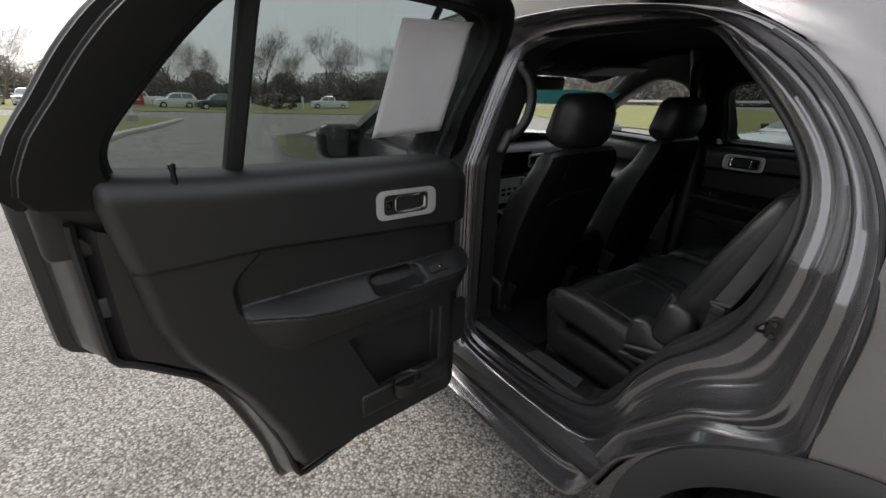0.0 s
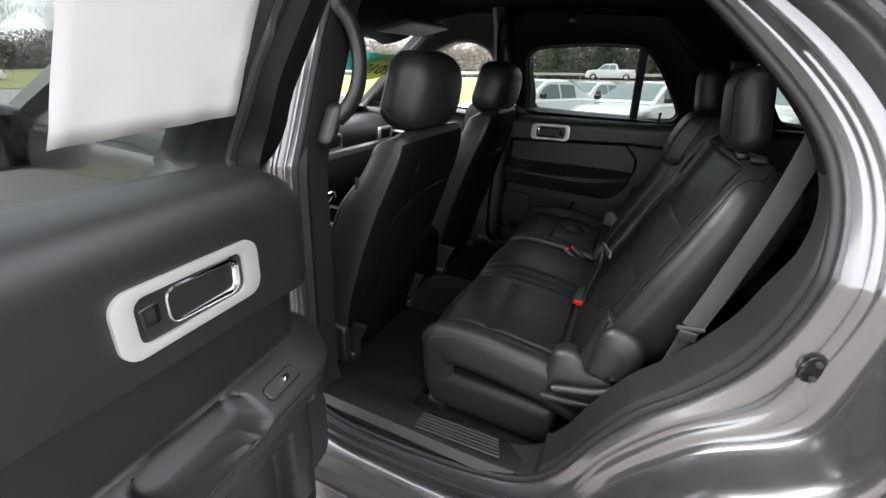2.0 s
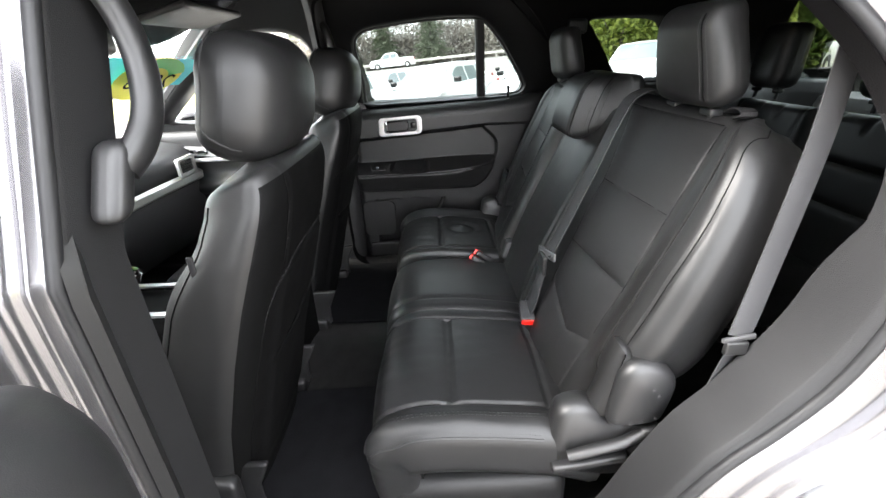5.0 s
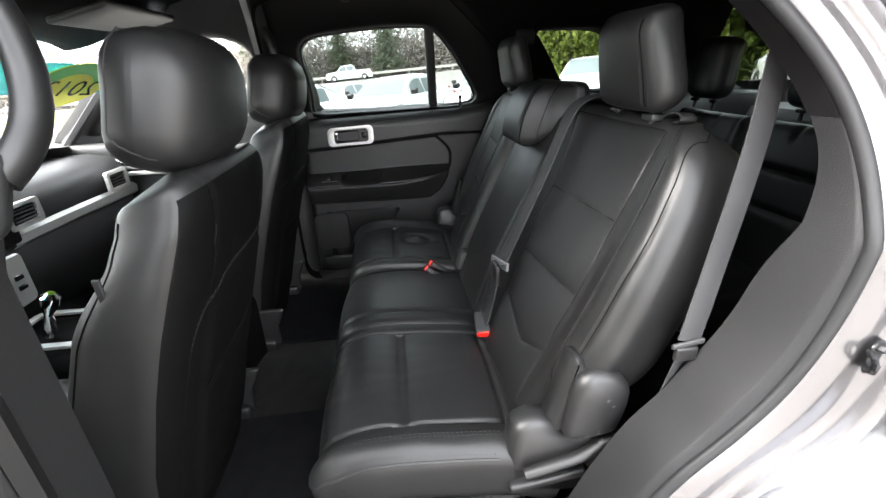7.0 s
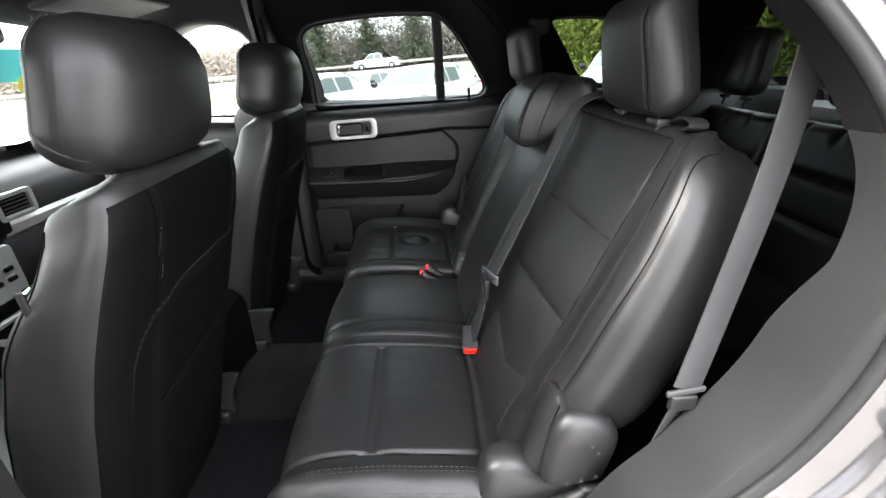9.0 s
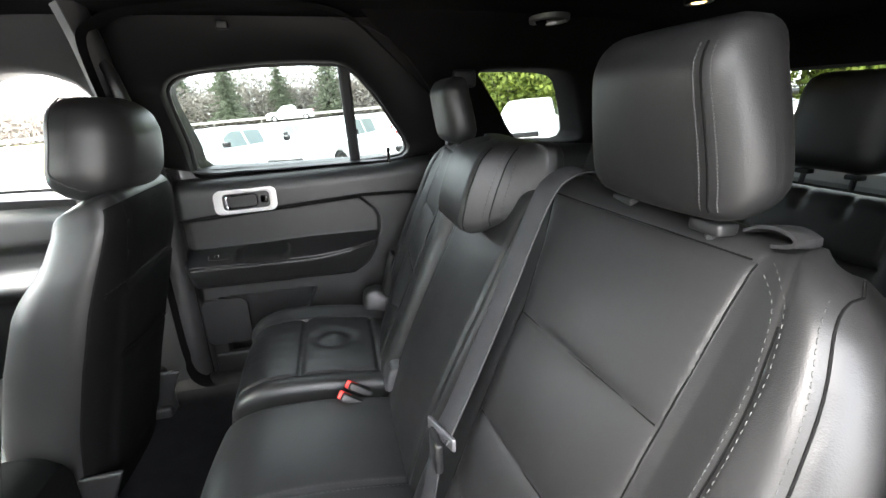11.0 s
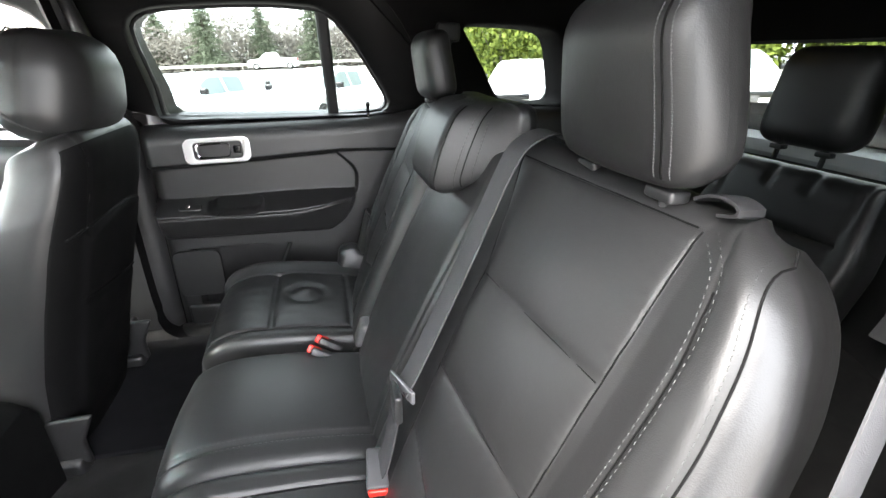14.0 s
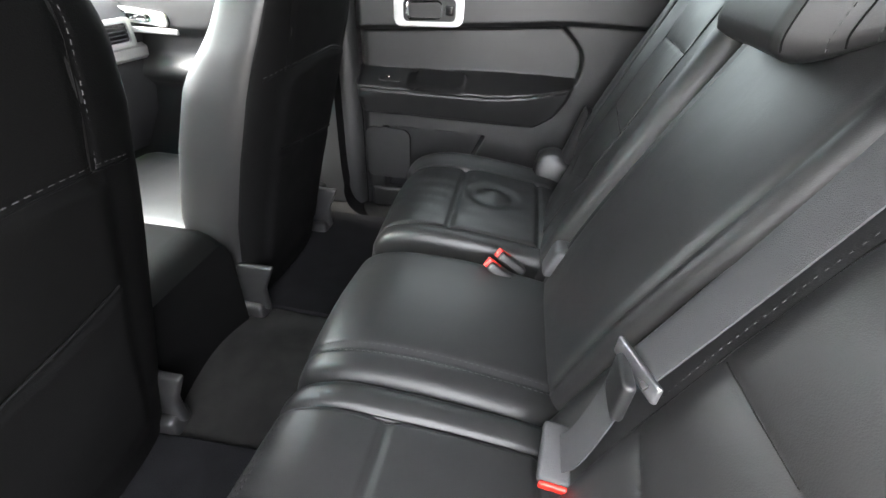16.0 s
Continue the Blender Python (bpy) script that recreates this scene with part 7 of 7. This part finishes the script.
def leafy(name, x, y, rx, ry, h, seed, n, size, mat, label, category, base=0.15, group="", kind=""):
    """A bush or tree whose crown is many leaves gathered in uneven clumps."""
    rng = np.random.default_rng(seed)
    z0 = lie(x, y)
    t = thing(name, label, category, group, kind)
    stems = bmesh.new()
    clumps = []
    for k in range(26):
        a, q = rng.uniform(0, 2 * math.pi), math.sqrt(rng.uniform(0, 1))
        zc = rng.uniform(base, 0.95)
        w = math.sqrt(max(0.05, 1 - (2 * zc - 0.9) ** 2 * 0.8))
        c = Vector((x + rx * q * w * math.cos(a), y + ry * q * w * math.sin(a), z0 + h * zc))
        clumps.append((c, rng.uniform(0.16, 0.34) * h * 0.8))
        if k < 9:
            tube([(x + 0.2 * math.cos(a), y + 0.2 * math.sin(a), z0 - 0.05), (x + (c.x - x) * 0.4, y + (c.y - y) * 0.4, z0 + (c.z - z0) * 0.55), tuple(c)], 0.05, 5, stems, radii=[0.09, 0.05, 0.015])
    part("trunk", stems, BARK, t)
    pts = []
    for c, r in clumps:
        m = n // len(clumps)
        d = rng.normal(size=(m, 3))
        d /= np.linalg.norm(d, axis=1)[:, None]
        rad = r * rng.uniform(0.35, 1.05, m) ** 0.6
        p = np.array(c) + d * rad[:, None] * np.array([1.15, 1.15, 0.8])
        pts.append(p[p[:, 2] > z0 + 0.05])
    from_quads("crown", leaves_at(rng, np.concatenate(pts), size, 0.5), mat, t, "loose clumps of leaves")


# evergreen screen behind and beside the car
k = 0
for x, y, r, h in ((13.5, -9.5, 2.3, 4.6), (12.0, -12.5, 2.5, 5.2), (9.5, -15.0, 2.6, 5.6), (6.5, -16.5, 2.4, 5.0), (3.6, -17.5, 2.5, 5.5), (0.6, -18.0, 2.6, 5.2), (-2.6, -18.5, 2.6, 5.6), (-6, -18.5, 2.6, 5.0), (16.5, -7.5, 2.4, 4.4), (19.5, -6.5, 2.2, 4.0), (8.0, -19.0, 3.0, 6.8), (2.2, -21.5, 3.0, 7.0), (14.5, -15.5, 3.0, 6.6), (19, -11, 3, 6.2)):
    k += 1
    leafy("shrub", x, y, r * 1.1, r * 1.1, h * 1.35, 40 + k, 20000, 0.10, LEAF, "tall fresh green evergreen shrub in a screen", "shrub", 0.08, "green screen")
# firs, bare trees and brush to the east, beyond the road
for x, y, h in ((78, 15.5, 12.5), (82, 7.8, 11.0), (80, -0.5, 13.0), (86, 24, 11), (90, -16, 10)):
    k += 1
    fir(x, y, h, 60 + k)
for x, y, h in ((88, 4, 11), (84, -6, 10), (87, -11, 11), (85, 11, 10), (92, 19, 12), (90, 32, 12), (86, 40, 11), (80, 52, 12)):
    k += 1
    bare_tree(x, y, h, 80 + k)
# the wood to the north
for x, y, h in ((-3.2, 106, 16.5), (4.2, 104, 15), (8.5, 108, 14), (21, 104, 17), (24.5, 110, 13), (-20, 100, 13), (12, 115, 12), (36, 108, 18), (31, 118, 14), (44, 112, 16), (-9, 120, 15), (52, 105, 15), (60, 98, 14)):
    k += 1
    bare_tree(x, y, h, 120 + k, 0.7)


def brush(pts, h, n, seed, label):
    """A far belt of leafless undergrowth."""
    rng = np.random.default_rng(seed)
    path = spline([(a, b, 0) for a, b in pts], 300)
    P = np.array([path[i] for i in rng.integers(0, 300, n)])
    P[:, 0] += rng.normal(0, 2.0, n)
    P[:, 1] += rng.normal(0, 2.0, n)
    P = P[(P[:, 0] > 78) | (P[:, 1] > 88)]
    n = len(P)
    top = h * (0.55 + 0.45 * np.sin(P[:, 0] * 0.35 + 1.3 * np.sin(P[:, 1] * 0.23)) ** 2)
    P[:, 2] = [lie(a, b) for a, b in P[:, :2]] + rng.uniform(0, 1, n) ** 1.3 * top
    ob = from_quads("brush", leaves_at(rng, P, 0.46, 0.20), BRUSH)
    return tagged(ob, label, "brush", kind="stuff")


brush([(80, -60), (84, -20), (86, 0), (86, 20), (86, 45), (80, 66), (72, 88), (60, 100)], 9.5, 130000, 5, "belt of brown leafless undergrowth beyond the road")
brush([(-90, 95), (-60, 104), (-25, 108), (0, 114), (30, 114), (60, 104)], 7.0, 110000, 6, "belt of brown leafless undergrowth behind the lawn")

# ---- other vehicles ----
WHITE = material("white_paint", (0.80, 0.80, 0.80), 0.25, vary=0.03, scale=2, coat=0.8)
DARKBLUE = material("dark_blue_paint", (0.025, 0.032, 0.045), 0.3, vary=0.05, scale=2, coat=0.8)
GREYCAR = material("pale_grey_paint", (0.35, 0.36, 0.37), 0.3, metal=0.5, vary=0.05, scale=2, coat=0.8)
# glass colour lightened to stand for the sky it reflects
SKYGLASS = material("sky_toned_car_glass", (0.20, 0.235, 0.24), 0.08, vary=0.05, scale=3)
LAMPG = material("lamp_glass", (0.55, 0.56, 0.58), 0.12, vary=0.05, scale=8)
REDLAMP = material("red_lamp", (0.35, 0.02, 0.02), 0.2, vary=0.05, scale=8)

KINDS = {
    # body stations (y from the front bumper, deck height), cabin stations (y, roof height)
    "sedan": (4.9, 1.85, [(0.0, 0.62), (0.12, 0.74), (0.5, 0.84), (1.25, 0.93), (1.6, 0.97), (3.6, 1.0), (4.4, 0.98), (4.75, 0.93), (4.9, 0.70)], [(1.25, 0.95), (2.05, 1.40), (2.6, 1.46), (3.2, 1.43), (4.05, 1.02)]),
    "suv": (4.6, 1.85, [(0.0, 0.70), (0.15, 0.92), (0.5, 1.0), (1.2, 1.06), (1.5, 1.08), (3.6, 1.1), (4.4, 1.1), (4.55, 1.0), (4.6, 0.70)], [(1.25, 1.07), (1.95, 1.66), (2.6, 1.74), (4.0, 1.70), (4.5, 1.10)]),
    "pickup": (5.6, 1.95, [(0.0, 0.75), (0.15, 1.0), (0.5, 1.08), (1.3, 1.12), (1.5, 1.14), (3.6, 1.15), (5.2, 1.15), (5.5, 1.12), (5.6, 0.75)], [(1.35, 1.13), (1.95, 1.70), (2.5, 1.78), (3.3, 1.76), (3.65, 1.15)]),
}


def parked(kind, x, y, turn, paint, label, group):
    """A parked vehicle; turn: degrees from facing north."""
    L, W, deck, roof = KINDS[kind]
    m = Matrix.Translation((x, y, lie(x, y))) @ Matrix.Rotation(radians(turn), 4, "Z")
    v = thing("parked_" + kind, label, "car", group, m=m)
    P = lambda a, s, z: (a, L / 2 - s, z)
    wy = (0.92, L - 1.0)
    bm = bmesh.new()
    rows = []
    for s in np.linspace(0, L, 50):
        z = interp(s, [q[0] for q in deck], [q[1] for q in deck])
        end = 0.16 * (smooth(0.5, 0.0, s) + smooth(L - 0.5, L, s))
        w = W / 2 - end
        lo = 0.24
        for c in wy:
            if abs(s - c) < 0.37:
                lo = max(lo, 0.32 + math.sqrt(0.37 ** 2 - (s - c) ** 2))
        rows.append([P(a * w, s, zz) for a, zz in ((-0.93, lo), (-0.99, lo + (z - lo) * 0.3), (-1.0, lo + (z - lo) * 0.6), (-0.97, z - 0.06), (-0.90, z - 0.01), (-0.5, z + 0.015), (0, z + 0.022), (0.5, z + 0.015), (0.90, z - 0.01), (0.97, z - 0.06), (1.0, lo + (z - lo) * 0.6), (0.99, lo + (z - lo) * 0.3), (0.93, lo))])
    V = add_grid(bm, rows)
    bm.faces.new(V[0])
    bm.faces.new(V[-1])
    body = part("body", bm, paint, v, angle=40)
    cab = spline([(0, a, b) for a, b in roof], 24)
    zb = roof[0][1]
    bm = bmesh.new()
    rows = []
    for q in cab:
        k = (q.z - zb) / (roof[2][1] - zb)
        w0, w1 = W / 2 * 0.90, W / 2 * (0.90 - 0.20 * max(0, k))
        rows.append([P(-w0, q.y, zb - 0.05), P(-w1, q.y, q.z - 0.05), P(-w1 + 0.08, q.y, q.z - 0.008), P(0, q.y, q.z + 0.01), P(w1 - 0.08, q.y, q.z - 0.008), P(w1, q.y, q.z - 0.05), P(w0, q.y, zb - 0.05)])
    add_grid(bm, rows)
    part("cabin", bm, paint, v, angle=40)
    # screens and side windows, proud of the cabin by a little
    for i0, i1, name in ((1, 8, "windscreen"), (16, 22, "rear_window")):
        bm = bmesh.new()
        rows = []
        for q in cab[i0:i1]:
            k = max(0, (q.z - zb) / (roof[2][1] - zb))
            w = W / 2 * (0.90 - 0.20 * k) - 0.09
            rows.append([P(a * w, q.y, q.z + 0.012 + 0.01 * (1 - a * a)) for a in np.linspace(-1, 1, 8)])
        if kind != "pickup" or i0 == 1:
            add_grid(bm, rows)
            part(name, bm, SKYGLASS, v, "window glass with reflected sky in its colour")
        else:
            bm.free()
    ends = (roof[1][0] - 0.35, (roof[1][0] + roof[3][0]) / 2 - 0.05, roof[3][0] - 0.05, roof[4][0] - 0.30)
    for sd in (-1, 1):
        for a, b in ((ends[0] + 0.1, ends[1] - 0.04), (ends[1] + 0.04, ends[2] + 0.1)):
            bm = bmesh.new()
            rows = []
            for s in np.linspace(a, b, 8):
                zr = interp(s, [q.y for q in cab], [q.z for q in cab])
                k0 = 0.12
                zt = max(zb + 0.06, min(zr - 0.10, roof[2][1] - 0.12))
                kk = lambda z: (z - (zb - 0.05)) / (zr - 0.05 - (zb - 0.05) + 1e-6)
                ww = lambda z: W / 2 * (0.90 - 0.20 * max(0, (zr - zb) / (roof[2][1] - zb)) * min(1, max(0, kk(z)))) + 0.012
                rows.append([P(sd * ww(z), s, z) for z in (zb + 0.02, (zb + zt) / 2, zt)])
            add_grid(bm, rows)
            part("side_window", bm, SKYGLASS, v, "window glass with reflected sky in its colour")
        part("door_mirror", rbox((0.20, 0.10, 0.14), 0.04, 3, P(sd * (W / 2 + 0.06), roof[0][0] + 0.35, zb + 0.10)), BLACKGLOSS if paint is WHITE else paint, v, "dark door mirror")
        part("headlight", rbox((0.34, 0.22, 0.13), 0.05, 3, P(sd * (W / 2 - 0.30), 0.14, deck[1][1] - 0.11)), LAMPG, v, "clear headlight")
        part("tail_light", rbox((0.22, 0.10, 0.24), 0.03, 2, P(sd * (W / 2 - 0.20), L - 0.10, deck[-2][1] - 0.16)), REDLAMP, v, "red tail light")
        for c in wy:
            bm = bmesh.new()
            prof = [(0.0, 0.20), (0.02, 0.30), (-0.02, 0.335), (-0.18, 0.335), (-0.20, 0.28)]
            add_grid(bm, [[(sd * (W / 2 - 0.02 + dx), L / 2 - c + r * math.cos(a), 0.335 + r * math.sin(a)) for dx, r in prof] for a in np.linspace(0, 2 * math.pi, 26, endpoint=False)], close_u=True)
            wl = part("wheel", bm, TYRE, v, "black tyre")
            bm = bmesh.new()
            V = add_grid(bm, [[(sd * (W / 2 - 0.03 + dx), L / 2 - c + r * math.cos(a), 0.335 + r * math.sin(a)) for dx, r in ((0.0, 0.205), (-0.03, 0.17), (0.0, 0.07), (0.01, 0.02))] for a in np.linspace(0, 2 * math.pi, 20, endpoint=False)], close_u=True)
            part("rim", bm, SILVER, wl)
    part("grille", rbox((W * 0.52, 0.10, 0.16), 0.03, 3, P(0, 0.045, deck[1][1] - 0.17)), BLACKGLOSS, v, "black grille")
    part("lower_grille", rbox((W * 0.62, 0.08, 0.13), 0.03, 3, P(0, 0.03, 0.36)), BLACKGLOSS, v, "black lower grille")
    return v


# white saloons in the row beside, facing the car
for i, (x, y, t) in enumerate(((11.6, 2.75, 62), (11.7, -0.25, 60), (11.8, -3.2, 60), (12.0, -6.1, 59), (18.7, 2.1, 61), (18.8, -1.0, 60), (18.6, -4.1, 60))):
    parked("sedan", x, y, t, WHITE, "white saloon parked in a row on the pavement", "white saloons")
parked("sedan", 8.6, -10.0, 60, WHITE, "white saloon parked before the green shrubs", "white saloons")
# vehicles across the lawn
parked("suv", 5.6, 58, 95, DARKBLUE, "dark blue SUV parked beyond the lawn", "parked vehicles")
parked("suv", 1.6, 62, 96, WHITE, "white SUV parked beyond the lawn", "parked vehicles")
parked("pickup", -1.8, 70, 97, WHITE, "white pickup parked beyond the lawn", "parked vehicles")
parked("pickup", 22, 66, 80, WHITE, "white pickup on the road beyond the lawn", "parked vehicles")
parked("pickup", 57, 4.6, 0, WHITE, "white pickup on the road beyond the lawn", "parked vehicles")
for i in range(9):
    parked("sedan" if i % 3 else "suv", -11.5 - 3.1 * i, 62 + 0.6 * i, 178 + 4 * (i % 2), (GREYCAR, DARKBLUE, WHITE)[i % 3], ("pale grey", "dark blue", "white")[i % 3] + " car parked in a far row", "parked vehicles")

# flagpole with its flag, street lamps, a red board, a low hedge and posts
fp = thing("flagpole", "white flagpole on the lawn with a striped flag", "flagpole")
POLE = material("white_pole", (0.75, 0.75, 0.75), 0.4, vary=0.05, scale=3)
px, py = -2.34, 30.0
part("pole", tube([(px, py, 0), (px, py, 5), (px, py, 9.0)], 0.05, 10, radii=[0.09, 0.07, 0.04]), POLE, fp)
part("base", tube([(px, py, 0.0), (px, py, 0.35)], 0.30, 16), KERB, fp)
FLAGR = material("red_cloth", (0.45, 0.04, 0.05), 0.9, vary=0.1, scale=4)
FLAGB = material("blue_cloth", (0.03, 0.04, 0.16), 0.9, vary=0.1, scale=4)
FLAGW = material("white_cloth", (0.75, 0.74, 0.74), 0.9, vary=0.1, scale=4)


def flag_point(a, b):
    """a along the fly, b down the hoist; the cloth droops."""
    return (px + 0.06 + 1.25 * a, py + 0.12 * math.sin(7 * a + b), 7.0 - 1.35 * a ** 1.2 * 0.75 - 0.95 * b + 0.05 * math.sin(9 * a + 2 * b))


for i in range(7):
    bm = bmesh.new()
    add_grid(bm, [[flag_point(a, (i + f) / 7) for f in (0, 0.5, 1)] for a in np.linspace(0.4 if i < 4 else 0, 1, 12)])
    part("stripe", bm, FLAGW if i % 2 else FLAGR, fp, "cloth stripe")
bm = bmesh.new()
add_grid(bm, [[flag_point(a, f) for f in np.linspace(0, 4 / 7, 5)] for a in np.linspace(0, 0.4, 8)])
part("canton", bm, FLAGB, fp, "dark blue canton")
for x, y in ((-38, 90), (-52, 96)):
    sl = thing("street_lamp", "tall grey car park lamp on a mast", "street lamp", "street lamps")
    part("mast", tube([(x, y, 0), (x, y, 9)], 0.08, 8, radii=[0.12, 0.07]), STEEL, sl)
    part("head", rbox((0.9, 0.35, 0.15), 0.05, 3, (x + 0.4, y, 9.05)), STEEL, sl)
rb = thing("notice_board", "red notice board on posts with plain white bars", "sign")
REDB = material("red_board", (0.42, 0.03, 0.035), 0.6, vary=0.1, scale=3)
part("board", rbox((2.2, 0.2, 1.6), 0.03, 2, (-2.6, 64, 1.25)), REDB, rb)
for z in (1.0, 1.5):
    part("bar", rbox((1.4, 0.02, 0.18), 0.005, 1, (-2.6, 63.89, z)), FLAGW, rb)
for dx in (-0.8, 0.8):
    part("post", rbox((0.12, 0.12, 0.6), 0.02, 1, (-2.6 + dx, 64, 0.3)), STEEL, rb)
leafy("hedge", 13.2, 62, 3.2, 1.0, 1.9, 301, 2600, 0.16, BRUSH, "low clipped brown hedge beside posts", "hedge", 0.05)
for x in (9.9, 16.6):
    tagged(part("marker_post", rbox((0.25, 0.25, 1.9), 0.04, 2, (x, 61.5, 0.95)), POLE), "white marker post beside the hedge", "post", "marker posts")
tagged(part("marker_post", rbox((0.10, 0.10, 1.0), 0.02, 2, (-8.8, 27.5, 0.5)), POLE), "white marker post on the lawn", "post", "marker posts")
